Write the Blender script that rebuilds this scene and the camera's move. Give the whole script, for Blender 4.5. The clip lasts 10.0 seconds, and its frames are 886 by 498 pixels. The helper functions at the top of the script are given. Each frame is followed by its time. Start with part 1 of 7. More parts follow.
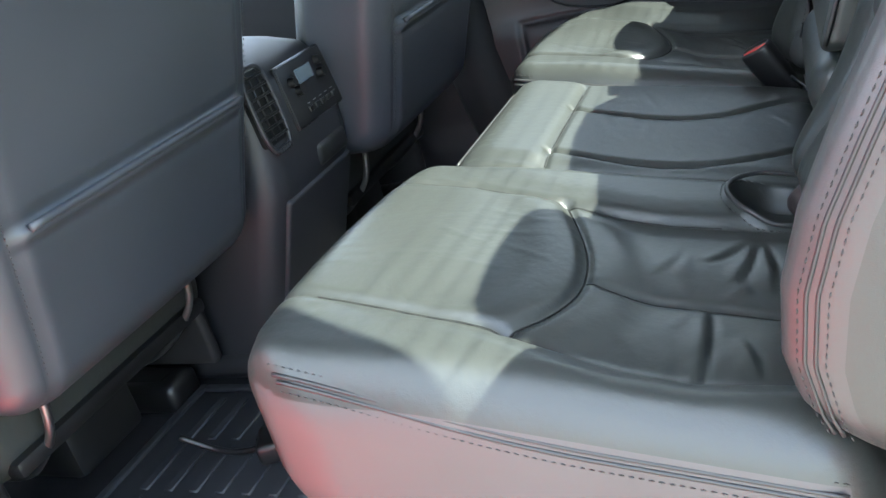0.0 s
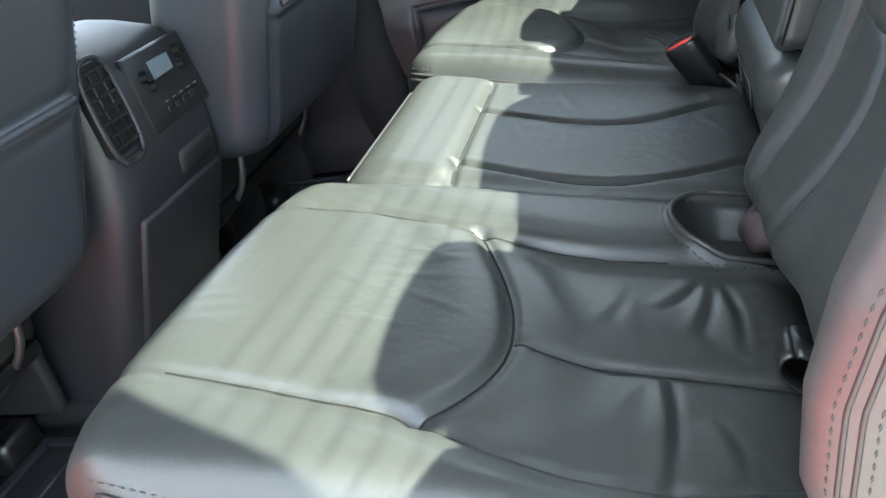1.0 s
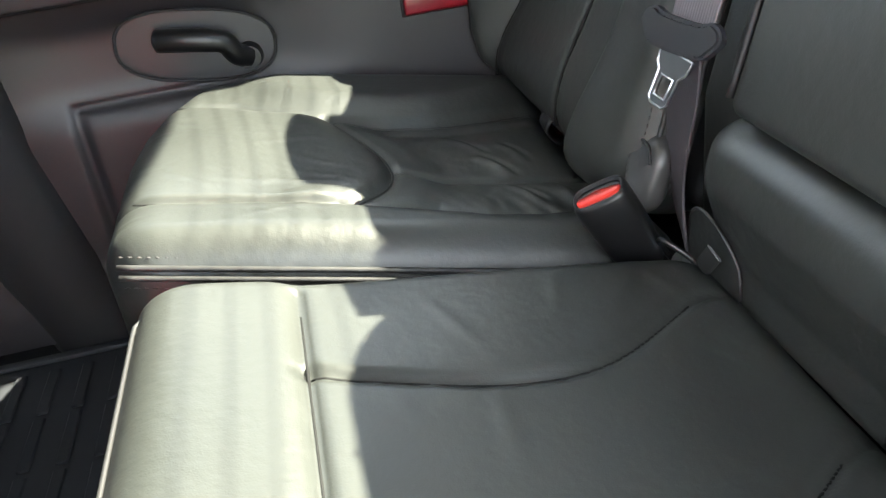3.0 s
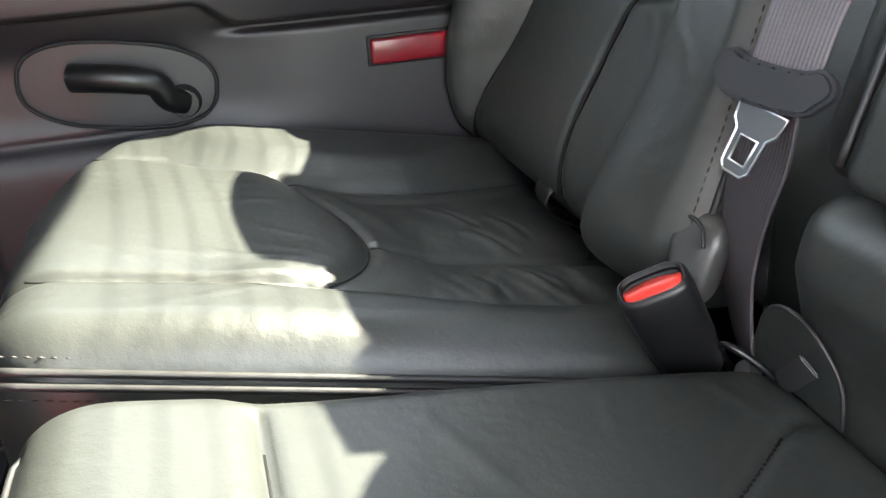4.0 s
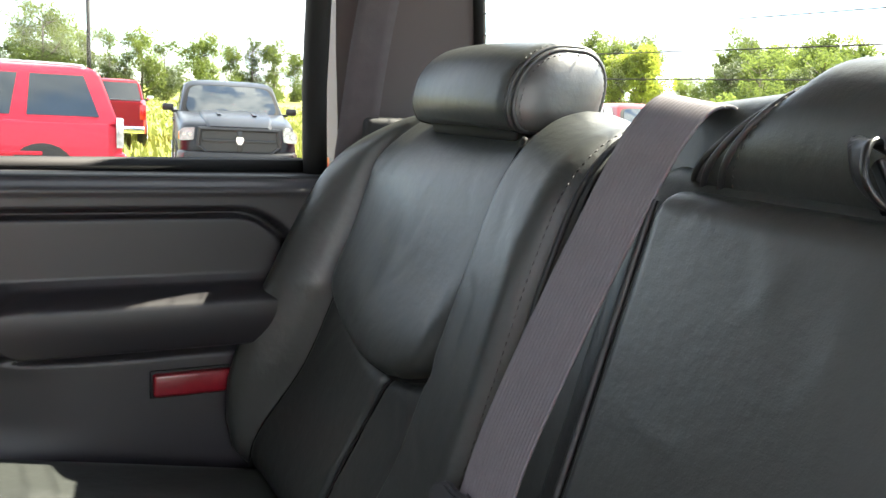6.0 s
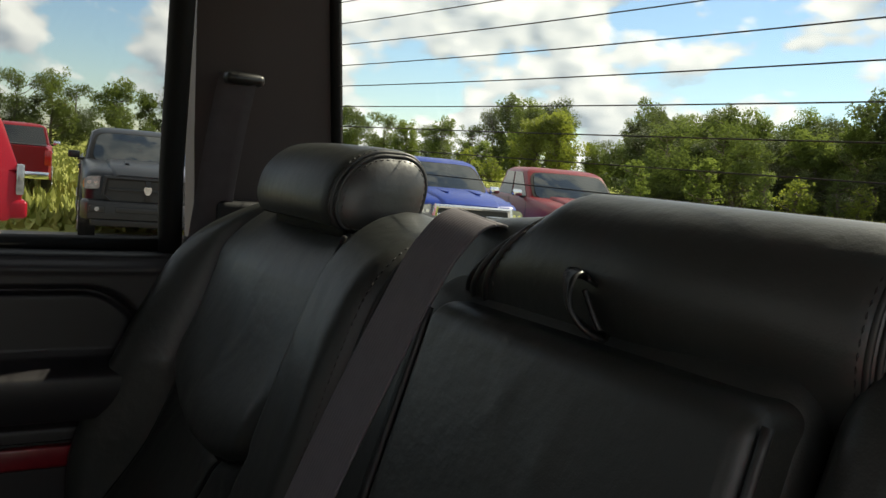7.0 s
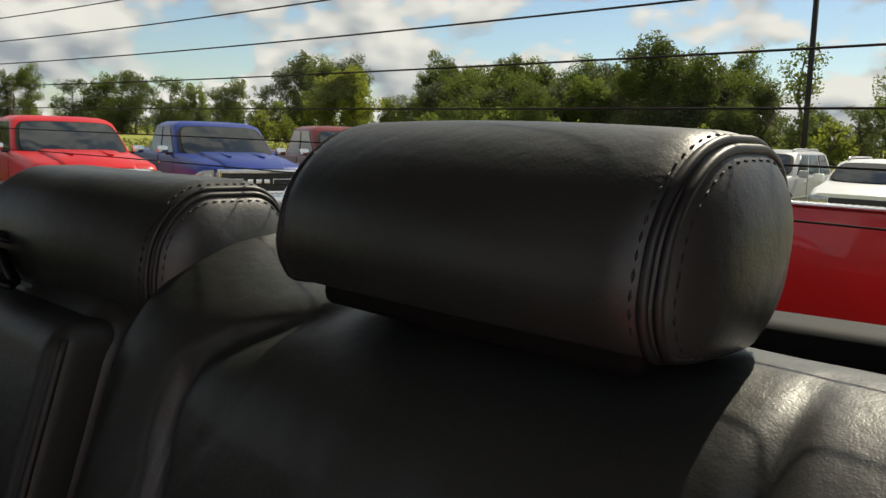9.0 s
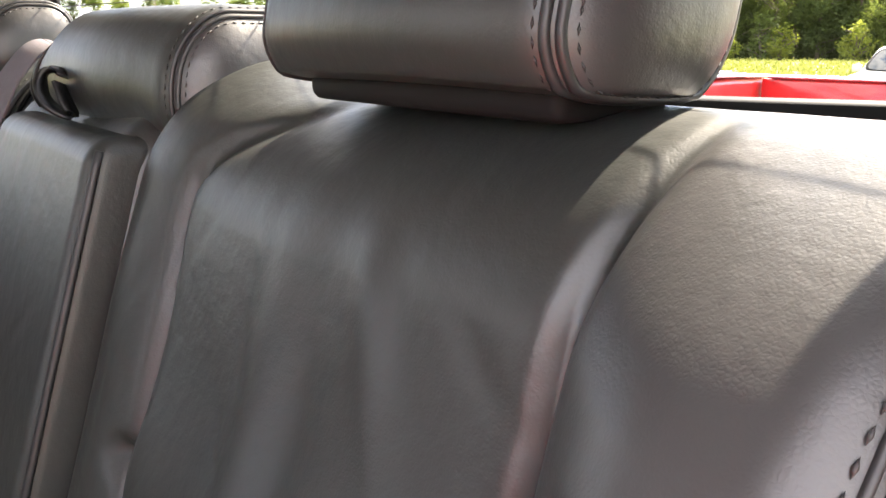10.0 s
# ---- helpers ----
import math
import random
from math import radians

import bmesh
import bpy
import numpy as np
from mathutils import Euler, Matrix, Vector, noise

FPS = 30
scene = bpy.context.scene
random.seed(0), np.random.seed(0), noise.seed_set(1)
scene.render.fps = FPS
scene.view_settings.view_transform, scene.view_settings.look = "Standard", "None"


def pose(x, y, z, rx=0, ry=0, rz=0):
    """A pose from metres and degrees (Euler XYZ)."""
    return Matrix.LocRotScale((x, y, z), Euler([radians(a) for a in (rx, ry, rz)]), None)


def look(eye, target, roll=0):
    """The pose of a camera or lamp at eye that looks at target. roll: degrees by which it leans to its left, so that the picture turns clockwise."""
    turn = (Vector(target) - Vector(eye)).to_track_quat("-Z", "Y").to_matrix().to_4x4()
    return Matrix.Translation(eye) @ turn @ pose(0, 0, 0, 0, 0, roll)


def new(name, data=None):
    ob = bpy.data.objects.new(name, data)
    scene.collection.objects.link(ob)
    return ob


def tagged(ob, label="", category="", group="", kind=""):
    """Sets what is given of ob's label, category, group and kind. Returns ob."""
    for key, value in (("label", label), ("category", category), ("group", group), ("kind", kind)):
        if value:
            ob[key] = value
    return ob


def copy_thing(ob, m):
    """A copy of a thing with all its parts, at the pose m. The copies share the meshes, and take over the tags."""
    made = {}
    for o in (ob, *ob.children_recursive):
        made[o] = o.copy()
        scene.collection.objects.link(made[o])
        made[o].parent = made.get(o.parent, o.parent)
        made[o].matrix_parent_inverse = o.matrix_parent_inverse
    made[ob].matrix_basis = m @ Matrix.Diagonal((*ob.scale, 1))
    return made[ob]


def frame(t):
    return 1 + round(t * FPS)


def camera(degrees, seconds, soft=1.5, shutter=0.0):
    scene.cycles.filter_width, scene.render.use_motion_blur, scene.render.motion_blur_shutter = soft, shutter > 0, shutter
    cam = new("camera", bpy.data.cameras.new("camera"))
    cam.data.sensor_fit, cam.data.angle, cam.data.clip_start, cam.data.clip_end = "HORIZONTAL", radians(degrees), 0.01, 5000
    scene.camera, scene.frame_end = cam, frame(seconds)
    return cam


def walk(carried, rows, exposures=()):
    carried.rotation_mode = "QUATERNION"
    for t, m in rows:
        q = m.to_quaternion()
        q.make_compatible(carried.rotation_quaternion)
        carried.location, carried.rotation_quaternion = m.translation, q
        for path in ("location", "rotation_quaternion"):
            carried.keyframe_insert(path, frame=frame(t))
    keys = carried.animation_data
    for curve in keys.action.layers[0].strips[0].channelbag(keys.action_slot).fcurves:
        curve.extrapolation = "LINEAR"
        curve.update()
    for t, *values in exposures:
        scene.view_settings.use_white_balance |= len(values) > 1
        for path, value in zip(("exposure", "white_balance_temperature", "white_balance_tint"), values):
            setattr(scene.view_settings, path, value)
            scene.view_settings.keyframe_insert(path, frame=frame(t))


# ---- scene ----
cam = camera(55.3, 10.0)
PATH = [
    (0, (0.459, -0.54, 0.701), (-0.339, 1.111, -0.098), -15.7),
    (0.5, (0.408, -0.484, 0.693), (-0.19, 1.221, -0.166), -14.6),
    (1, (0.394, -0.364, 0.675), (-0.168, 1.335, -0.217), -13.6),
    (1.5, (0.365, -0.234, 0.663), (-0.144, 1.458, -0.275), -14.1),
    (2, (0.274, -0.088, 0.682), (0.222, 1.601, -0.387), -11.0),
    (2.5, (0.211, 0.077, 0.677), (0.351, 1.8, -0.33), -9.8),
    (3.8, (0.163, 0.344, 0.605), (0.588, 2.084, -0.287), -4.5),
    (4, (0.155, 0.375, 0.596), (0.622, 2.13, -0.242), -3.8),
    (4.5, (0.155, 0.428, 0.593), (0.75, 2.177, -0.172), -2.0),
    (5, (0.176, 0.418, 0.65), (0.869, 2.183, 0.013), -0.7),
    (5.5, (0.175, 0.369, 0.711), (0.998, 2.137, 0.267), 1.5),
    (6, (0.188, 0.319, 0.75), (1.106, 2.064, 0.411), 3.1),
    (6.2, (0.198, 0.302, 0.757), (1.162, 2.028, 0.454), 3.9),
    (7.3, (0.254, 0.198, 0.812), (1.399, 1.83, 0.646), 5.2),
    (7.5, (0.268, 0.175, 0.819), (1.459, 1.774, 0.67), 5.0),
    (8, (0.308, 0.102, 0.843), (1.611, 1.615, 0.725), 3.1),
    (8.5, (0.34, 0.016, 0.84), (1.74, 1.436, 0.68), 2.3),
    (9, (0.367, -0.046, 0.823), (1.802, 1.321, 0.559), 1.9),
    (9.5, (0.376, -0.092, 0.789), (1.75, 1.292, 0.344), 1.0),
    (10, (0.412, -0.113, 0.765), (1.598, 1.426, 0.289), 0.3),
]
# seconds, stops, kelvin, tint
EXPOSURES = [(0.0, 4.2, 6120, 2), (0.5, 4.47, 6150, 3), (1.0, 4.55, 6430, 2), (2.0, 4.9, 6900, 3), (4.0, 5.2, 7100, 8), (5.0, 5.48, 7150, 9), (5.6, 4.96, 7250, 11), (6.0, 4.19, 7000, 9), (6.2, 3.74, 7000, 9), (7.3, 1.23, 7550, 7), (8.5, 1.1, 7550, 9), (9.0, 1.13, 7500, 12), (9.3, 1.65, 7400, 19), (9.6, 2.9, 7500, 22), (10.0, 4.08, 7600, 19)]
walk(cam, [(t, look(eye, target, roll)) for t, eye, target, roll in PATH], EXPOSURES)

# ---------------------------------------------------------------- world and sun
SUN_EL = 45.7
SUN_AZ = 3.4
world = bpy.data.worlds.new("world")
scene.world = world
world.use_nodes = True
wn, wl = world.node_tree.nodes, world.node_tree.links
wn.clear()
w_out = wn.new("ShaderNodeOutputWorld")
w_bg = wn.new("ShaderNodeBackground")
w_sky = wn.new("ShaderNodeTexSky")
w_sky.sky_type = "NISHITA"
w_sky.sun_disc = False
w_sky.sun_elevation = radians(SUN_EL)
w_sky.sun_rotation = radians(90 - SUN_AZ)
w_sky.dust_density = 0.3
w_sky.ozone_density = 2.0
w_tc = wn.new("ShaderNodeTexCoord")
# cumulus clouds: a thresholded noise, lit on top and grey below
w_map = wn.new("ShaderNodeMapping")
w_map.inputs["Scale"].default_value = (1, 1, 1.75)
w_map.inputs["Location"].default_value = (0.35, 0.1, 0.4)
w_low = wn.new("ShaderNodeVectorMath")
w_low.operation = "ADD"
w_low.inputs[1].default_value = (0.01, 0.0, 0.034)
wl.new(w_tc.outputs["Generated"], w_map.inputs["Vector"])
wl.new(w_map.outputs["Vector"], w_low.inputs[0])


def cloud_noise(source, detail):
    """Soft masses with cauliflower edges: a noise, less the distance to two sizes of cell centres."""
    n_ = wn.new("ShaderNodeTexNoise")
    n_.inputs["Scale"].default_value = 5.2
    n_.inputs["Detail"].default_value = detail
    n_.inputs["Roughness"].default_value = 0.52
    n_.inputs["Distortion"].default_value = 0.15
    wl.new(source, n_.inputs["Vector"])
    out = n_.outputs["Fac"]
    for scale, amount in ((19.0, 0.085), (46.0, 0.045)):
        v_ = wn.new("ShaderNodeTexVoronoi")
        v_.feature = "SMOOTH_F1"
        v_.inputs["Smoothness"].default_value = 0.35
        v_.inputs["Scale"].default_value = scale
        wl.new(source, v_.inputs["Vector"])
        k_ = wn.new("ShaderNodeMath")
        k_.operation = "MULTIPLY_ADD"
        k_.inputs[1].default_value = -amount
        wl.new(v_.outputs["Distance"], k_.inputs[0])
        wl.new(out, k_.inputs[2])
        out = k_.outputs[0]
    return out


n_here = cloud_noise(w_map.outputs["Vector"], 9)
n_soft, n_above = cloud_noise(w_map.outputs["Vector"], 3), cloud_noise(w_low.outputs["Vector"], 3)
w_r = wn.new("ShaderNodeValToRGB")
w_r.color_ramp.elements[0].position = 0.372
w_r.color_ramp.elements[1].position = 0.425
wl.new(n_here, w_r.inputs["Fac"])
w_diff = wn.new("ShaderNodeMath")
w_diff.operation = "SUBTRACT"
wl.new(n_soft, w_diff.inputs[0])
wl.new(n_above, w_diff.inputs[1])
w_r2 = wn.new("ShaderNodeMapRange")
w_r2.inputs["From Min"].default_value = -0.10
w_r2.inputs["From Max"].default_value = 0.08
wl.new(w_diff.outputs[0], w_r2.inputs["Value"])
w_shade = wn.new("ShaderNodeValToRGB")
w_shade.color_ramp.elements[0].color = (2.5, 2.95, 3.65, 1)
w_shade.color_ramp.elements[1].color = (6.3, 6.5, 6.85, 1)
wl.new(w_r2.outputs["Result"], w_shade.inputs["Fac"])
w_mix = wn.new("ShaderNodeMixRGB")
wl.new(w_r.outputs["Color"], w_mix.inputs["Fac"])
w_thin = wn.new("ShaderNodeMixRGB")
w_thin.blend_type = "MULTIPLY"
w_thin.inputs[0].default_value = 1.0
w_thin.inputs[2].default_value = (0.70, 0.78, 0.88, 1)
wl.new(w_sky.outputs["Color"], w_thin.inputs[1])
wl.new(w_thin.outputs["Color"], w_mix.inputs[1])
wl.new(w_shade.outputs["Color"], w_mix.inputs[2])
wl.new(w_mix.outputs["Color"], w_bg.inputs["Color"])
w_bg.inputs["Strength"].default_value = 0.090
wl.new(w_bg.outputs["Background"], w_out.inputs["Surface"])

sun_data = bpy.data.lights.new("sun", "SUN")
sun_data.energy = 3.7
sun_data.angle = radians(0.6)
sun_data.color = (1.0, 0.95, 0.86)
sun = new("sun", sun_data)
sun.matrix_world = look((math.cos(radians(SUN_EL)) * math.cos(radians(SUN_AZ)) * 30, math.cos(radians(SUN_EL)) * math.sin(radians(SUN_AZ)) * 30, math.sin(radians(SUN_EL)) * 30), (0, 0, 0))


# ---------------------------------------------------------------- materials
def material(name, col, rough=0.5, metal=0.0, var=0.12, var_scale=8.0, bump=0.0, bump_scale=200.0, kind="noise", spec=0.5, fine=0.0, fine_scale=60.0, col2=None, coat=0.0):
    m = bpy.data.materials.new(name)
    m.use_nodes = True
    nt = m.node_tree
    n, l = nt.nodes, nt.links
    b = n["Principled BSDF"]
    b.inputs["Metallic"].default_value = metal
    b.inputs["Specular IOR Level"].default_value = spec
    b.inputs["Coat Weight"].default_value = coat
    b.inputs["Coat Roughness"].default_value = 0.05
    tc = n.new("ShaderNodeTexCoord")
    big = n.new("ShaderNodeTexNoise")
    big.inputs["Scale"].default_value = var_scale
    big.inputs["Detail"].default_value = 5
    l.new(tc.outputs["Object"], big.inputs["Vector"])
    ramp = n.new("ShaderNodeValToRGB")
    ramp.color_ramp.elements[0].position = 0.3
    ramp.color_ramp.elements[1].position = 0.7
    c2 = col2 or [c * (1 + var) for c in col]
    ramp.color_ramp.elements[0].color = (*[c * (1 - var) for c in col], 1)
    ramp.color_ramp.elements[1].color = (*c2, 1)
    l.new(big.outputs["Fac"], ramp.inputs["Fac"])
    l.new(ramp.outputs["Color"], b.inputs["Base Color"])
    rr = n.new("ShaderNodeMapRange")
    rr.inputs["To Min"].default_value = max(0.02, rough * 0.86)
    rr.inputs["To Max"].default_value = min(1, rough * 1.14)
    l.new(big.outputs["Fac"], rr.inputs["Value"])
    l.new(rr.outputs["Result"], b.inputs["Roughness"])
    last = None
    for strength, scale, what in ((fine, fine_scale, "noise"), (bump, bump_scale, kind)):
        if strength <= 0:
            continue
        bp = n.new("ShaderNodeBump")
        bp.inputs["Strength"].default_value = strength
        bp.inputs["Distance"].default_value = 0.2 / scale
        if what == "voronoi":
            tx = n.new("ShaderNodeTexVoronoi")
            tx.feature = "DISTANCE_TO_EDGE"
            tx.inputs["Scale"].default_value = scale
            out = tx.outputs["Distance"]
        elif what == "wave":
            tx = n.new("ShaderNodeTexWave")
            tx.inputs["Scale"].default_value = scale
            tx.inputs["Distortion"].default_value = 0.4
            out = tx.outputs["Fac"]
        else:
            tx = n.new("ShaderNodeTexNoise")
            tx.inputs["Scale"].default_value = scale
            tx.inputs["Detail"].default_value = 4
            out = tx.outputs["Fac"]
        l.new(tc.outputs["Object"], tx.inputs["Vector"])
        l.new(out, bp.inputs["Height"])
        if last:
            l.new(last, bp.inputs["Normal"])
        last = bp.outputs["Normal"]
    if last:
        l.new(last, b.inputs["Normal"])
    return m


LEATHER = material("leather", (0.0222, 0.0242, 0.0224), 0.43, spec=0.62, var=0.10, var_scale=6, bump=0.22, bump_scale=520, kind="voronoi", fine=0.25, fine_scale=70)
# worn leather, its colour also paled for sun and sheen on bolster and caps
LEATHER_WORN_LIT = material("leather_creased_lit", (0.036, 0.035, 0.0345), 0.40, spec=0.65, var=0.10, var_scale=9, bump=0.30, bump_scale=640, kind="voronoi", fine=0.24, fine_scale=140)
SIDE_VINYL = material("side_vinyl", (0.060, 0.054, 0.054), 0.5, var=0.08, bump=0.15, bump_scale=500, kind="voronoi")
THREAD = material("thread", (0.03, 0.027, 0.027), 0.7)
PIPING = material("piping", (0.019, 0.0185, 0.019), 0.45, bump=0.1, bump_scale=400)
TRIM = material("door_trim", (0.0152, 0.0134, 0.0157), 0.46, var=0.06, var_scale=5, bump=0.25, bump_scale=700, kind="voronoi")
RAIL_VINYL = material("rail_vinyl", (0.014, 0.0135, 0.0135), 0.8, var=0.1, bump=0.4, bump_scale=500, kind="voronoi", spec=0.2)
TRIM_DARK = material("dark_trim", (0.0118, 0.0115, 0.0126), 0.65, spec=0.3, var=0.08, bump=0.25, bump_scale=650, kind="voronoi")
SEATBACK = material("seat_back_vinyl", (0.0331, 0.0365, 0.0432), 0.42, var=0.08, var_scale=7, bump=0.18, bump_scale=480, kind="voronoi")
CONSOLE = material("console_plastic", (0.017, 0.0175, 0.0205), 0.5, var=0.05, bump=0.12, bump_scale=800)
PANEL_FACE = material("panel_face", (0.0085, 0.009, 0.0105), 0.42, var=0.05, bump=0.08, bump_scale=800)
BLACK = material("black_plastic", (0.0055, 0.0055, 0.006), 0.38, var=0.1, bump=0.05, bump_scale=600)
CARPET = material("carpet", (0.014, 0.014, 0.0155), 0.95, var=0.25, var_scale=20, bump=0.9, bump_scale=900, spec=0.2)
MAT_RUBBER = material("floor_mat", (0.016, 0.0175, 0.021), 0.6, var=0.2, var_scale=14, bump=0.2, bump_scale=300)
WEB = material("belt_webbing", (0.122, 0.110, 0.120), 0.7, var=0.08, var_scale=60, bump=0.5, bump_scale=420, kind="noise", spec=0.3)
WEB_DARK = material("belt_webbing_dark", (0.055, 0.048, 0.053), 0.75, var=0.1, var_scale=60, bump=0.5, bump_scale=420, kind="noise", spec=0.3)
STEEL = material("steel", (0.55, 0.56, 0.57), 0.28, metal=1.0, var=0.06, bump=0.04, bump_scale=300)
STEEL_DULL = material("dull_steel", (0.22, 0.22, 0.224), 0.42, metal=1.0, var=0.1, bump=0.04, bump_scale=300)
CHROME = material("chrome", (0.80, 0.81, 0.83), 0.12, metal=1.0, var=0.03)
PLATE = material("tread_plate", (0.62, 0.63, 0.65), 0.25, metal=1.0, var=0.08, bump=0.05, bump_scale=200)
RED_BUTTON = material("red_button", (0.62, 0.03, 0.02), 0.35, var=0.06)
REFLECTOR = material("red_reflector", (0.17, 0.005, 0.012), 0.3, var=0.12, var_scale=80, coat=0.15)
RED_PAINT = material("red_paint", (0.52, 0.010, 0.012), 0.35, var=0.05, coat=0.6)
HEADLINER = material("headliner", (0.22, 0.215, 0.21), 0.95, var=0.06, bump=0.4, bump_scale=900)
PILLAR = material("pillar_trim", (0.0306, 0.0216, 0.0216), 0.65, var=0.06, bump=0.2, bump_scale=700)
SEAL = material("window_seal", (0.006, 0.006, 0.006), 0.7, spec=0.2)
LINE = material("heater_wire", (0.03, 0.025, 0.022), 0.6)
SCREEN = material("display", (0.12, 0.15, 0.17), 0.2, var=0.1, coat=0.5)
MARK = material("print_marks", (0.35, 0.35, 0.35), 0.6)
GRASS = material("grass", (0.21, 0.24, 0.045), 0.9, var=0.3, var_scale=0.35, bump=0.6, bump_scale=4, col2=(0.36, 0.36, 0.10), spec=0.1)
GRASS_BLADE = material("grass_blades", (0.25, 0.29, 0.055), 0.8, var=0.3, var_scale=2.5, col2=(0.40, 0.39, 0.13), spec=0.15)
GRAVEL = material("gravel", (0.20, 0.19, 0.175), 0.95, var=0.2, var_scale=1.5, bump=0.8, bump_scale=30)
BARK = material("bark", (0.10, 0.08, 0.06), 0.95, var=0.3, var_scale=6, bump=0.8, bump_scale=18)
TYRE = material("tyre", (0.018, 0.018, 0.018), 0.8, bump=0.2, bump_scale=60)
ALLOY = material("alloy", (0.55, 0.56, 0.57), 0.3, metal=0.9)
GRILLE = material("grille_black", (0.012, 0.012, 0.012), 0.4)
LAMP = material("headlight_lens", (0.38, 0.39, 0.40), 0.15, metal=0.6, var=0.4, var_scale=14, coat=0.8)
AMBER = material("amber_lens", (0.6, 0.2, 0.03), 0.2, coat=0.5)
TAIL = material("tail_lens", (0.4, 0.01, 0.01), 0.2, coat=0.5)
AUTO_GLASS = material("vehicle_glass", (0.02, 0.025, 0.028), 0.04, spec=0.7)


def paint(name, col, rough=0.32):
    return material(name, col, rough, var=0.04, var_scale=3, spec=0.28)


def leaf_material(name, col, col2):
    m = material(name, col, 0.6, var=0.35, var_scale=1.3, col2=col2, spec=0.25)
    n, l = m.node_tree.nodes, m.node_tree.links
    tr = n.new("ShaderNodeBsdfTranslucent")
    tr.inputs["Color"].default_value = (col2[0] * 1.55, col2[1] * 1.5, col2[2] * 1.0, 1)
    mx = n.new("ShaderNodeMixShader")
    mx.inputs[0].default_value = 0.5
    l.new(n["Principled BSDF"].outputs[0], mx.inputs[1])
    l.new(tr.outputs[0], mx.inputs[2])
    l.new(mx.outputs[0], n["Material Output"].inputs["Surface"])
    return m


LEAF = leaf_material("leaf_green", (0.062, 0.096, 0.028), (0.112, 0.148, 0.046))
LEAF_DARK = leaf_material("leaf_dark", (0.046, 0.073, 0.024), (0.086, 0.115, 0.038))
LEAF_YELLOW = leaf_material("leaf_yellow_green", (0.11, 0.148, 0.030), (0.165, 0.195, 0.044))

GLASS = bpy.data.materials.new("window_glass")
GLASS.use_nodes = True
gn, gl = GLASS.node_tree.nodes, GLASS.node_tree.links
gn.remove(gn["Principled BSDF"])
g_t = gn.new("ShaderNodeBsdfTransparent")
g_t.inputs["Color"].default_value = (0.63, 0.66, 0.64, 1)
g_g = gn.new("ShaderNodeBsdfGlossy")
g_g.inputs["Roughness"].default_value = 0.02
g_m = gn.new("ShaderNodeMixShader")
g_m.inputs[0].default_value = 0.035
gl.new(g_t.outputs[0], g_m.inputs[1])
gl.new(g_g.outputs[0], g_m.inputs[2])
gl.new(g_m.outputs[0], gn["Material Output"].inputs["Surface"])
# the side glass is tinted darker than the back glass
SIDE_GLASS = GLASS.copy()
SIDE_GLASS.name = "side_glass"
SIDE_GLASS.node_tree.nodes[g_t.name].inputs["Color"].default_value = (0.48, 0.50, 0.49, 1)


# ---------------------------------------------------------------- building helpers
def thing(name, loc, label, category, group="", kind=""):
    e = new(name)
    e.empty_display_size = 0.05
    e.location = loc
    return tagged(e, label, category, group, kind)


def adopt(ob, parent):
    ob.parent = parent
    p, off = parent, Vector((0, 0, 0))
    while p is not None:
        off -= p.location
        p = p.parent
    ob.matrix_parent_inverse = Matrix.Translation(off)
    return ob


def mesh_object(name, verts, faces, mat_, parent=None, label="", smooth=True):
    me = bpy.data.meshes.new(name)
    me.from_pydata([tuple(v) for v in verts], [], [tuple(f) for f in faces])
    me.materials.append(mat_)
    if smooth:
        me.polygons.foreach_set("use_smooth", [True] * len(me.polygons))
    me.update()
    ob = new(name, me)
    if parent is not None:
        adopt(ob, parent)
    if label:
        tagged(ob, label)
    return ob


def part(name, bm, mat_, parent=None, label="", smooth=True):
    bmesh.ops.recalc_face_normals(bm, faces=bm.faces)
    me = bpy.data.meshes.new(name)
    bm.to_mesh(me)
    bm.free()
    me.materials.append(mat_)
    if smooth:
        me.polygons.foreach_set("use_smooth", [True] * len(me.polygons))
        me.set_sharp_from_angle(angle=radians(40))
    ob = new(name, me)
    if parent is not None:
        adopt(ob, parent)
    if label:
        tagged(ob, label)
    return ob


def bevel_box(bm, lo, hi, r=0.004, seg=2, m=None):
    c = [(a + b) / 2 for a, b in zip(lo, hi)]
    s = [abs(b - a) for a, b in zip(lo, hi)]
    made = bmesh.ops.create_cube(bm, size=1, matrix=Matrix.Translation(c) @ Matrix.Diagonal((*s, 1)))
    vs = made["verts"]
    if r > 0:
        es = list({e for v in vs for e in v.link_edges})
        out = bmesh.ops.bevel(bm, geom=es, offset=min(r, min(s) * 0.45), segments=seg, profile=0.5, affect="EDGES")
        vs = list({v for f in out["faces"] for v in f.verts} | {v for v in vs if v.is_valid})
    if m is not None:
        bmesh.ops.transform(bm, matrix=m, verts=[v for v in vs if v.is_valid])
    return bm


def boxpart(name, lo, hi, mat_, parent=None, r=0.004, label="", seg=2, m=None):
    bm = bmesh.new()
    bevel_box(bm, lo, hi, r, seg, m)
    return part(name, bm, mat_, parent, label)


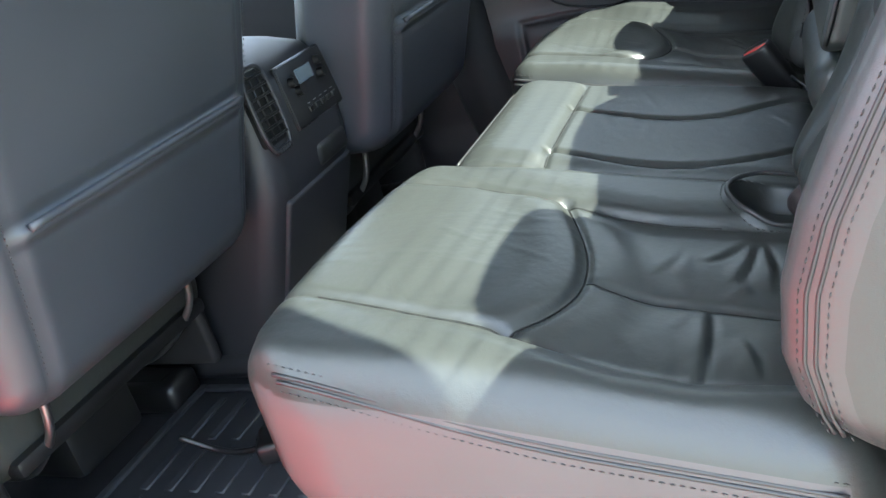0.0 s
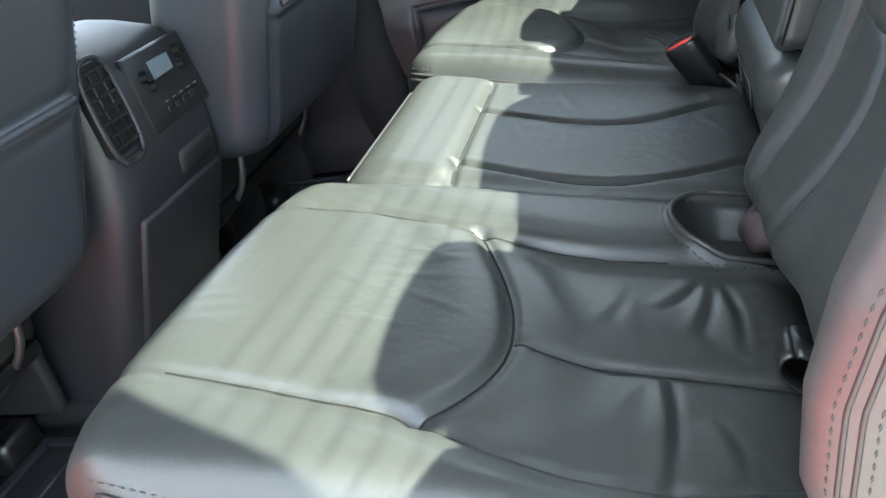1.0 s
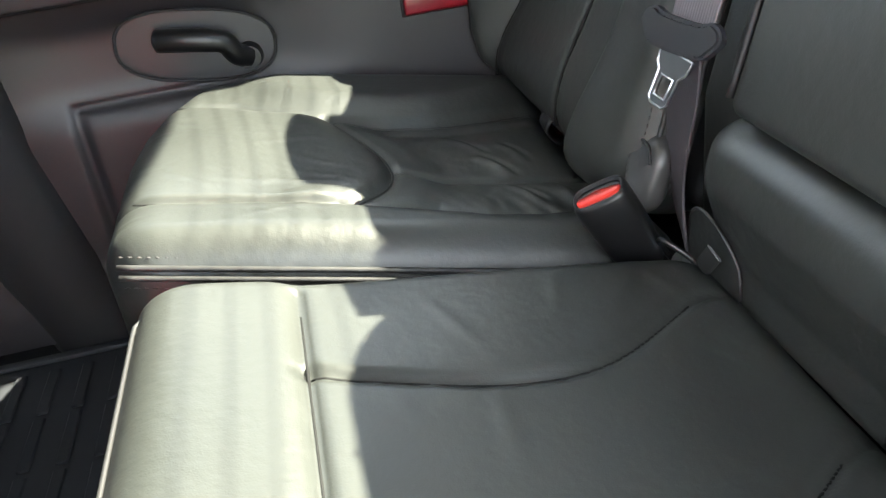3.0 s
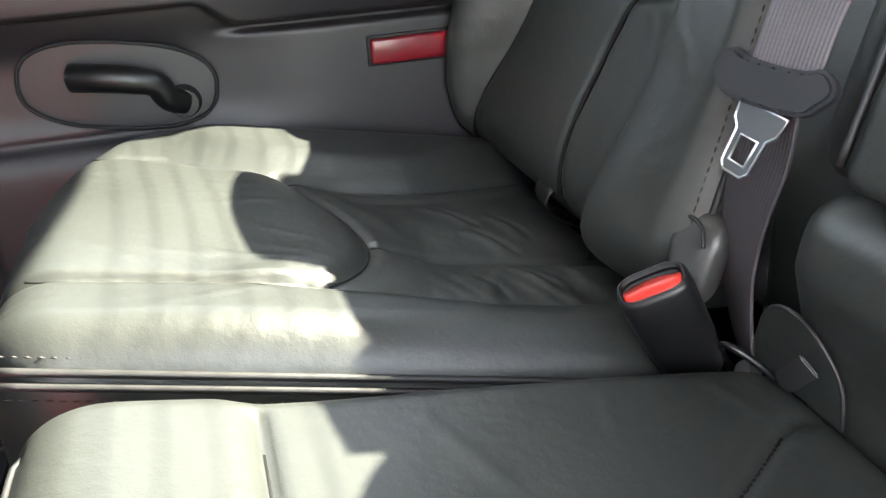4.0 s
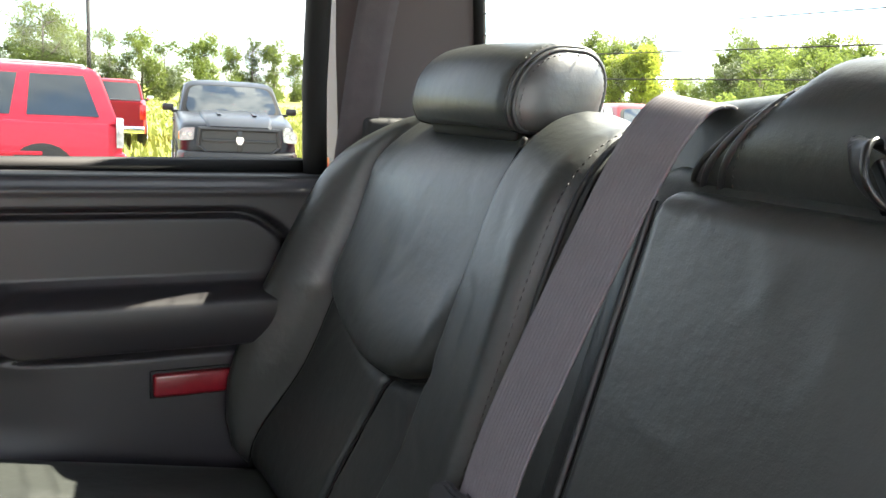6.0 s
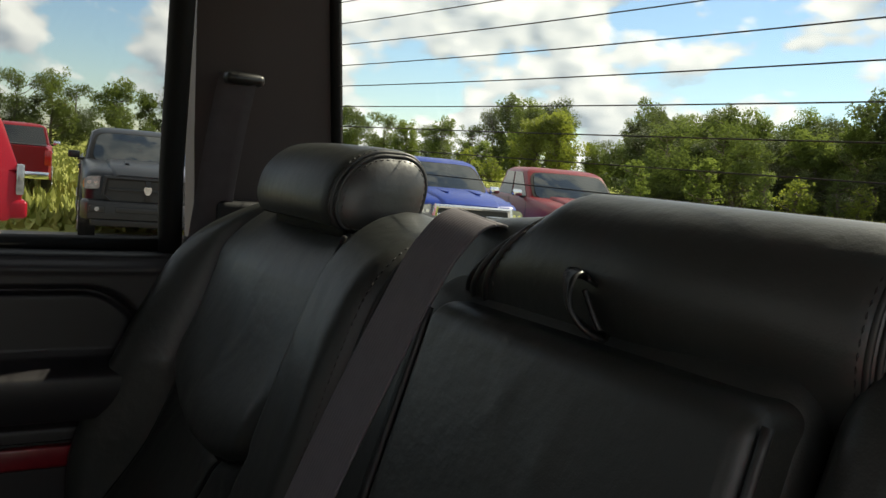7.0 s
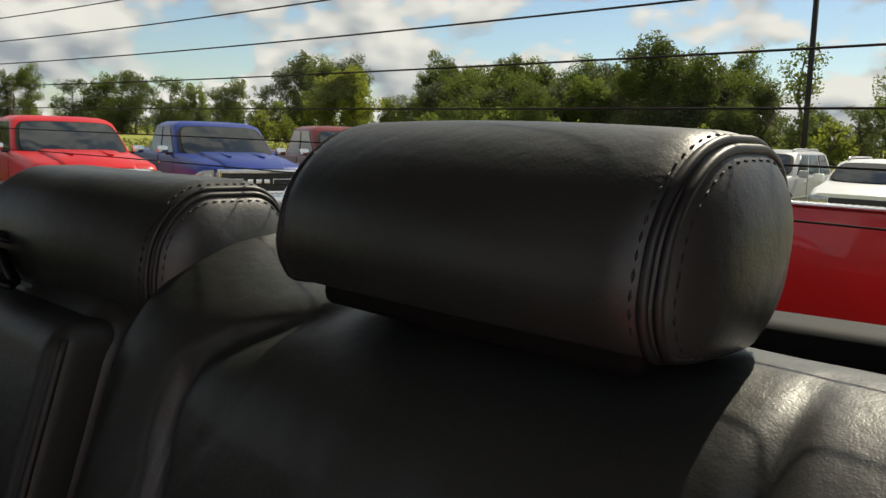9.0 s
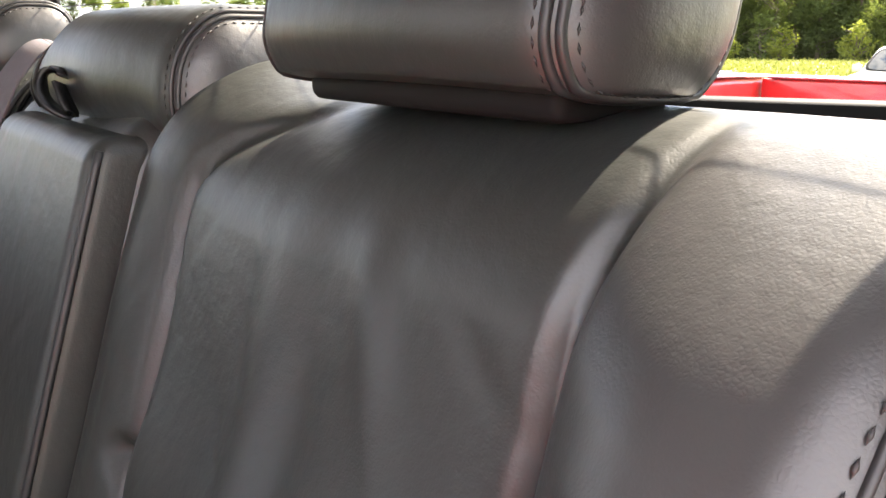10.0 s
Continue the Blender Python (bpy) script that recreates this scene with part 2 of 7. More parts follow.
def tube_geo(points, r, n=8, closed=False):
    pts = [Vector(p) for p in points]
    k = len(pts)
    verts, faces = [], []
    up = None
    for i, p in enumerate(pts):
        a = pts[(i - 1) % k] if (closed or i > 0) else p
        b = pts[(i + 1) % k] if (closed or i < k - 1) else p
        t = (b - a).normalized()
        if up is None:
            up = t.orthogonal().normalized()
        up = (up - t * up.dot(t)).normalized()
        side = t.cross(up)
        rr = r[i] if isinstance(r, (list, tuple)) else r
        for j in range(n):
            a2 = 2 * math.pi * j / n
            verts.append(p + (up * math.cos(a2) + side * math.sin(a2)) * rr)
    for i in range(k if closed else k - 1):
        for j in range(n):
            i2 = (i + 1) % k
            faces.append((i * n + j, i * n + (j + 1) % n, i2 * n + (j + 1) % n, i2 * n + j))
    if not closed:
        faces.append(tuple(range(n))[::-1])
        faces.append(tuple((k - 1) * n + j for j in range(n)))
    return verts, faces


def tube(name, points, r, mat_, parent=None, label="", n=8, closed=False):
    v, f = tube_geo(points, r, n, closed)
    return mesh_object(name, v, f, mat_, parent, label)


def smooth_line(points, n=6):
    """A Catmull-Rom line through the points."""
    p = [Vector(q) for q in points]
    out = []
    for i in range(len(p) - 1):
        a, b, c, d = p[max(i - 1, 0)], p[i], p[i + 1], p[min(i + 2, len(p) - 1)]
        for k in range(n):
            t = k / n
            out.append(0.5 * ((2 * b) + (c - a) * t + (2 * a - 5 * b + 4 * c - d) * t * t + (3 * b - a - 3 * c + d) * t ** 3))
    out.append(p[-1])
    return out


def ribbon(name, points, width_dirs, width, thick, mat_, parent=None, label="", ribs=0):
    """A strap of the given width along the points; width_dirs gives its cross direction; ribs: raised lines along it."""
    pts = [Vector(p) for p in points]
    verts, faces = [], []
    k = len(pts)
    if ribs:
        m = ribs * 4
        face = [(-0.5 + j / m, 0.5 + 0.15 * math.sin(j / 4 * 2 * math.pi)) for j in range(m + 1)]
        prof_ = [(-0.5, -0.5)] + face + [(0.5, -0.5)]
    else:
        prof_ = [(-0.5, -0.5), (-0.5, 0.5), (-0.25, 0.6), (0.25, 0.6), (0.5, 0.5), (0.5, -0.5)]
    n = len(prof_)
    for i, p in enumerate(pts):
        t = (pts[min(i + 1, k - 1)] - pts[max(i - 1, 0)]).normalized()
        w = Vector(width_dirs[i] if isinstance(width_dirs, list) else width_dirs)
        w = (w - t * w.dot(t)).normalized()
        nrm = t.cross(w)
        if nrm.x > 0:
            nrm = -nrm
        for s, h in prof_:
            verts.append(p + w * (s * width) + nrm * (h * thick))
    for i in range(k - 1):
        for j in range(n):
            faces.append((i * n + j, i * n + (j + 1) % n, (i + 1) * n + (j + 1) % n, (i + 1) * n + j))
    faces.append(tuple(range(n)))
    faces.append(tuple((k - 1) * n + j for j in range(n))[::-1])
    return mesh_object(name, verts, faces, mat_, parent, label)


def stitches(name, points, parent, pitch=0.0075, r=0.0008, mat_=None):
    """A row of short thread stitches along a line, one joined mesh."""
    pts = [Vector(p) for p in points]
    verts, faces = [], []
    dist, nxt = 0.0, 0.0
    for a, b in zip(pts, pts[1:]):
        seg = (b - a).length
        if seg < 1e-6:
            continue
        t = (b - a) / seg
        u = t.orthogonal().normalized()
        w = t.cross(u)
        while nxt <= dist + seg:
            c = a + t * (nxt - dist)
            i = len(verts)
            h = pitch * 0.36
            verts += [c - t * h] + [c + u * r, c + w * r, c - u * r, c - w * r] + [c + t * h]
            for q in range(4):
                faces.append((i, i + 1 + q, i + 1 + (q + 1) % 4))
                faces.append((i + 5, i + 1 + (q + 1) % 4, i + 1 + q))
            nxt += pitch
        dist += seg
    ob = mesh_object(name, verts, faces, mat_ or THREAD, parent)
    ob["kind"] = "stuff"
    return ob


def axis_points(a, b, r, step):
    n = max(1, int(round((b - a - 2 * r) / step)))
    e = np.array([0, 0.08, 0.18, 0.29, 0.41, 0.54, 0.68, 0.84]) * r
    return np.concatenate([a + e, np.linspace(a + r, b - r, n + 1), (b - e)[::-1]])


def pad_geo(lo, hi, r, step):
    """A rounded box in local axes (a, b, c): vertices, unit normals, quads. r: a radius for each axis."""
    lo, hi = np.array(lo, float), np.array(hi, float)
    r = np.array(r if hasattr(r, "__len__") else (r,) * 3, float)
    r = np.minimum(r, (hi - lo) * 0.499)
    ax = [axis_points(lo[k], hi[k], r[k], step) for k in range(3)]
    allp, quads, off = [], [], 0
    for k in range(3):
        i, j = (k + 1) % 3, (k + 2) % 3
        for side in (0, 1):
            gi, gj = np.meshgrid(ax[i], ax[j], indexing="ij")
            p = np.zeros((*gi.shape, 3))
            p[..., i], p[..., j], p[..., k] = gi, gj, (lo, hi)[side][k]
            ni, nj = gi.shape
            idx = np.arange(ni * nj).reshape(ni, nj) + off
            q = np.stack([idx[:-1, :-1], idx[1:, :-1], idx[1:, 1:], idx[:-1, 1:]], -1).reshape(-1, 4)
            quads.append(q if side else q[:, ::-1])
            allp.append(p.reshape(-1, 3))
            off += ni * nj
    p = np.concatenate(allp)
    quads = np.concatenate(quads)
    _, first, inv = np.unique(np.round(p, 6), axis=0, return_index=True, return_inverse=True)
    inv = inv.reshape(-1)
    p, quads = p[first], inv[quads]
    inner = np.clip(p, lo + r, hi - r)
    d = (p - inner) / r
    nrm = d / np.linalg.norm(d, axis=1, keepdims=True)
    return inner + nrm * r, nrm, quads


def seam(a, b, line, depth, width):
    """A groove along a line of (a, b) points, for arrays a and b."""
    best = np.full(a.shape, 9.0)
    for (a0, b0), (a1, b1) in zip(line, line[1:]):
        va, vb = a1 - a0, b1 - b0
        t = np.clip(((a - a0) * va + (b - b0) * vb) / (va * va + vb * vb + 1e-12), 0, 1)
        best = np.minimum(best, np.hypot(a - a0 - t * va, b - b0 - t * vb))
    return -depth * np.exp(-(best / width) ** 2), best


def bump2(a, b, a0, b0, sa, sb, turn=0.0):
    c, s = math.cos(radians(turn)), math.sin(radians(turn))
    u, v = (a - a0) * c + (b - b0) * s, -(a - a0) * s + (b - b0) * c
    return np.exp(-(u / sa) ** 2 - (v / sb) ** 2)


def sm(x, a, b):
    t = np.clip((x - a) / (b - a), 0, 1)
    return t * t * (3 - 2 * t)


def pad(lo, hi, r, step, shape, place, panels, parent, label_of, mats=None):
    """A stuffed pad: shape(a, b) lifts its face, place() lays it into the world, label_of(a, b, n) names each face's panel."""
    p, nrm, quads = pad_geo(lo, hi, r, step)
    lift = shape(p[:, 0], p[:, 1]) * np.sqrt(np.clip(nrm[:, 2], 0, 1))
    q = p.copy()
    q[:, 2] += lift
    world_p = np.stack(place(q[:, 0], q[:, 1], q[:, 2]), -1)
    e1, e2 = world_p[quads[:, 2]] - world_p[quads[:, 0]], world_p[quads[:, 3]] - world_p[quads[:, 1]]
    fnrm, vn = np.cross(e1, e2), np.zeros_like(world_p)
    for k in range(4):
        np.add.at(vn, quads[:, k], fnrm)
    vn /= np.linalg.norm(vn, axis=1, keepdims=True) + 1e-12
    if (vn * (world_p - world_p.mean(0))).sum() < 0:
        quads, vn = quads[:, ::-1], -vn
    mid = q[quads].mean(1)
    nm = nrm[quads].mean(1)
    lab = label_of(mid[:, 0], mid[:, 1], nm)
    made = {}
    for k, name in enumerate(panels):
        sel = quads[lab == k]
        if not len(sel):
            continue
        used, inv = np.unique(sel, return_inverse=True)
        ob = mesh_object(name, world_p[used], inv.reshape(-1, 4), (mats or {}).get(name, LEATHER), parent)
        ob.data.normals_split_custom_set_from_vertices(vn[used].tolist())
        made[name + str(k)] = ob
    return made


# ---------------------------------------------------------------- cab shell
YM = 0.66          # the cab's middle line
DOOR_Y = 1.323     # inner face of the far door
NEAR_Y = -0.02
ROOF_Z = 1.19


def cushion_z(x):
    return 0.369 - 0.2 * x


# floor
floor = boxpart("floor", (-1.6, -0.12, -0.05), (0.86, 1.44, 0.0), CARPET, r=0.01)
tagged(floor, "dark grey carpeted cab floor", "floor", kind="structure")
tunnel = boxpart("floor_tunnel", (-1.6, 0.45, 0.0), (0.3, 0.87, 0.05), CARPET, r=0.03, seg=3)
tagged(tunnel, "raised carpeted tunnel in the cab floor", "floor", kind="structure")


def floor_mat(y0, y1):
    t = thing("floor_mat", ((-0.3), (y0 + y1) / 2, 0), "dark rubber floor mat with raised ribs on the carpet", "floor mat", "rubber floor mats")
    boxpart("mat_sheet", (-0.52, y0, 0.003), (-0.03, y1, 0.010), MAT_RUBBER, t, r=0.003)
    boxpart("mat_rim", (-0.52, y0, 0.010), (-0.505, y1, 0.018), MAT_RUBBER, t, r=0.003)
    boxpart("mat_rim", (-0.045, y0, 0.010), (-0.03, y1, 0.018), MAT_RUBBER, t, r=0.003)
    boxpart("mat_rim", (-0.505, y0, 0.010), (-0.045, y0 + 0.015, 0.018), MAT_RUBBER, t, r=0.003)
    boxpart("mat_rim", (-0.505, y1 - 0.015, 0.010), (-0.045, y1, 0.018), MAT_RUBBER, t, r=0.003)
    for k in range(9):
        x = -0.46 + 0.045 * k
        for j in range(3):
            w = (y1 - y0 - 0.09) / 3
            a = y0 + 0.035 + j * (w + 0.01)
            boxpart("rib", (x, a, 0.010), (x + 0.016, a + w, 0.0145), MAT_RUBBER, t, r=0.002, seg=1)


floor_mat(0.02, 0.42)
floor_mat(0.90, 1.29)

# headliner and roof skin
bm = bmesh.new()
bevel_box(bm, (-1.6, 0.0, ROOF_Z), (0.66, 1.32, ROOF_Z + 0.05), 0.02, 3)
ceiling = part("ceiling", bm, HEADLINER)
tagged(ceiling, "light grey fabric headliner of the cab", "ceiling", kind="structure")


def wall_prism(name, outline, lo, hi, axis, mat_, label, cat="wall", r=0.0):
    """A plate with the given outline, between lo and hi along an axis ('x' or 'y')."""
    verts = []
    for v in (lo, hi):
        for a, b in outline:
            verts.append((v, a, b) if axis == "x" else (a, v, b))
    k = len(outline)
    faces = [tuple(range(k)), tuple(range(k, 2 * k))[::-1]] + [(i, (i + 1) % k, k + (i + 1) % k, k + i) for i in range(k)]
    bm2 = bmesh.new()
    vs = [bm2.verts.new(v) for v in verts]
    for f in faces:
        bm2.faces.new([vs[i] for i in f])
    if r:
        bmesh.ops.bevel(bm2, geom=list(bm2.edges), offset=r, segments=2, affect="EDGES")
    return part(name, bm2, mat_)


# back wall: lower panel, upper header, both corners
def back_x(z):
    return 0.775 - 0.17 * (z - 0.79)


W_BOT, W_TOP = 0.730, 1.148


def side_y(z, near=False):
    half = 0.727 - 0.46 * max(0.0, z - 0.79) if near else 0.688 - 0.12 * max(0.0, z - 0.79)
    return YM - half if near else YM + half


wall_low = wall_prism("wall_back", [(0.75, 0.0), (0.86, 0.0), (0.86, W_BOT - 0.012), (0.73, W_BOT - 0.012)], -0.10, 1.42, "y", RAIL_VINYL, "")
tagged(wall_low, "dark trim panel of the cab's back wall", "wall", kind="structure")
shelf = wall_prism("trim_back", [(0.70, W_BOT - 0.045), (0.79, W_BOT - 0.045), (0.79, W_BOT - 0.010), (0.735, W_BOT - 0.010), (0.705, W_BOT - 0.018)], -0.02, 1.34, "y", RAIL_VINYL, "", r=0.003)
tagged(shelf, "dark grained trim rail under the rear window", "trim", kind="structure")
header = wall_prism("trim_header", [(back_x(W_TOP) - 0.012, W_TOP), (back_x(W_TOP) + 0.03, W_TOP), (back_x(W_TOP) + 0.03, ROOF_Z + 0.05), (back_x(W_TOP) - 0.05, ROOF_Z + 0.05)], -0.06, 1.38, "y", PILLAR, "")
tagged(header, "dark header above the rear window", "trim", kind="structure")
# the opening's upper edge comes down towards the far corner
drop = [(q, W_TOP - 0.042 * (1 - math.cos(math.pi * min(1.0, max(0.0, (q - 0.80) / 0.42)))) / 2) for q in np.linspace(0.80, 1.37, 20)]
hx0, hx1 = back_x(W_TOP) - 0.010, back_x(W_TOP) + 0.050
hv = [(x, q, z) for q, zb in drop for x, z in ((hx0, zb), (hx0, W_TOP + 0.012), (hx1, W_TOP + 0.012), (hx1, zb))]
mesh_object("header_corner", hv, [(i * 4 + j, i * 4 + (j + 1) % 4, i * 4 + 4 + (j + 1) % 4, i * 4 + 4 + j) for i in range(19) for j in range(4)] + [(0, 1, 2, 3), (76, 79, 78, 77)], PILLAR, header, "rounded upper corner of the window trim", smooth=False)


def corner_pillar(name, near):
    """The rear corner between the back glass and the side window."""
    s = -1 if near else 1
    rows = []
    for z in np.linspace(W_BOT - 0.06, ROOF_Z + 0.03, 9):
        ye = side_y(z, near)
        xb = back_x(z) - (0.0 if near else 0.008)
        yo = (NEAR_Y - 0.02 if near else DOOR_Y + 0.03) - s * (0.22 if near else 0.16) * max(0, z - 0.74)
        xf = 0.578 - 0.075 * max(0, z - 0.69)
        yq = yo - s * (0.03 if near else 0.004) if s * (yo - ye) > 0.03 else ye + s * 0.004
        rows.append([(xb + 0.002, ye), (xb - 0.022, ye + s * 0.004), (xf + 0.09, yq), (xf + 0.03, yo - s * (0.012 if near else 0.003) if s * (yo - ye) > 0.03 else ye + s * 0.012), (xf, max(yo, ye + 0.02) if s > 0 else min(yo, ye - 0.02)), (xf, max(yo, ye) + 0.06 if s > 0 else min(yo, ye) - 0.06), (xb + 0.010, max(yo, ye) + 0.06 if s > 0 else min(yo, ye) - 0.06), (xb + 0.010, ye + s * 0.003)])
    verts = [(x, y, z) for z, row in zip(np.linspace(W_BOT - 0.06, ROOF_Z + 0.03, 9), rows) for x, y in row]
    k = 8
    faces = [(i * k + j, i * k + (j + 1) % k, (i + 1) * k + (j + 1) % k, (i + 1) * k + j) for i in range(8) for j in range(k)]
    faces += [tuple(range(k)), tuple(8 * k + j for j in range(k))]
    bm2 = bmesh.new()
    vs = [bm2.verts.new(v) for v in verts]
    for f in faces:
        bm2.faces.new([vs[i] for i in f])
    ob = part(name, bm2, PILLAR)
    return tagged(ob, "dark plastic trim of the cab's rear corner", "pillar", kind="structure")


corner_pillar("wall_corner_far", False)
corner_pillar("wall_corner_near", True)

# rear window with heater wires
window = thing("window_1", (0.74, YM, W_BOT), "rear window with thin heater wires across the glass", "window", kind="structure")


def glass_point(y, z):
    u = (y - YM) / 0.7
    wrap = 0.035 if u < 0 else 0.043
    return (back_x(z) + 0.041 - wrap * u * u, y, z)


ny, nz = 24, 8
gv, gf = [], []
for i in range(nz + 1):
    z = W_BOT - 0.004 + (W_TOP - W_BOT + 0.008) * i / nz
    for j in range(ny + 1):
        y = side_y(z, True) - 0.01 + (side_y(z) - side_y(z, True) + 0.02) * j / ny
        gv.append(glass_point(y, z))
for i in range(nz):
    for j in range(ny):
        a = i * (ny + 1) + j
        gf.append((a, a + 1, a + ny + 2, a + ny + 1))
pane = mesh_object("pane", gv, gf, GLASS, window, "clear tinted rear glass")
for k in range(11):
    z = 0.787 + 0.0275 * k
    pts = [glass_point(YM + u * (side_y(z) - YM - 0.004), z) for u in np.linspace(-1, 1, 25)]
    tube("heater_wire", [(x - 0.003, y, zz) for x, y, zz in pts], 0.00065, LINE, window, n=5)
tube("window_seal", [(glass_point(y, W_BOT)[0] - 0.004, y, W_BOT - 0.003) for y in np.linspace(side_y(W_BOT, True), side_y(W_BOT), 20)], 0.005, SEAL, window, "black rubber seal")
rise = [(q, 0.012 * min(1.0, abs(q - YM) / 0.7) ** 2) for q in np.linspace(-0.06, 1.37, 28)]
wedge = [(x, q, z) for q, h_ in rise for x, z in ((0.750, W_BOT - 0.014), (0.750, W_BOT + 0.002 + h_), (0.800, W_BOT + 0.002 + h_), (0.800, W_BOT - 0.014))]
mesh_object("lower_seal", wedge, [(i * 4 + j, i * 4 + (j + 1) % 4, i * 4 + 4 + (j + 1) % 4, i * 4 + 4 + j) for i in range(27) for j in range(4)], SEAL, window, "black rubber lip rising to the corners")
for near in (True, False):
    tube("window_seal", [(glass_point(side_y(z, near), z)[0] - 0.002, side_y(z, near), z) for z in np.linspace(W_BOT, W_TOP, 12)], 0.009, SEAL, window, "black rubber seal")
tube("window_seal", [(glass_point(y, W_TOP)[0] - 0.004, y, W_TOP) for y in np.linspace(side_y(W_TOP, True), side_y(W_TOP), 20)], 0.010, SEAL, window, "black rubber seal")


# ---------------------------------------------------------------- far door
SILL = 0.650
door = thing("door_1", (0.05, DOOR_Y, 0.02), "closed rear door with dark grey moulded trim panel", "door", kind="structure")


def door_profile(x, z):
    """How far the trim stands proud of the door's plane towards the cabin."""
    d = 0.0 * z
    d = d + 0.012 * (1 - sm(z, 0.06, 0.14))
    arm = sm(z - 0.026 * (1 - sm(x, 0.15, 0.20)), 0.446, 0.456) * (1 - sm(z, 0.508, 0.536))
    back = sm(x, -0.30, -0.26)
    d = d + 0.046 * arm * back * (0.62 + 0.38 * np.cos(np.clip((z - 0.497) / 0.05, -1, 1) * 1.35))
    groove = np.exp(-((z - 0.443) / 0.005) ** 2) * sm(x, 0.16, 0.22)
    d = d - 0.010 * groove
    curve = 0.612 - 0.09 * np.clip((x - 0.43) / 0.10, 0, 1) ** 2.2
    d = d + 0.020 * sm(z, curve - 0.004, curve + 0.006)
    d = d - 0.010 * np.exp(-((z - curve + 0.004) / 0.004) ** 2)
    d = d - 0.007 * np.exp(-((z - 0.507 - 0.018 * sm(x, 0.16, 0.20)) / 0.004) ** 2) * sm(x, 0.05, 0.10)
    d = d + 0.008 * sm(z, 0.628, SILL)
    sc = np.exp(-(((x - 0.03) / 0.19) ** 4) - (((z - 0.395) / 0.062) ** 4))
    d = d - 0.022 * sc * (1 - arm)
    pk = np.maximum(np.abs((x - 0.12) / 0.225), np.abs((z - 0.21) / 0.132))
    d = d - 0.007 * np.exp(-((pk - 1) / 0.03) ** 2) * (1 - sm(x, 0.08, 0.17))
    return d


xs = np.linspace(-0.56, 0.60, 233)
zs = np.concatenate([np.linspace(0.02, 0.43, 84), np.linspace(0.433, SILL, 90)])
gx, gz = np.meshgrid(xs, zs)
dp = door_profile(gx, gz)
round_in = 0.02 * sm(gz, SILL - 0.02, SILL) ** 2
dv = np.stack([gx, DOOR_Y - dp + round_in, gz], -1).reshape(-1, 3)
nx_, nz_ = len(xs), len(zs)
idx = np.arange(nx_ * nz_).reshape(nz_, nx_)
df = np.stack([idx[:-1, :-1], idx[:-1, 1:], idx[1:, 1:], idx[1:, :-1]], -1).reshape(-1, 4)
mesh_object("trim_panel", dv, df, TRIM, door, "grained grey door panel with armrest")
boxpart("door_shell", (-0.57, DOOR_Y + 0.022, 0.0), (0.61, DOOR_Y + 0.10, SILL + 0.001), BLACK, door, r=0.004)
boxpart("window_sill", (-0.56, DOOR_Y + 0.004, SILL - 0.012), (0.60, DOOR_Y + 0.06, SILL + 0.002), TRIM_DARK, door, r=0.006, seg=3)
tube("window_seal", [(-0.56, DOOR_Y + 0.058, SILL - 0.002), (0.56, DOOR_Y + 0.058, SILL + 0.011)], 0.010, SEAL, door, "black rubber seal")
# window frame of the far door, leaning in with height
for (x0, x1, z0, z1) in ((0.548, 0.524, SILL - 0.02, 1.09), (-0.53, -0.47, SILL - 0.02, 1.09)):
    tube("window_frame", [(x0 + (x1 - x0) * t, DOOR_Y + 0.045 - 0.22 * max(0, (z0 + (z1 - z0) * t) - 0.74), z0 + (z1 - z0) * t) for t in np.linspace(0, 1, 8)], 0.016, SEAL, door, "black frame with rubber seal", n=10)
tube("window_frame", [(x, DOOR_Y + 0.045 - 0.22 * 0.35, 1.09) for x in np.linspace(-0.48, 0.53, 8)], 0.018, SEAL, door, "black frame with rubber seal", n=10)
pv = [(-0.53, DOOR_Y + 0.06, SILL), (0.55, DOOR_Y + 0.06, SILL), (0.525, DOOR_Y - 0.02, 1.09), (-0.47, DOOR_Y - 0.02, 1.09)]
side_pane = mesh_object("pane", pv, [(0, 1, 2, 3)], SIDE_GLASS, door, "lightly tinted side glass")
side_pane.visible_shadow = False
roof_rail = boxpart("trim_rail", (-1.6, DOOR_Y - 0.075, 1.09), (0.62, DOOR_Y + 0.05, ROOF_Z + 0.05), PILLAR, r=0.02, seg=3)
tagged(roof_rail, "dark roof rail above the side windows", "trim", kind="structure")
roof_rail2 = boxpart("trim_rail", (-1.6, NEAR_Y - 0.06, 1.09), (0.62, NEAR_Y + 0.06, ROOF_Z + 0.05), PILLAR, r=0.02, seg=3)
tagged(roof_rail2, "dark roof rail above the open doorway", "trim", kind="structure")

# red reflector
boxpart("reflector", (0.337, DOOR_Y - 0.010, 0.389), (0.440, DOOR_Y + 0.004, 0.4175), REFLECTOR, door, r=0.004, seg=3, label="ribbed red safety reflector")
boxpart("reflector_edge", (0.334, DOOR_Y - 0.003, 0.386), (0.443, DOOR_Y + 0.004, 0.4205), TRIM_DARK, door, r=0.002)


# release handle in its oval bezel
def oval_points(cx, cz, w, h, turn=0.0, n=40, p=2.6):
    out = []
    for k in range(n):
        a = 2 * math.pi * k / n
        u = math.copysign(abs(math.cos(a)) ** (2 / p), math.cos(a)) * w
        v = math.copysign(abs(math.sin(a)) ** (2 / p), math.sin(a)) * h
        c, s = math.cos(radians(turn)), math.sin(radians(turn))
        out.append((cx + u * c - v * s, cz + u * s + v * c))
    return out


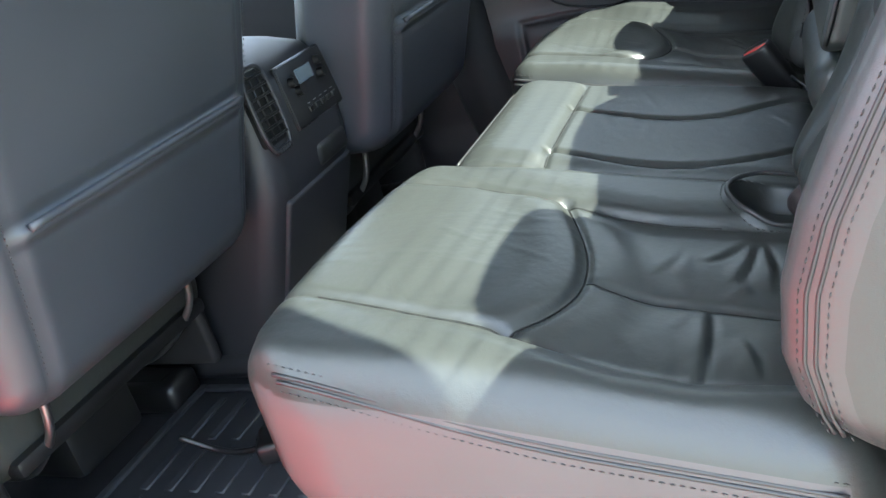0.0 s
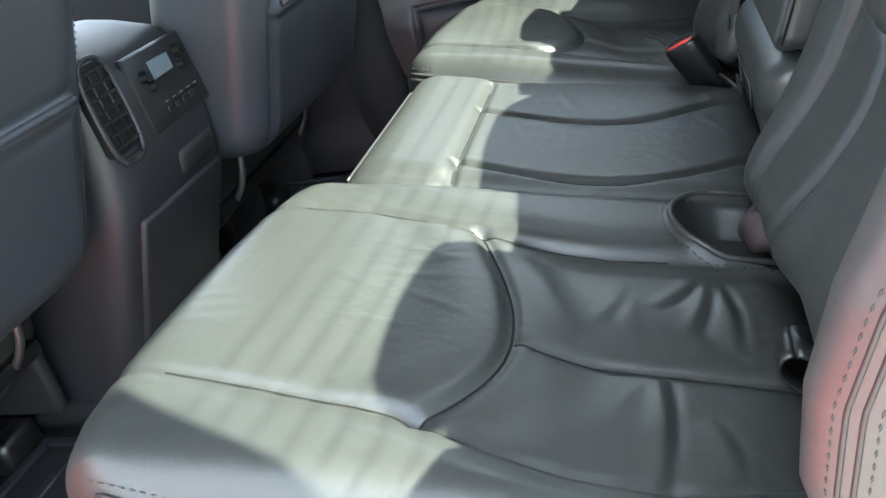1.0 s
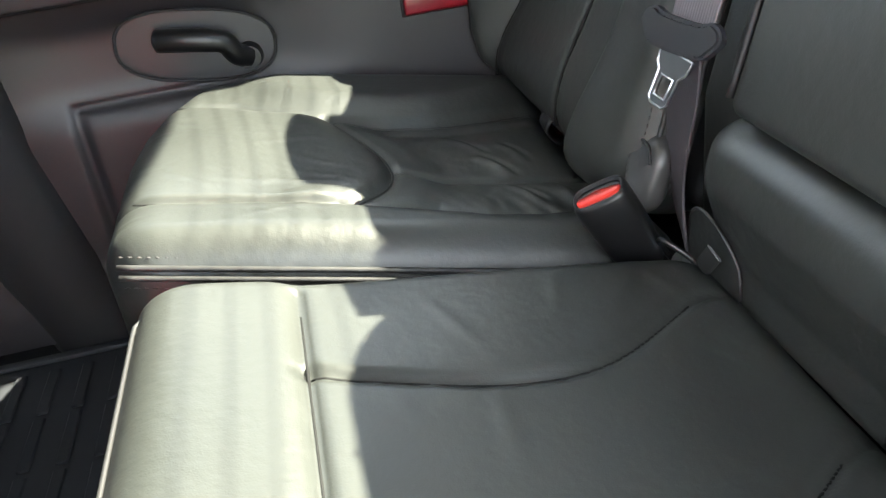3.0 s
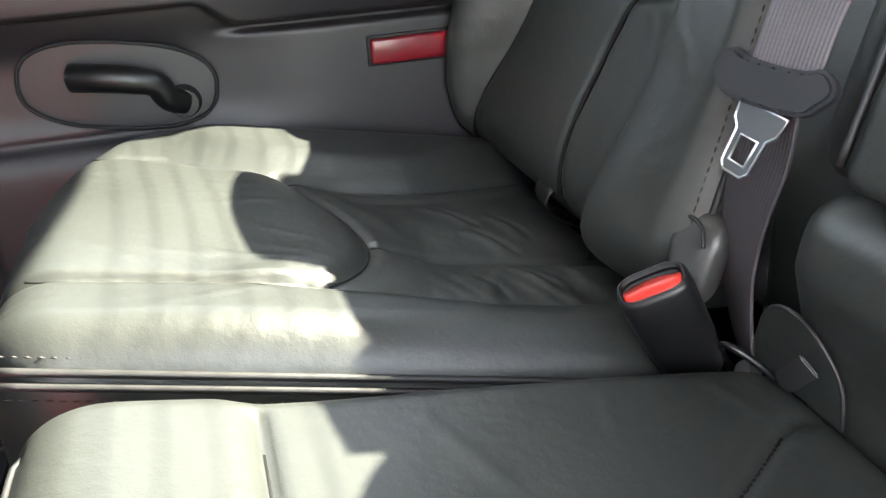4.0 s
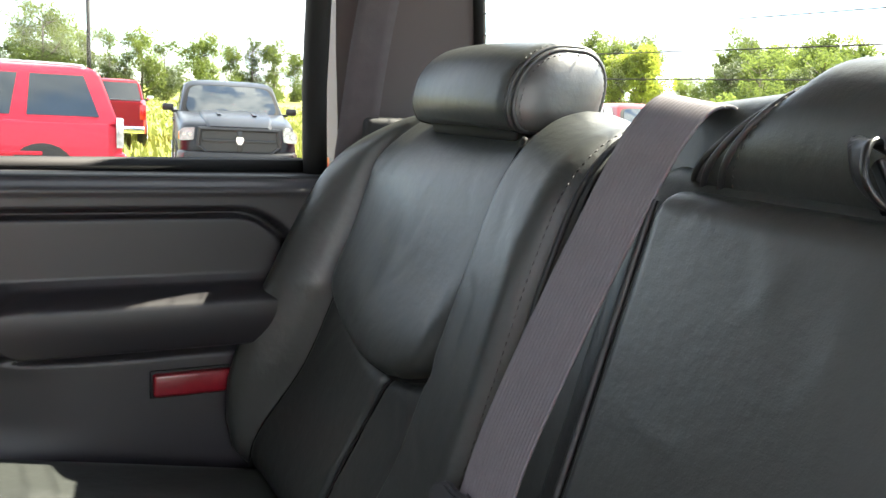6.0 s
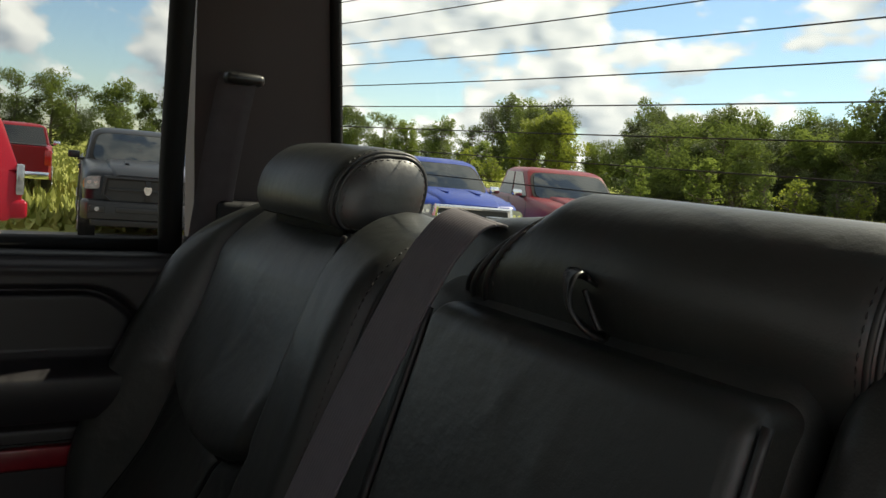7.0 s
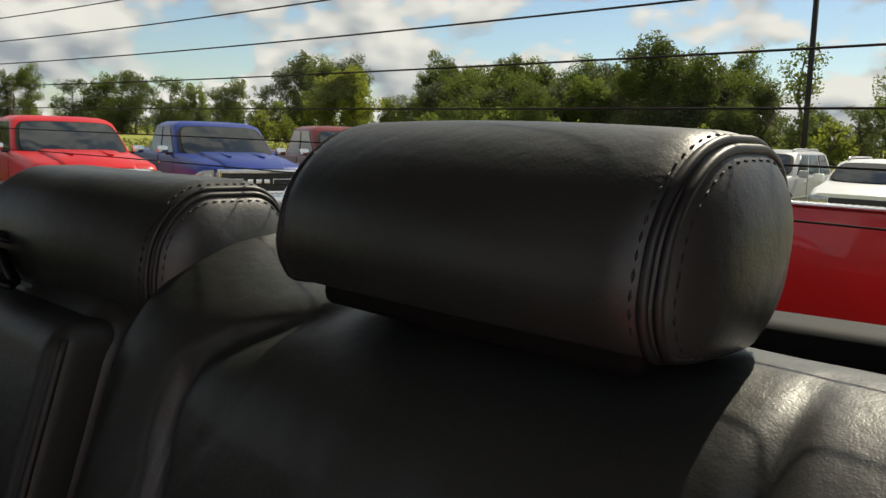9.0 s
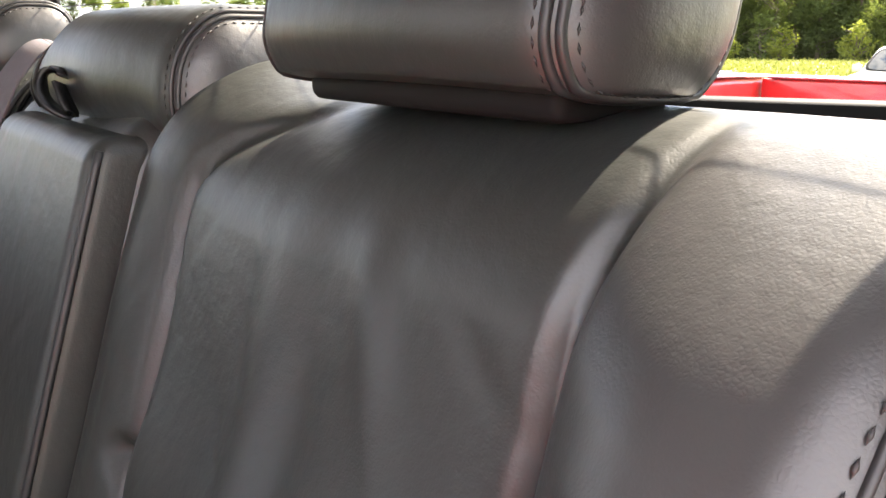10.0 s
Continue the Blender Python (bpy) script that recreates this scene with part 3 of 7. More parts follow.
hy = DOOR_Y + 0.010
ov = [(x, hy - 0.004, z) for x, z in oval_points(0.066, 0.397, 0.100, 0.046, -9)]
bm = bmesh.new()
fv = [bm.verts.new(v) for v in ov]
f = bm.faces.new(fv)
dish = bmesh.ops.inset_region(bm, faces=[f], thickness=0.010, depth=0.0)
bmesh.ops.translate(bm, verts=f.verts, vec=(0, 0.006, 0))
part("handle_bezel", bm, TRIM, door, "oval grey bezel")
tube("bezel_rim", ov, 0.0022, TRIM_DARK, door, closed=True)
lever = smooth_line([(0.018, hy - 0.012, 0.413), (0.05, hy - 0.022, 0.411), (0.085, hy - 0.024, 0.405), (0.104, hy - 0.020, 0.397), (0.113, hy - 0.014, 0.380), (0.128, hy - 0.004, 0.372)], 6)
tube("door_handle", lever, [0.009] + [0.015] * 12 + [0.014] * (len(lever) - 13), BLACK, door, "black plastic lever handle", n=12)
bm = bmesh.new()
bmesh.ops.create_cone(bm, cap_ends=True, segments=24, radius1=0.019, radius2=0.015, depth=0.014, matrix=pose(0.128, hy - 0.004, 0.371, 90, 0, 0))
part("handle_hub", bm, BLACK, door, "round black handle pivot")

# far centre pillar and the wall ahead of it
bp_v, bp_f = [], []
prof = [(-0.02, 0.0), (0.00, -0.022), (0.05, -0.034), (0.10, -0.022), (0.12, 0.0), (0.12, 0.09), (-0.02, 0.09)]
lev = [(-0.20, 0.0), (-0.235, 0.12), (-0.27, 0.30), (-0.285, 0.5), (-0.275, 0.75), (-0.25, 1.10)]
for x0, z in lev:
    for px, py in prof:
        sink = 0.22 * max(0, z - 0.74)
        bp_v.append((x0 + px - 0.02, DOOR_Y + 0.002 + py - sink, z))
k = len(prof)
for i in range(len(lev) - 1):
    for j in range(k):
        bp_f.append((i * k + j, i * k + (j + 1) % k, (i + 1) * k + (j + 1) % k, (i + 1) * k + j))
bp = mesh_object("wall_pillar_far", bp_v, bp_f, TRIM_DARK)
tagged(bp, "dark plastic trim of the far centre pillar", "pillar", kind="structure")
front_wall = boxpart("wall_front_door_far", (-1.6, DOOR_Y + 0.03, 0.0), (-0.2, DOOR_Y + 0.10, 0.672), TRIM_DARK, r=0.01)
tagged(front_wall, "dark trim of the far front door", "wall", kind="structure")
sill_plate = boxpart("trim_sill", (-0.55, -0.12, 0.0), (0.62, -0.03, 0.022), TRIM_DARK, r=0.006, seg=3)
tagged(sill_plate, "dark plastic sill plate of the open doorway", "trim", kind="structure")
dash = boxpart("wall_dashboard", (-1.62, 0.0, 0.0), (-1.45, 1.32, 0.66), TRIM_DARK, r=0.05, seg=4)
tagged(dash, "dark dashboard at the front of the cab", "wall", kind="structure")
near_front = boxpart("wall_front_door_near", (-1.6, -0.10, 0.0), (-0.42, -0.03, 0.672), TRIM_DARK, r=0.01)
tagged(near_front, "dark trim of the near front door", "wall", kind="structure")
quarter = boxpart("wall_quarter_near", (0.60, -0.16, 0.0), (0.86, -0.085, 0.74), RED_PAINT, r=0.02, seg=3)
tagged(quarter, "red painted door jamb beside the rear seat", "wall", kind="structure")
quarter2 = boxpart("wall_quarter_far", (0.60, DOOR_Y + 0.03, 0.0), (0.86, DOOR_Y + 0.10, 0.72), TRIM_DARK, r=0.01)
tagged(quarter2, "dark trim behind the far door", "wall", kind="structure")

# the near rear door, swung open outside the cab
open_door = thing("door_2", (-0.42, -0.12, 0.0), "open red rear door with grey trim, swung outwards", "door", kind="structure")
swing = Matrix.Translation((-0.47, -0.09, 0)) @ Matrix.Rotation(radians(-68), 4, "Z")
boxpart("door_shell", (0.0, -0.10, -0.24), (1.0, -0.03, 0.67), RED_PAINT, open_door, r=0.03, seg=3, m=swing)
boxpart("trim_panel", (0.07, -0.03, 0.14), (0.93, 0.0, 0.62), TRIM, open_door, r=0.02, seg=3, m=swing)
rocker = boxpart("wall_rocker", (-1.6, -0.20, -0.16), (0.86, -0.10, 0.0), RED_PAINT, r=0.03, seg=3)
tagged(rocker, "red painted rocker panel below the doorway", "wall", kind="structure")

# ---------------------------------------------------------------- rear seat base
base = boxpart("floor_riser", (0.06, 0.0, 0.0), (0.68, 1.30, 0.17), CARPET, r=0.02, seg=3)
tagged(base, "dark carpeted riser under the rear bench", "floor", kind="structure")
fill = boxpart("trim_corner", (0.590, DOOR_Y - 0.018, 0.45), (0.68, DOOR_Y + 0.12, 0.728), TRIM_DARK, r=0.008, seg=3)
tagged(fill, "dark trim at the corner behind the far door", "trim", kind="structure")


# ---------------------------------------------------------------- rear seat cushions
def cushion_place(a, b, c):
    return b, a, cushion_z(b) + c


CUSHION_SEAMS = {  # along b: the seams that bound the seat panel, low and high, and its middle seam
    "near": ([0.0, 0.10, 0.20, 0.31, 0.37, 0.42, 0.48], [0.080, 0.071, 0.058, 0.030, 0.027, 0.039, 0.055], [0.350, 0.350, 0.328, 0.308, 0.313, 0.320, 0.330], 0.160),
    "far": ([0.0, 0.10, 0.20, 0.26, 0.33, 0.38, 0.48], [0.918, 0.914, 0.904, 0.892, 0.876, 0.878, 0.890], [1.205, 1.198, 1.158, 1.144, 1.146, 1.160, 1.200], 0.995),
}
CREASES = {  # from (a, b) to (a, b), depth
    "near": [((0.155, 0.370), (0.032, 0.366), 0.0048), ((0.300, 0.402), (0.235, 0.362), 0.0030), ((0.300, 0.408), (0.205, 0.392), 0.0034), ((0.298, 0.415), (0.190, 0.425), 0.0028), ((0.110, 0.400), (0.045, 0.415), 0.0020), ((0.27, 0.34), (0.20, 0.315), 0.0012)],
    "far": [((1.125, 0.335), (1.065, 0.372), 0.0036), ((1.060, 0.362), (1.005, 0.392), 0.0034), ((0.990, 0.370), (0.925, 0.398), 0.0042), ((1.10, 0.395), (1.04, 0.415), 0.0026), ((0.960, 0.335), (0.905, 0.345), 0.0012), ((1.00, 0.425), (0.93, 0.43), 0.0025)],
}


def outer_pad(which, door):
    """Lift and panel functions of an outboard seat; door: -1 where the door is on the low-y side, else 1."""
    tb, tlo, thi, am = CUSHION_SEAMS[which]

    def side(a, b):
        lo, hi = np.interp(b, tb, tlo), np.interp(b, tb, thi)
        return np.where(a < am, (a - am) / (am - lo), (a - am) / (hi - am))

    def v_of(t):
        return 0.206 + 0.050 * np.cos(np.clip(t, -1, 1) * math.pi / 2)

    def v_points():
        out = []
        for t in np.linspace(-1, 1, 17):
            b = float(v_of(t))
            lo, hi = float(np.interp(b, tb, tlo)), float(np.interp(b, tb, thi))
            out.append((am + t * ((hi - am) if t > 0 else (am - lo)), b))
        return out

    def fn(a, b):
        s = side(a, b)
        bs = np.linspace(-0.02, 0.48, 26)
        bv = v_of(s)
        inside = 1 - sm(np.abs(s), 0.86, 1.10)
        outer = sm(s * door, 0.98, 1.35) * sm(b, 0.02, 0.16)
        inner = sm(-s * door, 0.98, 1.30) * sm(b, 0.02, 0.16)
        h = (0.019 if door > 0 else 0.012) * outer + 0.006 * inner
        h = h - 0.017 * inside * sm(b - bv, -0.010, 0.07)
        h = h + 0.009 * inside * np.exp(-((b - 0.10) / 0.09) ** 2) * np.cos(np.clip(s, -1, 1) * 1.3)
        h = h + 0.006 * inside * np.exp(-((b - bv + 0.035) / 0.03) ** 2)
        h = h + 0.006 * inside * sm(b - bv, 0.01, 0.04) * np.abs(np.sin(np.clip(s, -1, 1) * math.pi))
        for tab in (tlo, thi):
            g, _ = seam(a, b, [(float(np.interp(q, tb, tab)), q) for q in bs], 0.0045, 0.0060)
            h = h + g
        g, _ = seam(a, b, v_points(), 0.007, 0.0065)
        h = h + g
        g, _ = seam(a, b, [(am, 0.25), (am, 0.48)], 0.0050, 0.0060)
        h = h + g * sm(b, 0.25, 0.28)
        # creases from sitting: a sharp fold with a soft swell on each side
        for p0, p1, deep in CREASES[which]:
            va, vb = p1[0] - p0[0], p1[1] - p0[1]
            ln = math.hypot(va, vb)
            t = ((a - p0[0]) * va + (b - p0[1]) * vb) / ln ** 2
            q = ((a - p0[0]) * -vb + (b - p0[1]) * va) / ln + 0.006 * np.sin(t * 3.0)
            along = np.sin(np.clip(t, 0, 1) * math.pi) ** 0.7
            h = h + deep * along * (0.8 * np.exp(-((q - 0.007) / 0.009) ** 2) - np.exp(-(q / 0.0042) ** 2))
        rnd = random.Random(int(am * 100))
        for k in range(16):
            a0 = am + rnd.uniform(-0.9, 0.9) * 0.12
            h = h + rnd.choice((-1, 1)) * 0.0010 * bump2(a, b, a0, rnd.uniform(0.30, 0.46), rnd.uniform(0.02, 0.055), rnd.uniform(0.005, 0.010), rnd.uniform(-35, 35))
        for k in range(26):
            a0 = am + rnd.uniform(-1.5, 1.5) * 0.15
            h = h + 0.0006 * bump2(a, b, a0, rnd.uniform(0.02, 0.2), 0.03, 0.004, rnd.uniform(50, 130))
        return h

    def lab(a, b, n):
        s = side(a, b)
        bv = v_of(s)
        out = np.zeros(len(a), int)
        out[(np.abs(s) <= 1) & (b < bv)] = 1
        out[(np.abs(s) <= 1) & (b >= bv) & (s < 0)] = 2
        out[(np.abs(s) <= 1) & (b >= bv) & (s >= 0)] = 3
        out[(s > 1)] = 4
        low = n[:, 2] < 0.40
        out[low & (n[:, 1] < -0.5)] = 5
        out[low & (n[:, 0] < -0.5)] = 6
        out[low & (n[:, 0] > 0.5)] = 7
        out[low & (n[:, 1] > 0.5)] = 5
        out[n[:, 2] < -0.5] = 5
        return out
    return fn, lab, v_points()


PANELS = ("bolster_panel", "front_panel", "seat_panel", "seat_panel", "bolster_panel", "lower_skirt", "side_panel", "side_panel")


def edge_line(lo, r, side, theta, b0, b1, off=0.0, n=40):
    """A line along a cushion's side edge, theta degrees round its roll."""
    t = radians(theta)
    a_edge = lo[0] + r[0] - (r[0] + off) * math.cos(t) if side < 0 else lo[0] - r[0] + (r[0] + off) * math.cos(t)
    c = -r[2] + (r[2] + off) * math.sin(t)
    return [(b, a_edge, cushion_z(b) + c) for b in np.linspace(b0, b1, n)]


bench = thing("rear_bench_seat", (0.30, 0.35, 0.17), "dark grey leather two-place rear bench seat with worn bolsters", "car seat")
near_fn0, near_lab, near_v = outer_pad("near", -1)
POCKET = (0.375, 0.425, 0.050, 0.046)


def near_fn(a, b):
    h = near_fn0(a, b)
    e = np.hypot((a - POCKET[0]) / POCKET[2], np.maximum((POCKET[1] - b), 0) / POCKET[3])
    return h - 0.038 * (1 - sm(e, 0.72, 1.0)) + 0.004 * np.exp(-((e - 1.06) / 0.08) ** 2)


NLO, NHI, NR = (-0.045, -0.03, -0.20), (0.445, 0.50, 0.0), (0.048, 0.055, 0.06)


def near_place(a, b, c):
    back = np.interp(a, [-0.045, -0.03, -0.01, 0.03, 0.08, 0.15, 0.22, 0.29, 0.34, 0.38, 0.415, 0.445], [0.036, 0.016, 0.001, -0.011, -0.015, -0.015, -0.014, -0.010, -0.006, 0.001, 0.012, 0.026]) * (1 - sm(b, -0.02, 0.22))
    return b + back, a, cushion_z(b + back) + c


pad(NLO, NHI, NR, 0.0036, near_fn, near_place, PANELS, bench, near_lab, {"side_panel": SIDE_VINYL, "lower_skirt": LEATHER})
pocket_rim = [(POCKET[1] - POCKET[3] * math.sin(t) * 1.04, POCKET[0] + POCKET[2] * math.cos(t) * 1.04, 0) for t in np.linspace(0.0, math.pi, 24)]
pocket_rim = [(0.50, POCKET[0] + POCKET[2] * 1.04, 0)] + pocket_rim + [(0.50, POCKET[0] - POCKET[2] * 1.04, 0)]


def on_top(fn, pts, lift=0.0):
    a = np.array([p[1] for p in pts])
    b = np.array([p[0] for p in pts])
    h = fn(a, b)
    return [(x, y, cushion_z(x) + float(k) + lift) for x, y, k in zip(b, a, h)]


tube("pocket_piping", on_top(near_fn, pocket_rim, 0.001), 0.003, PIPING, bench, "raised piping round the buckle pocket")
stitches("stitching", on_top(near_fn, [(x - 0.007 if 0.1 < x < 0.42 else x, y + (0.006 if y > POCKET[0] else -0.006), 0) for x, y, z in pocket_rim], 0.001), bench)


def near_edge(theta, off, n=44):
    """A line along the doorway edge of the bench cushion, climbing its roll towards the front corner."""
    out = []
    for b in np.linspace(0.004, 0.47, n):
        t = radians(theta + 22 * (1 - float(sm(np.array(b), -0.06, 0.30))))
        q = near_place(np.array(NLO[0] + NR[0] - (NR[0] + off) * math.cos(t)), b, -NR[2] + (NR[2] + off) * math.sin(t))
        out.append(tuple(float(v) for v in q))
    return out


for th, off in ((19, 0.0010), (25, 0.0010)):
    tube("edge_piping", near_edge(th, off), 0.0021, PIPING, bench, "raised double piping")
for th in (11, 34):
    stitches("stitching", near_edge(th, 0.0010), bench)


# middle place of the bench
def mid_fn(a, b):
    far = [(0.66, 0.15), (0.648, 0.19), (0.634, 0.282), (0.648, 0.355), (0.705, 0.437), (0.72, 0.47)]
    nea = [(0.492, 0.15), (0.488, 0.167), (0.468, 0.257), (0.466, 0.328), (0.490, 0.392), (0.530, 0.448), (0.55, 0.48)]
    g1, _ = seam(a, b, [(0.43, 0.152), (0.76, 0.150)], 0.005, 0.005)
    g2, _ = seam(a, b, [tuple(p)[:2] for p in smooth_line([(*p, 0) for p in far], 5)], 0.006, 0.0055)
    g3, _ = seam(a, b, [tuple(p)[:2] for p in smooth_line([(*p, 0) for p in nea], 5)], 0.006, 0.0055)
    h = g1 + g2 + g3
    h = h + 0.006 * np.cos((b - 0.09) / 0.07) * (1 - sm(b, 0.128, 0.156)) + 0.004 * np.exp(-((a - 0.575) / 0.07) ** 2) * sm(b, 0.16, 0.22)
    h = h - 0.006 * sm(b, 0.16, 0.22) * np.exp(-((a - 0.57) / 0.07) ** 2) - 0.006 * (1 - sm(a, 0.44, 0.475))
    h = h + 0.005 * sm(a, 0.62, 0.745) * sm(b, 0.16, 0.30) + 0.004 * sm(b, 0.25, 0.42)
    rnd = random.Random(5)
    for k in range(14):
        h = h + 0.0008 * bump2(a, b, rnd.uniform(0.46, 0.74), rnd.uniform(0.2, 0.46), 0.035, 0.006, rnd.uniform(-40, 40))
    return h


def mid_lab(a, b, n):
    out = np.zeros(len(a), int)
    fx = np.interp(b, [0.15, 0.19, 0.282, 0.355, 0.437, 0.48], [0.66, 0.648, 0.634, 0.648, 0.705, 0.722])
    nx2 = np.interp(b, [0.15, 0.167, 0.257, 0.328, 0.392, 0.448, 0.48], [0.492, 0.488, 0.468, 0.466, 0.490, 0.530, 0.55])
    out[b >= 0.151] = 1
    out[(b >= 0.151) & (a > fx)] = 2
    out[(b >= 0.151) & (a < nx2)] = 2
    out[(n[:, 2] < 0.35)] = 3
    return out


MLO, MHI, MR = (0.415, 0.030, -0.20), (0.790, 0.50, -0.003), (0.026, 0.05, 0.036)
pad(MLO, MHI, MR, 0.0036, mid_fn, cushion_place, ("front_panel", "seat_panel", "bolster_panel", "lower_skirt"), bench, mid_lab)
for px, drop in ((0.0335, 0.0200), (0.0305, 0.0275)):
    tube("edge_piping", [(px + 0.020 * sm(np.array(q), 0.745, 0.785), q, cushion_z(px) - drop) for q in np.linspace(0.452, 0.772, 28)], 0.0018, PIPING, bench, "raised front piping")

# far seat cushion
far_cushion = thing("passenger_seat", (0.30, 1.06, 0.17), "dark grey leather single rear seat with double-stitched edges", "car seat")
far_fn, far_lab, far_v = outer_pad("far", 1)
FLO, FHI, FR = (0.795, 0.002, -0.20), (1.318, 0.50, 0.0), (0.045, 0.05, 0.055)


def far_slant(a, b):
    return (0.012 + 0.040 * np.clip(1 - b / 0.38, 0, 1)) * (1 - sm(a, 0.80, 0.97))


def far_place(a, b, c):
    back = np.interp(a, [1.05, 1.12, 1.20, 1.26, 1.30, 1.318], [-0.012, -0.006, 0.008, 0.028, 0.052, 0.073]) * (1 - sm(b, 0.0, 0.26))
    return b + back, a + far_slant(a, b), cushion_z(b + back) + c


def slanted(pts):
    return [(x, y + float(far_slant(np.array(y), np.array(x))), z) for x, y, z in pts]


pad(FLO, FHI, FR, 0.0036, far_fn, far_place, PANELS, far_cushion, far_lab)
for th, off in ((22, 0.002), (31, 0.002)):
    tube("edge_piping", slanted(edge_line(FLO, FR, -1, th, 0.008, 0.46, off)), 0.0028, PIPING, far_cushion, "raised double piping")
for th in (13, 41):
    stitches("stitching", slanted(edge_line(FLO, FR, -1, th, 0.012, 0.46, 0.0012)), far_cushion)


# ---------------------------------------------------------------- rear seat backs
def back_place(x0, to_far=None):
    def fn(a, b, c):
        fall = (0.0 if to_far is None else 0.019 * sm(to_far(a), 1.250, 1.34) * sm(b, 0.56, 0.74))
        fall = fall - (0.0 if to_far is None else 0.011 * np.exp(-((a - 0.955) / 0.045) ** 2) * sm(b, 0.66, 0.735))
        return x0 + 0.3 * (b - fall - 0.72) - c, a, b - fall
    return fn


BOLSTER_B = [0.255, 0.272, 0.315, 0.356, 0.408, 0.458, 0.51, 0.569, 0.62, 0.66, 0.70, 0.74]
BOLSTER_H = [0.0, 0.008, 0.042, 0.064, 0.076, 0.077, 0.070, 0.060, 0.050, 0.040, 0.024, 0.004]
V_A = [0.956, 0.974, 1.014, 1.050, 1.096, 1.150, 1.21, 1.24]
V_B = [0.520, 0.503, 0.489, 0.483, 0.485, 0.496, 0.514, 0.528]
IN_B, IN_A = [0.28, 0.40, 0.52, 0.60, 0.66, 0.69, 0.715, 0.735, 0.78], [0.966, 0.962, 0.957, 0.952, 0.952, 0.953, 0.955, 0.957, 0.960]
OUT_B, OUT_A = [0.28, 0.34, 0.43, 0.53, 0.60, 0.68, 0.73, 0.78], [1.30, 1.288, 1.266, 1.250, 1.252, 1.254, 1.240, 1.22]


def back_shape(to_far, edge, IN_A=IN_A, OUT_A=OUT_A, wide=0.012, folds=1.0, rise=0.030, dip=0.012):
    """to_far turns a seat's own y into that of the far seat, whose seams are known."""
    def fn(a, b):
        a = to_far(a)
        ia, oa = np.interp(b, IN_B, IN_A), np.interp(b, OUT_B, OUT_A)
        vb = np.interp(a, V_A, V_B)
        up = sm(b, vb - 0.006, vb + 0.004)
        core = sm(a, ia, ia + 0.03) * (1 - sm(a, oa - 0.03, oa))
        inside = sm(a, ia - wide, ia + 0.012) * (1 - sm(a, oa - 0.012, oa + 0.012))
        h = rise * (1 - inside) * (a < (ia + oa) / 2) * sm(b, 0.16, 0.30) * (1 - 0.5 * sm(b, 0.60, 0.745))
        u = np.clip((a - oa) / (edge - oa), 0, 1)
        h = h + np.interp(b, BOLSTER_B, BOLSTER_H) * np.sin(np.minimum(1, u / 0.55) * math.pi / 2)
        h = h + core * (0.014 * np.exp(-((b - vb - 0.03) / 0.05) ** 2) * up - 0.004 * (1 - up))
        h = h + 0.008 * inside * np.sin(np.clip((a - ia) / (oa - ia), 0, 1) * math.pi) * up
        h = h - dip * inside * sm(b, 0.67, 0.735)
        h = h + 0.027 * np.exp(-((b - 0.33) / 0.075) ** 2) * (1 - sm(u, 0.0, 0.5)) * sm(a, 0.86, 0.94)
        g, _ = seam(a, b, list(zip(V_A, V_B)), 0.011, 0.009)
        h = h + g
        g, _ = seam(a, b, [(1.056, 0.483), (1.070, 0.43), (1.068, 0.37), (1.046, 0.29)], 0.006, 0.0055)
        h = h + g
        for xa, xb in ((IN_A, IN_B), (OUT_A, OUT_B)):
            g, _ = seam(a, b, list(zip(xa, xb)), 0.010, 0.006)
            h = h + g
        h = h + folds * (0.004 * bump2(a, b, 1.10, 0.58, 0.016, 0.10) - 0.003 * bump2(a, b, 1.135, 0.56, 0.014, 0.10) + 0.003 * bump2(a, b, 1.17, 0.66, 0.012, 0.05, 20))
        rnd = random.Random(8)
        for k in range(22):
            h = h + 0.0009 * rnd.choice((-1, 1)) * bump2(a, b, rnd.uniform(0.84, 1.33), rnd.uniform(0.3, 0.72), 0.03, 0.006, rnd.uniform(20, 150))
        return h

    def lab(a, b, n):
        a = to_far(a)
        ia, oa = np.interp(b, IN_B, IN_A), np.interp(b, OUT_B, OUT_A)
        vb = np.interp(a, V_A, V_B)
        vs_ = np.interp(b, [0.29, 0.37, 0.43, 0.483], [1.046, 1.068, 1.070, 1.056])
        out = np.zeros(len(a), int)
        ins = (a > ia) & (a < oa)
        out[ins & (b >= vb)] = 1
        out[ins & (b < vb) & (a < vs_)] = 2
        out[ins & (b < vb) & (a >= vs_)] = 3
        out[a >= oa] = 4
        out[(n[:, 2] < 0.30) | ((n[:, 2] < 0.66) & (n[:, 0] < -0.25))] = 5
        return out
    return fn, lab


BACK_PANELS = ("back_bolster", "upper_back_panel", "lower_back_panel", "lower_back_panel", "back_bolster", "back_side")




def NEAR_PLACE(a, b, c):
    """The bench's own back: its top falls towards the doorway."""
    up = sm(b, 0.58, 0.745)
    fall = np.interp(a, [-0.06, 0.06, 0.13, 0.31, 0.35, 0.385, 0.42, 0.462], [0.010, 0.010, 0.011, 0.018, 0.012, 0.004, -0.003, -0.005]) * up
    ahead = np.interp(a, [-0.06, 0.08, 0.14], [0.010, 0.008, 0.0]) * up
    return NEAR_X + 0.3 * (b - fall - 0.72) - c - ahead, a, b - fall


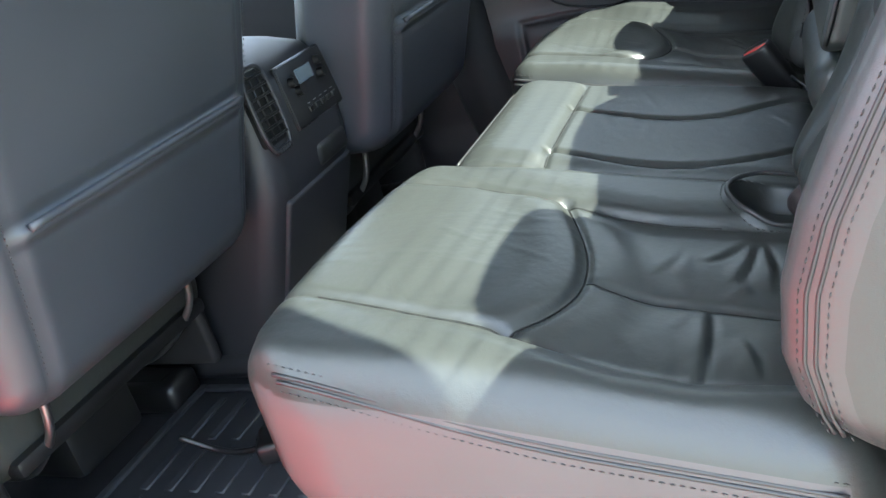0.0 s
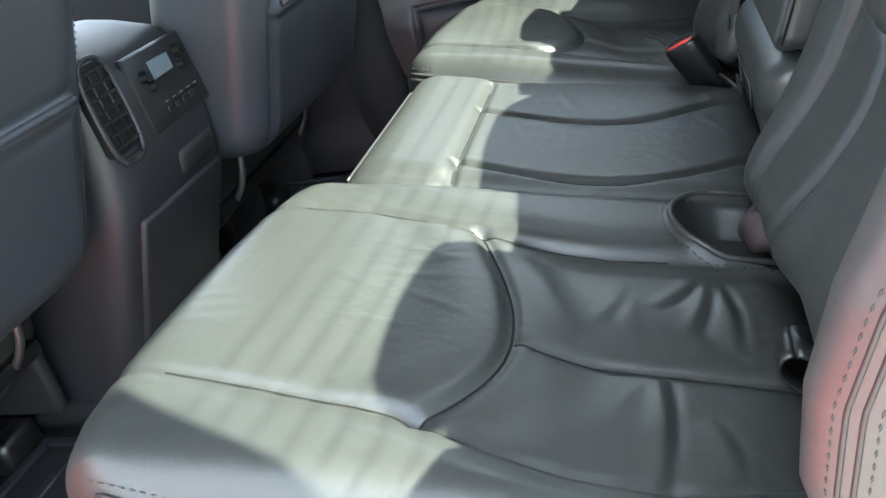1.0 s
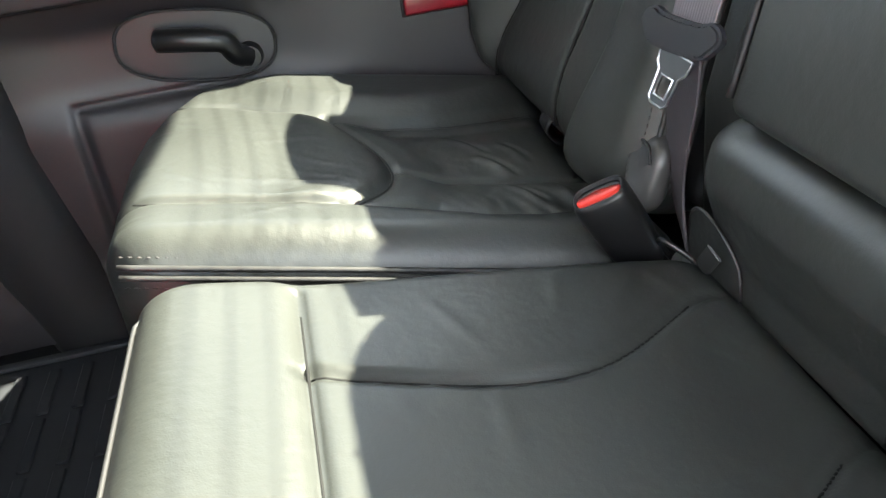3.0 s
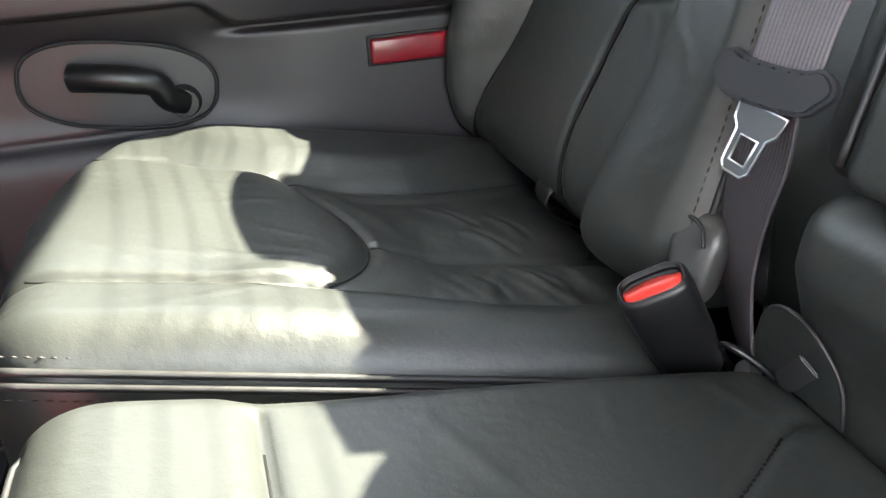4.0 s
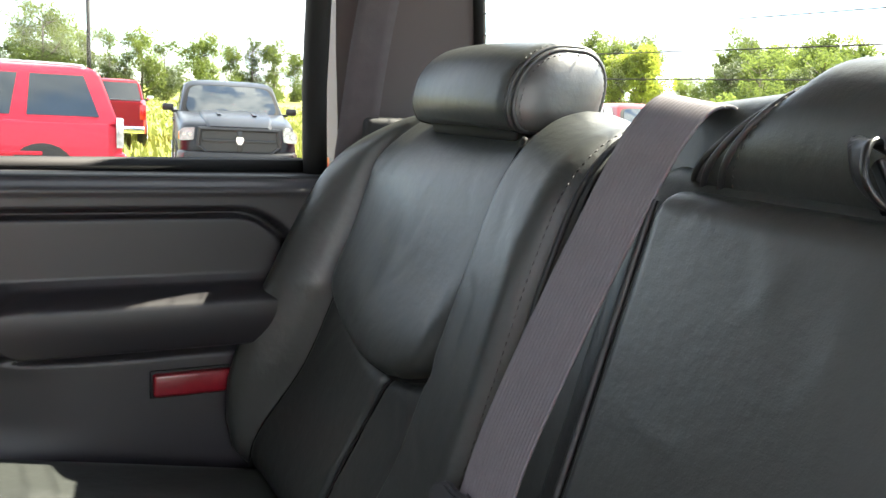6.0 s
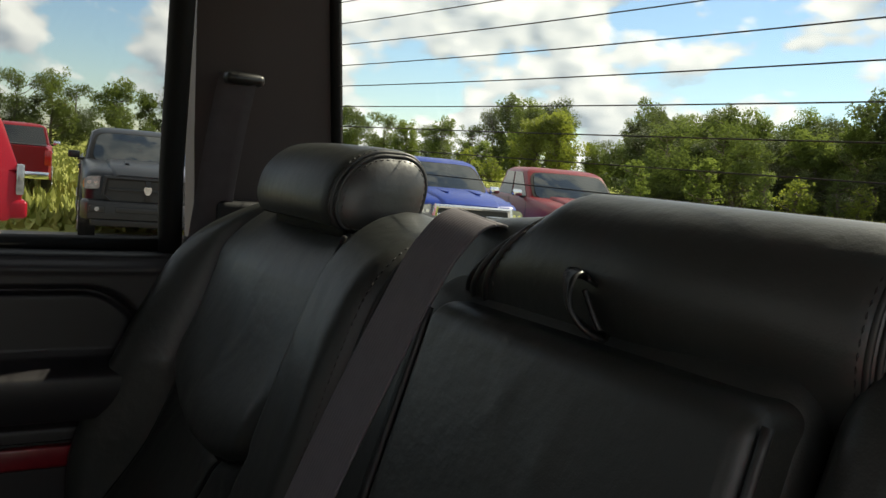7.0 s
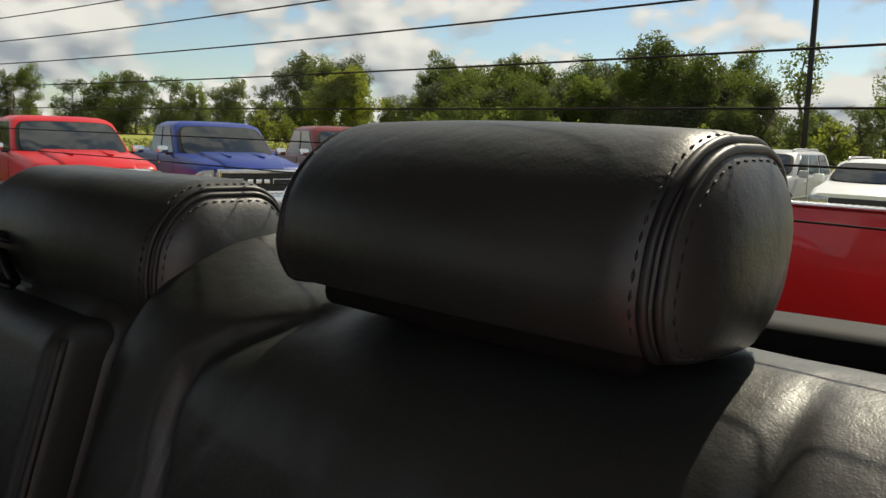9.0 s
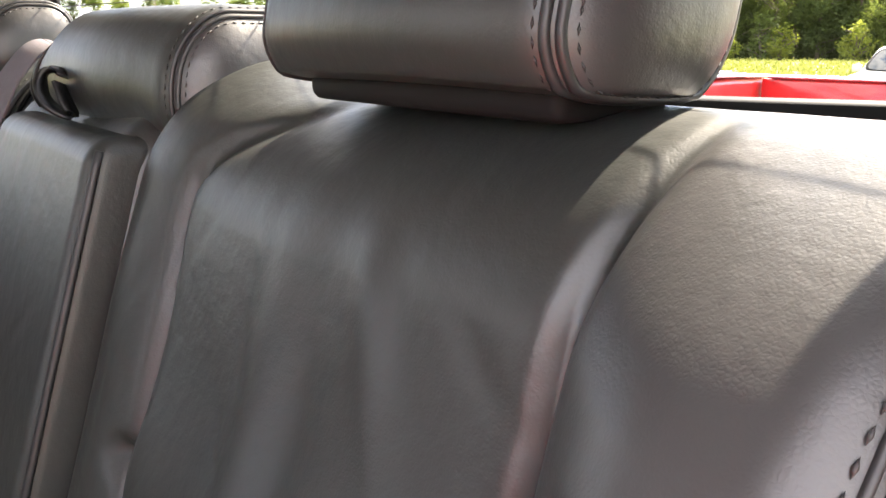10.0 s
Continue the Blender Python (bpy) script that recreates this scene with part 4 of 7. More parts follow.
FAR_X, NEAR_X, CEN_X = 0.590, 0.608, 0.572
FAR_PLACE = back_place(FAR_X, lambda a: a)
far_back = far_cushion
fb_fn, fb_lab = back_shape(lambda a: a, 1.335, folds=0.25, rise=0.020)
pad((0.850, 0.262, -0.140), (1.335, 0.739, 0.0), (0.034, 0.068, 0.068), 0.0038, fb_fn, FAR_PLACE, BACK_PANELS, far_back, fb_lab)


def edge_run(lo, hi, r, fn, place, theta, b0, b1, off, top=True, n=60):
    """A line up the low-a side edge of a back pad, theta degrees round its roll, and over its top."""
    t = radians(theta)
    a = lo[0] + r[0] * (1 - math.cos(t))
    out = []
    steps = [(b, 1.0, 0.0) for b in np.linspace(b0, hi[1] - r[1], n)]
    if top:
        steps += [(hi[1] - r[1] + r[1] * math.sin(radians(q)), math.cos(radians(q)), q) for q in range(10, 91, 10)]
    for b, k, q in steps:
        c = hi[2] - r[2] + r[2] * math.sin(t) * k
        h = float(fn(np.array([a]), np.array([b]))[0]) * math.sqrt(max(0.0, math.sin(t) * k))
        x, y, z = place(a, b, c + h)
        out.append((x - off * math.sin(t) * k, y - off * math.cos(t), z + off * math.sin(radians(q))))
    return out


def line_on(fn, place, pts, lift=0.0, n=6):
    """A smooth line laid on a pad's face through (a, b) points."""
    pts = smooth_line([(a, b, 0) for a, b in pts], n)
    a, b = np.array([p[0] for p in pts]), np.array([p[1] for p in pts])
    h = fn(a, b)
    return [tuple(float(v) for v in place(u, v_, w + lift)) for u, v_, w in zip(a, b, h)]


# added dark filler that stops sun leaking between far and centre backs
pad((0.818, 0.285, -0.150), (0.872, 0.712, -0.035), (0.012, 0.030, 0.030), 0.008, lambda a, b: 0 * a, FAR_PLACE, ("sun_block_filler",), far_back, lambda a, b, n: np.zeros(len(a), int), {"sun_block_filler": TRIM_DARK})
FB = ((0.850, 0.262, -0.14), (1.335, 0.739, 0.0), (0.034, 0.068, 0.068), fb_fn, FAR_PLACE)
for th in (26, 44):
    tube("edge_piping", edge_run(*FB, th, 0.30, 0.7, 0.0010), 0.0028, PIPING, far_back, "raised double piping")
tube("seam_line", edge_run(*FB, 35, 0.30, 0.7, 0.0006), 0.0022, SEAL, far_back, n=6)
for th in (14, 57):
    stitches("stitching", edge_run(*FB, th, 0.30, 0.7, 0.0006), far_back)

near_back = bench
NEAR_OUT = [1.308, 1.306, 1.290, 1.267, 1.261, 1.261, 1.264, 1.26]
NEAR_IN = [0.965, 0.968, 0.970, 0.968, 0.961, 0.962, 0.980, 1.010, 1.080]
nb_fn0, nb_lab = back_shape(lambda a: 1.104 - (a - 0.223) * 0.95, 1.375, NEAR_IN, NEAR_OUT, wide=0.045, rise=0.012, dip=0.002)
nb_fn = lambda a, b: nb_fn0(a, b) + 0.014 * np.exp(-((b - 0.31) / 0.06) ** 2) * sm(a, 0.20, 0.28) * (1 - sm(a, 0.36, 0.44))
pad((-0.062, 0.262, -0.165), (0.462, 0.751, 0.0), (0.034, 0.068, 0.080), 0.0036, nb_fn, NEAR_PLACE, ("inner_bolster",) + BACK_PANELS[1:4] + ("outer_bolster", "back_side"), near_back, nb_lab, {"outer_bolster": LEATHER_WORN_LIT})
NB = ((-0.062, 0.262, -0.165), (0.462, 0.751, 0.0), (0.034, 0.068, 0.080), nb_fn, NEAR_PLACE)
for th in (55, 61):
    tube("edge_piping", edge_run(*NB, th, 0.30, 0.7, 0.0002), 0.0015, PIPING, near_back, "fine double piping")
for th in (50, 66):
    stitches("stitching", edge_run(*NB, th, 0.30, 0.7, 0.0006), near_back)
# sunk thread lines of the panel seams
to_near = lambda q: 0.223 - (q - 1.104) / 0.95
for fn_, pl_, par_, conv, in_, out_ in ((fb_fn, FAR_PLACE, far_back, lambda q: q, IN_A, OUT_A), (nb_fn, NEAR_PLACE, near_back, to_near, NEAR_IN, NEAR_OUT)):
    lift_, rad_ = (0.0018, 0.0028) if par_ is far_back else (-0.0002, 0.0014)
    for aa_, bb_ in ((in_, IN_B), (out_, OUT_B)):
        tube("seam_line", line_on(fn_, pl_, [(conv(p), q) for p, q in zip(aa_, bb_) if q < (0.72 if par_ is far_back else 0.67)], lift_), rad_, SEAL, par_, n=6)
    tube("seam_line", line_on(fn_, pl_, [(conv(p), q) for p, q in zip(V_A, V_B)], lift_), rad_, SEAL, par_, n=6)
    tube("seam_line", line_on(fn_, pl_, [(conv(1.056), 0.483), (conv(1.070), 0.43), (conv(1.068), 0.37), (conv(1.050), 0.305)], lift_), rad_ * 0.9, SEAL, par_, n=6)
for fn_, pl_, par_, which, vp_, b_end in ((near_fn, near_place, bench, "near", near_v, 0.44), (far_fn, far_place, far_cushion, "far", far_v, 0.46)):
    tb_, tlo_, thi_, am_ = CUSHION_SEAMS[which]
    for tab_, end_ in ((tlo_, b_end), (thi_, 0.372 if which == "near" else b_end)):
        tube("seam_line", line_on(fn_, pl_, [(float(np.interp(q, tb_, tab_)), q) for q in np.linspace(0.03, end_, 14)], 0.0001), 0.0009, SEAL, par_, n=6)
    tube("seam_line", line_on(fn_, pl_, vp_, 0.0004), 0.0012, SEAL, par_, n=6)
    tube("seam_line", line_on(fn_, pl_, [(am_, q) for q in np.linspace(0.258, b_end, 8)], 0.0001), 0.0009, SEAL, par_, n=6)
MID_FAR = [(0.66, 0.152), (0.648, 0.19), (0.634, 0.282), (0.648, 0.355), (0.705, 0.437)]
MID_NEAR = [(0.492, 0.152), (0.488, 0.167), (0.468, 0.257), (0.466, 0.328), (0.490, 0.392), (0.530, 0.448)]
for ln in (MID_FAR, MID_NEAR, [(0.45, 0.1518), (0.55, 0.151), (0.73, 0.1502)]):
    tube("seam_line", line_on(mid_fn, lambda a, b, c: cushion_place(a, b, c - 0.004), ln, 0.0006), 0.0014, SEAL, bench, n=6)

# folding centre back
centre = bench


def plain(a, b):
    rnd = random.Random(3)
    h = 0 * a
    for k in range(14):
        h = h + 0.0008 * rnd.choice((-1, 1)) * bump2(a, b, rnd.uniform(0.47, 0.75), rnd.uniform(0.28, 0.7), 0.03, 0.007, rnd.uniform(0, 180))
    return h


zero_lab = lambda a, b, n: np.zeros(len(a), int)
pad((0.456, 0.40, -0.13), (0.800, 0.716, -0.020), (0.03, 0.04, 0.03), 0.008, plain, back_place(CEN_X), ("back_frame",), centre, zero_lab, {"back_frame": LEATHER})
pad((0.460, 0.250, -0.12), (0.768, 0.409, 0.0), (0.035, 0.024, 0.024), 0.005, plain, lambda a, b, c: (0.484 - 0.03 * np.clip((b - 0.30) / 0.11, 0, 1) * np.clip((0.409 - b) / 0.05, 0, 1) - c, a, b), ("lower_pad",), centre, zero_lab)
pad((0.460, 0.413, -0.08), (0.746, 0.702, 0.0), (0.014, 0.016, 0.016), 0.005, plain, back_place(CEN_X), ("armrest_panel",), centre, zero_lab)
for aa in (0.4575, 0.7485):
    tube("edge_piping", [(CEN_X + 0.3 * (b - 0.72) + 0.005, aa, b) for b in np.linspace(0.425, 0.695, 24)], 0.003, PIPING, centre, "raised edge piping")


pad((0.738, 0.250, -0.10), (0.836, 0.700, 0.0), (0.02, 0.02, 0.02), 0.008, plain, lambda a, b, c: (0.507 + 0.29 * np.maximum(0, b - 0.40) - c, a, b), ("gap_panel",), centre, zero_lab)


# headrest roll on top of the centre back: y runs along it, its far end slopes down
def roll_place(a, b, c):
    slope = sm(a, 0.65, 0.74)
    top = (b - 0.700) / 0.092
    z = 0.703 + (b - 0.700) * (1 - 0.30 * slope) - 0.016 * (1 - sm(a, 0.43, 0.50)) * (1 - top)
    x = 0.592 + 0.10 * (b - 0.70) - c + 0.020 * (1 - sm(a, 0.42, 0.58))
    return x, a + slope * (0.032 * (1 - top) - 0.042 * top), z


def roll_shape(a, b):
    return 0.006 * np.exp(-((b - 0.735) / 0.03) ** 2) - 0.005 * np.exp(-((b - 0.702) / 0.02) ** 2)


RLO, RHI, RR = (0.424, 0.682, -0.105), (0.740, 0.787, 0.0), (0.032, 0.038, 0.038)
roll_lab = lambda a, b, n: np.where(a < 0.4390, 1, np.where(a > 0.722, 2, 0))
pad(RLO, RHI, RR, 0.0036, roll_shape, roll_place, ("top_roll", "end_cap", "end_cap"), centre, roll_lab, {"end_cap": LEATHER_WORN_LIT})


def box_ring(lo, hi, r, aa, off, th0, th1, n=60):
    """Points round a rounded box at a place aa along its first axis, th in degrees from the front (c) over the top (b)."""
    if aa < lo[0] + r[0]:
        u = (lo[0] + r[0] - aa) / r[0]
    elif aa > hi[0] - r[0]:
        u = (aa - hi[0] + r[0]) / r[0]
    else:
        u = 0.0
    k = math.sqrt(max(0.0, 1 - u * u))
    cb, cc = (lo[1] + hi[1]) / 2, (lo[2] + hi[2]) / 2
    hb, hc = (hi[1] - lo[1]) / 2 - r[1], (hi[2] - lo[2]) / 2 - r[2]
    out = []
    for th in np.linspace(th0, th1, n):
        q = radians(th)
        d = Vector((math.sin(q), math.cos(q)))
        s = 1.0 / max(abs(d[0]) / ((hi[1] - lo[1]) / 2), abs(d[1]) / ((hi[2] - lo[2]) / 2))
        p = (d[0] * s, d[1] * s)
        inner = (min(max(p[0], -hb), hb), min(max(p[1], -hc), hc))
        e = Vector(((p[0] - inner[0]) / r[1], (p[1] - inner[1]) / r[2]))
        if e.length > 1e-9:
            e.normalize()
        out.append((aa, cb + inner[0] + e[0] * (r[1] * k + off), cc + inner[1] + e[1] * (r[2] * k + off)))
    return out


def roll_ring(aa, off):
    pts = []
    for a, b, c in box_ring(RLO, RHI, RR, aa, off, -62, 165):
        x, y, z = roll_place(np.array(a), np.array(b), np.array(c + float(roll_shape(np.array(a), np.array(b))) * (1 if c > -0.03 else 0)))
        pts.append((float(x), float(y), float(z)))
    return pts


for aa in (0.4370, 0.4410):
    tube("roll_piping", roll_ring(aa, 0.0002), 0.0019, PIPING, centre)
for aa in (0.4335, 0.4450):
    stitches("stitching", roll_ring(aa, 0.0004), centre, 0.0065, 0.0006)
for aa in (0.702, 0.713, 0.724):
    tube("roll_piping", roll_ring(aa, 0.0004), 0.0025, PIPING, centre)
stitches("stitching", roll_ring(0.695, 0.0010), centre, 0.0075, 0.0007)
# dark shoulder of the seat frame beside the roll, which the belt runs over
pad((0.640, 0.655, -0.085), (0.842, 0.772, 0.0), (0.03, 0.022, 0.022), 0.006, plain, lambda a, b, c: (0.610 + 0.25 * (b - 0.70) - c, a, b - (0.12 * np.maximum(0, a - 0.69) + 0.45 * np.maximum(0, a - 0.812)) * sm(b, 0.68, 0.76)), ("frame_shoulder",), centre, zero_lab, {"frame_shoulder": LEATHER})
# pull strap on the front of the roll
strap_pts = smooth_line([(0.594, 0.606, 0.738), (0.580, 0.606, 0.742), (0.573, 0.604, 0.736), (0.571, 0.600, 0.724), (0.576, 0.594, 0.714), (0.588, 0.590, 0.708), (0.586, 0.595, 0.719), (0.584, 0.602, 0.732)], 6)
ribbon("pull_strap", strap_pts, (0.55, 0.8, 0.1), 0.018, 0.0030, BLACK, centre, "black webbing pull strap")


# ---------------------------------------------------------------- headrests
HLO, HHI, HR = (-0.122, -0.053, -0.052), (0.122, 0.0470, 0.052), (0.030, 0.044, 0.044)


def headrest():
    t = thing("headrest", (0.0, 0.0, -0.075), "dark grey leather headrest with stitched end caps", "headrest", "outer headrests")

    def shape(a, b):
        return 0.005 * np.cos(a * 9) + 0.003 * np.exp(-((b - 0.0) / 0.03) ** 2)

    def place(a, b, c):
        b = np.maximum(b, -0.037 + 0.25 * (b + 0.037))   # a flat underside
        tip = 0.20 * b - 0.010 * sm(-b, 0.0, 0.06) * sm(np.abs(a), 0.09, 0.15)
        return -c + tip + 0.75 * a * a, a, b - 0.22 * a * a + 0.05 * (c + 0.052) * sm(-b, 0.0, 0.04)
    lab = lambda a, b, n: np.where(a > 0.1060, 2, np.where(a < -0.1060, 1, 0))
    pad(HLO, HHI, HR, 0.0034, shape, place, ("headrest_body", "end_cap", "end_cap"), t, lab, {"end_cap": LEATHER_WORN_LIT})

    def ring(aa, off):
        out = []
        for a, b, c in box_ring(HLO, HHI, HR, abs(aa), off, 0, 360, 72):
            lift = float(shape(np.array(a), np.array(b))) * math.sqrt(max(0, (c - 0.01) / 0.042)) if c > 0.01 else 0.0
            x, y, z = place(np.array(math.copysign(a, aa)), np.array(b), np.array(c + lift))
            out.append((float(x), float(y), float(z)))
        return out
    for s in (-1, 1):
        for aa in (0.1005, 0.1115):
            stitches("stitching", ring(s * aa, 0.0001), t, 0.0065, 0.0007)
        for aa in (0.1040, 0.1080):
            tube("seam_piping", ring(s * aa, 0.0002)[:-1], 0.0022, PIPING, t, closed=True)
        tube("post", [(0.012, s * 0.07, -0.04), (0.010, s * 0.07, -0.10)], 0.006, STEEL, t, "steel headrest post")
    # near-black plate stands in for the shaded gap under the headrest
    boxpart("gap_shade_plate", (-0.030, -0.094, -0.049), (0.036, 0.094, -0.034), SEAL, t, r=0.006, seg=3, label="near-black plate for the shade under the headrest")
    return t


hr_near = headrest()
hr_near.location = (0.666, 0.203, 0.784 - 0.075)
hr_far = copy_thing(hr_near, pose(0.639, 1.074, 0.766 - 0.075))
hr_far.scale = (1.0, 0.94, 1.0)

# ---------------------------------------------------------------- belts and buckles
belt = thing("seat_belt", (0.58, 0.76, 0.72), "mauve grey woven seat belt with metal tongue hanging free", "seat belt")
b_pts = smooth_line([(0.664, 0.771, 0.735), (0.640, 0.771, 0.752), (0.625, 0.772, 0.761), (0.608, 0.772, 0.758), (0.591, 0.772, 0.742), (0.573, 0.773, 0.714), (0.535, 0.784, 0.622), (0.499, 0.797, 0.520), (0.479, 0.797, 0.458)], 8)
ribbon("webbing", b_pts, (-0.05, 0.97, 0.12), 0.056, 0.0022, WEB, belt, "ribbed mauve grey webbing", 17)
low_pts = smooth_line([(0.480, 0.800, 0.470), (0.482, 0.806, 0.425), (0.484, 0.822, 0.380), (0.484, 0.826, 0.330), (0.486, 0.818, 0.285), (0.490, 0.812, 0.255)], 6)
low_dirs = [Vector((0.10, 0.97, -0.22)).lerp(Vector((0.45, 0.85, -0.30)), max(0.0, (i - 12) / (len(low_pts) - 13))) for i in range(len(low_pts))]
# same strap lower down, shade put in by the darker webbing colour
ribbon("webbing", low_pts, low_dirs, 0.056, 0.0022, WEB_DARK, belt, "lower webbing behind the tongue", 17)


def plate(name, outline, thick, frame_m, mat_, parent, label="", hole=None, r=0.0015):
    bm2 = bmesh.new()
    vs = [bm2.verts.new((u, v, 0)) for u, v in outline]
    f2 = bm2.faces.new(vs)
    if hole:
        hs = [bm2.verts.new((u, v, 0)) for u, v in hole]
        es = [bm2.edges.new((hs[i], hs[(i + 1) % len(hs)])) for i in range(len(hs))]
        bm2.faces.remove(f2)
        es += [e for e in bm2.edges if e not in es]
        bmesh.ops.triangle_fill(bm2, edges=es, use_beauty=True)
    ext = bmesh.ops.extrude_face_region(bm2, geom=list(bm2.faces))
    bmesh.ops.translate(bm2, verts=[v for v in ext["geom"] if isinstance(v, bmesh.types.BMVert)], vec=(0, 0, thick))
    if r and not hole:
        bmesh.ops.bevel(bm2, geom=[e for e in bm2.edges], offset=r, segments=2, affect="EDGES")
    bmesh.ops.transform(bm2, matrix=frame_m, verts=bm2.verts)
    return part(name, bm2, mat_, parent, label)


def basis(o, u, v):
    u, v = Vector(u).normalized(), Vector(v)
    v = (v - u * v.dot(u)).normalized()
    w = u.cross(v)
    m = Matrix((u, v, w)).transposed().to_4x4()
    m.translation = o
    return m


tm = basis((0.472, 0.793, 0.459), (0.30, -0.94, -0.08), (0.32, 0.02, 0.94))
cover = [tuple(p)[:2] for p in smooth_line([(-0.0415, 0.008, 0), (-0.038, 0.016, 0), (-0.029, 0.020, 0), (-0.018, 0.0165, 0), (0.018, 0.0165, 0), (0.029, 0.020, 0), (0.038, 0.016, 0), (0.0415, 0.008, 0), (0.035, -0.001, 0), (0.023, -0.009, 0), (-0.023, -0.009, 0), (-0.035, -0.001, 0), (-0.0415, 0.008, 0)], 4)][:-1]
plate("tongue_cover", cover, 0.011, tm @ Matrix.Translation((0, 0, -0.0025)), CONSOLE, belt, "grey plastic tongue cover", r=0.0026)
t_m = tm @ Matrix.Rotation(radians(-9), 4, "Z") @ Matrix.Translation((0.002, -0.006, -0.0015)) @ Matrix.Scale(0.84, 4)
T_OUT = [(-0.021, -0.004), (0.021, -0.004), (0.019, -0.018), (0.0135, -0.024), (0.0125, -0.050), (0.008, -0.055), (-0.008, -0.055), (-0.0125, -0.050), (-0.0135, -0.024), (-0.019, -0.018)]
T_HOLE = [(-0.0075, -0.027), (0.0075, -0.027), (0.0075, -0.047), (-0.0075, -0.047)]
plate("tongue", T_OUT, 0.003, t_m, STEEL_DULL, belt, "steel tongue plate", hole=T_HOLE)
for name_, loop_ in (("tongue_rim", T_OUT), ("slot_rim", T_HOLE)):
    tube(name_, [t_m @ Vector((u, v, 0.0030)) for u, v in loop_], 0.0010, STEEL, belt, "bright rolled steel edge", n=6, closed=True)


 
def buckle(name_label, loc, u, v, red=True):
    """A rounded buckle: u along its mouth, v up out of its mouth."""
    t = thing("belt_buckle", loc, name_label, "belt buckle", "belt buckles")
    m = basis(loc, u, v)

    def ring(h, su, sw, n=28, lift=0.0):
        return [m @ Vector((x, h + lift * w, w)) for x, w in oval_points(0, 0, su, sw, 0, n, 3.4)]
    rings = [ring(-0.058, 0.015, 0.009), ring(-0.050, 0.020, 0.0125), ring(-0.020, 0.0235, 0.0145), ring(0.020, 0.0245, 0.0155), ring(0.033, 0.0240, 0.0150), ring(0.037, 0.0225, 0.0138), ring(0.0372, 0.0205, 0.0120), ring(0.0335, 0.0200, 0.0116)]
    k = len(rings[0])
    verts = [p for r_ in rings for p in r_]
    faces = [(i * k + j, i * k + (j + 1) % k, (i + 1) * k + (j + 1) % k, (i + 1) * k + j) for i in range(len(rings) - 1) for j in range(k)]
    faces += [tuple(range(k))[::-1], tuple((len(rings) - 1) * k + j for j in range(k))]
    body = mesh_object("buckle_body", verts, faces, BLACK, t, "black plastic buckle body")
    tube("mouth_rim", ring(0.0374, 0.0214, 0.0128), 0.0007, TRIM, t, closed=True, n=6)
    # the red button fills the front of the mouth behind a curved edge, the tongue slot the rest
    for name_, mat_, top, front, lab_ in (("release_button", RED_BUTTON, 0.0366, True, "red release button"), ("tongue_slot", TRIM, 0.0345, False, "grey tongue slot")):
        us = np.linspace(-0.0193, 0.0193, 15)
        v2, f2 = [], []
        for x in us:
            rim = 0.0112 * max(0.0, 1 - abs(x / 0.0197) ** 3.4) ** (1 / 3.4)
            mid_ = min(rim, max(-rim, -0.0042 + 0.0040 * (x / 0.02) ** 2))
            lo_, hi_ = (mid_ + 0.0006, rim) if front else (-rim, mid_ - 0.0006)
            hi_ = max(hi_, lo_)
            for w in (lo_, (lo_ + hi_) / 2, hi_):
                v2.append(m @ Vector((x, top + (0.0008 if w == (lo_ + hi_) / 2 and front else 0), w)))
        for i in range(len(us) - 1):
            for j in range(2):
                f2.append((i * 3 + j, i * 3 + j + 1, i * 3 + j + 4, i * 3 + j + 3))
        n0 = len(v2)
        v2 += [p - (m.to_3x3() @ Vector((0, 0.003, 0))) for p in v2]
        edge_ = [i * 3 for i in range(15)] + [14 * 3 + 1, 14 * 3 + 2] + [i * 3 + 2 for i in range(13, -1, -1)] + [1]
        f2 += [(a_, b_, b_ + n0, a_ + n0) for a_, b_ in zip(edge_, edge_[1:] + edge_[:1])]
        mesh_object(name_, v2, f2, mat_, t, lab_)
    bm2 = bmesh.new()
    bevel_box(bm2, (-0.014, -0.095, -0.005), (0.014, -0.048, 0.005), 0.004, 2, m)
    part("stalk", bm2, TRIM_DARK, t, "flexible stalk")
    return t


buckle("black seat belt buckle with red button beside the seat cushion", (0.421, 0.804, 0.311), (0.76, -0.34, 0.38), (-0.34, -0.14, 0.90))
buckle("black seat belt buckle lying in the bench gap", (0.495, 0.492, 0.262), (0.3, 0.9, 0.0), (-0.55, 0.1, 0.6))
t = thing("belt_anchor", (0.475, 0.782, 0.262), "bolted black belt anchor at the seat gap", "belt anchor")
tube("anchor_loop", smooth_line([(0.470, 0.800, 0.262), (0.455, 0.795, 0.285), (0.452, 0.782, 0.296), (0.470, 0.768, 0.282), (0.485, 0.764, 0.262)], 5), 0.0026, BLACK, t, "bent black steel loop")
bm = bmesh.new()
bmesh.ops.create_cone(bm, cap_ends=True, segments=12, radius1=0.008, radius2=0.007, depth=0.010, matrix=pose(0.468, 0.782, 0.272, 0, -60, 0))
part("bolt", bm, STEEL, t, "steel bolt")

# loops of fabric at the seat gaps
for y0 in (1.085, 0.945, 0.155):
    t = thing("anchor_flap", (0.468, y0, 0.285), "small black fabric flap at the seat gap", "fabric flap", "seat gap flaps")
    ribbon("flap", smooth_line([(0.490, y0, 0.268), (0.468, y0, 0.300), (0.452, y0, 0.304), (0.446, y0, 0.292), (0.458, y0, 0.276), (0.482, y0, 0.262)], 5), (0.1, 1, 0), 0.036, 0.003, BLACK, t)

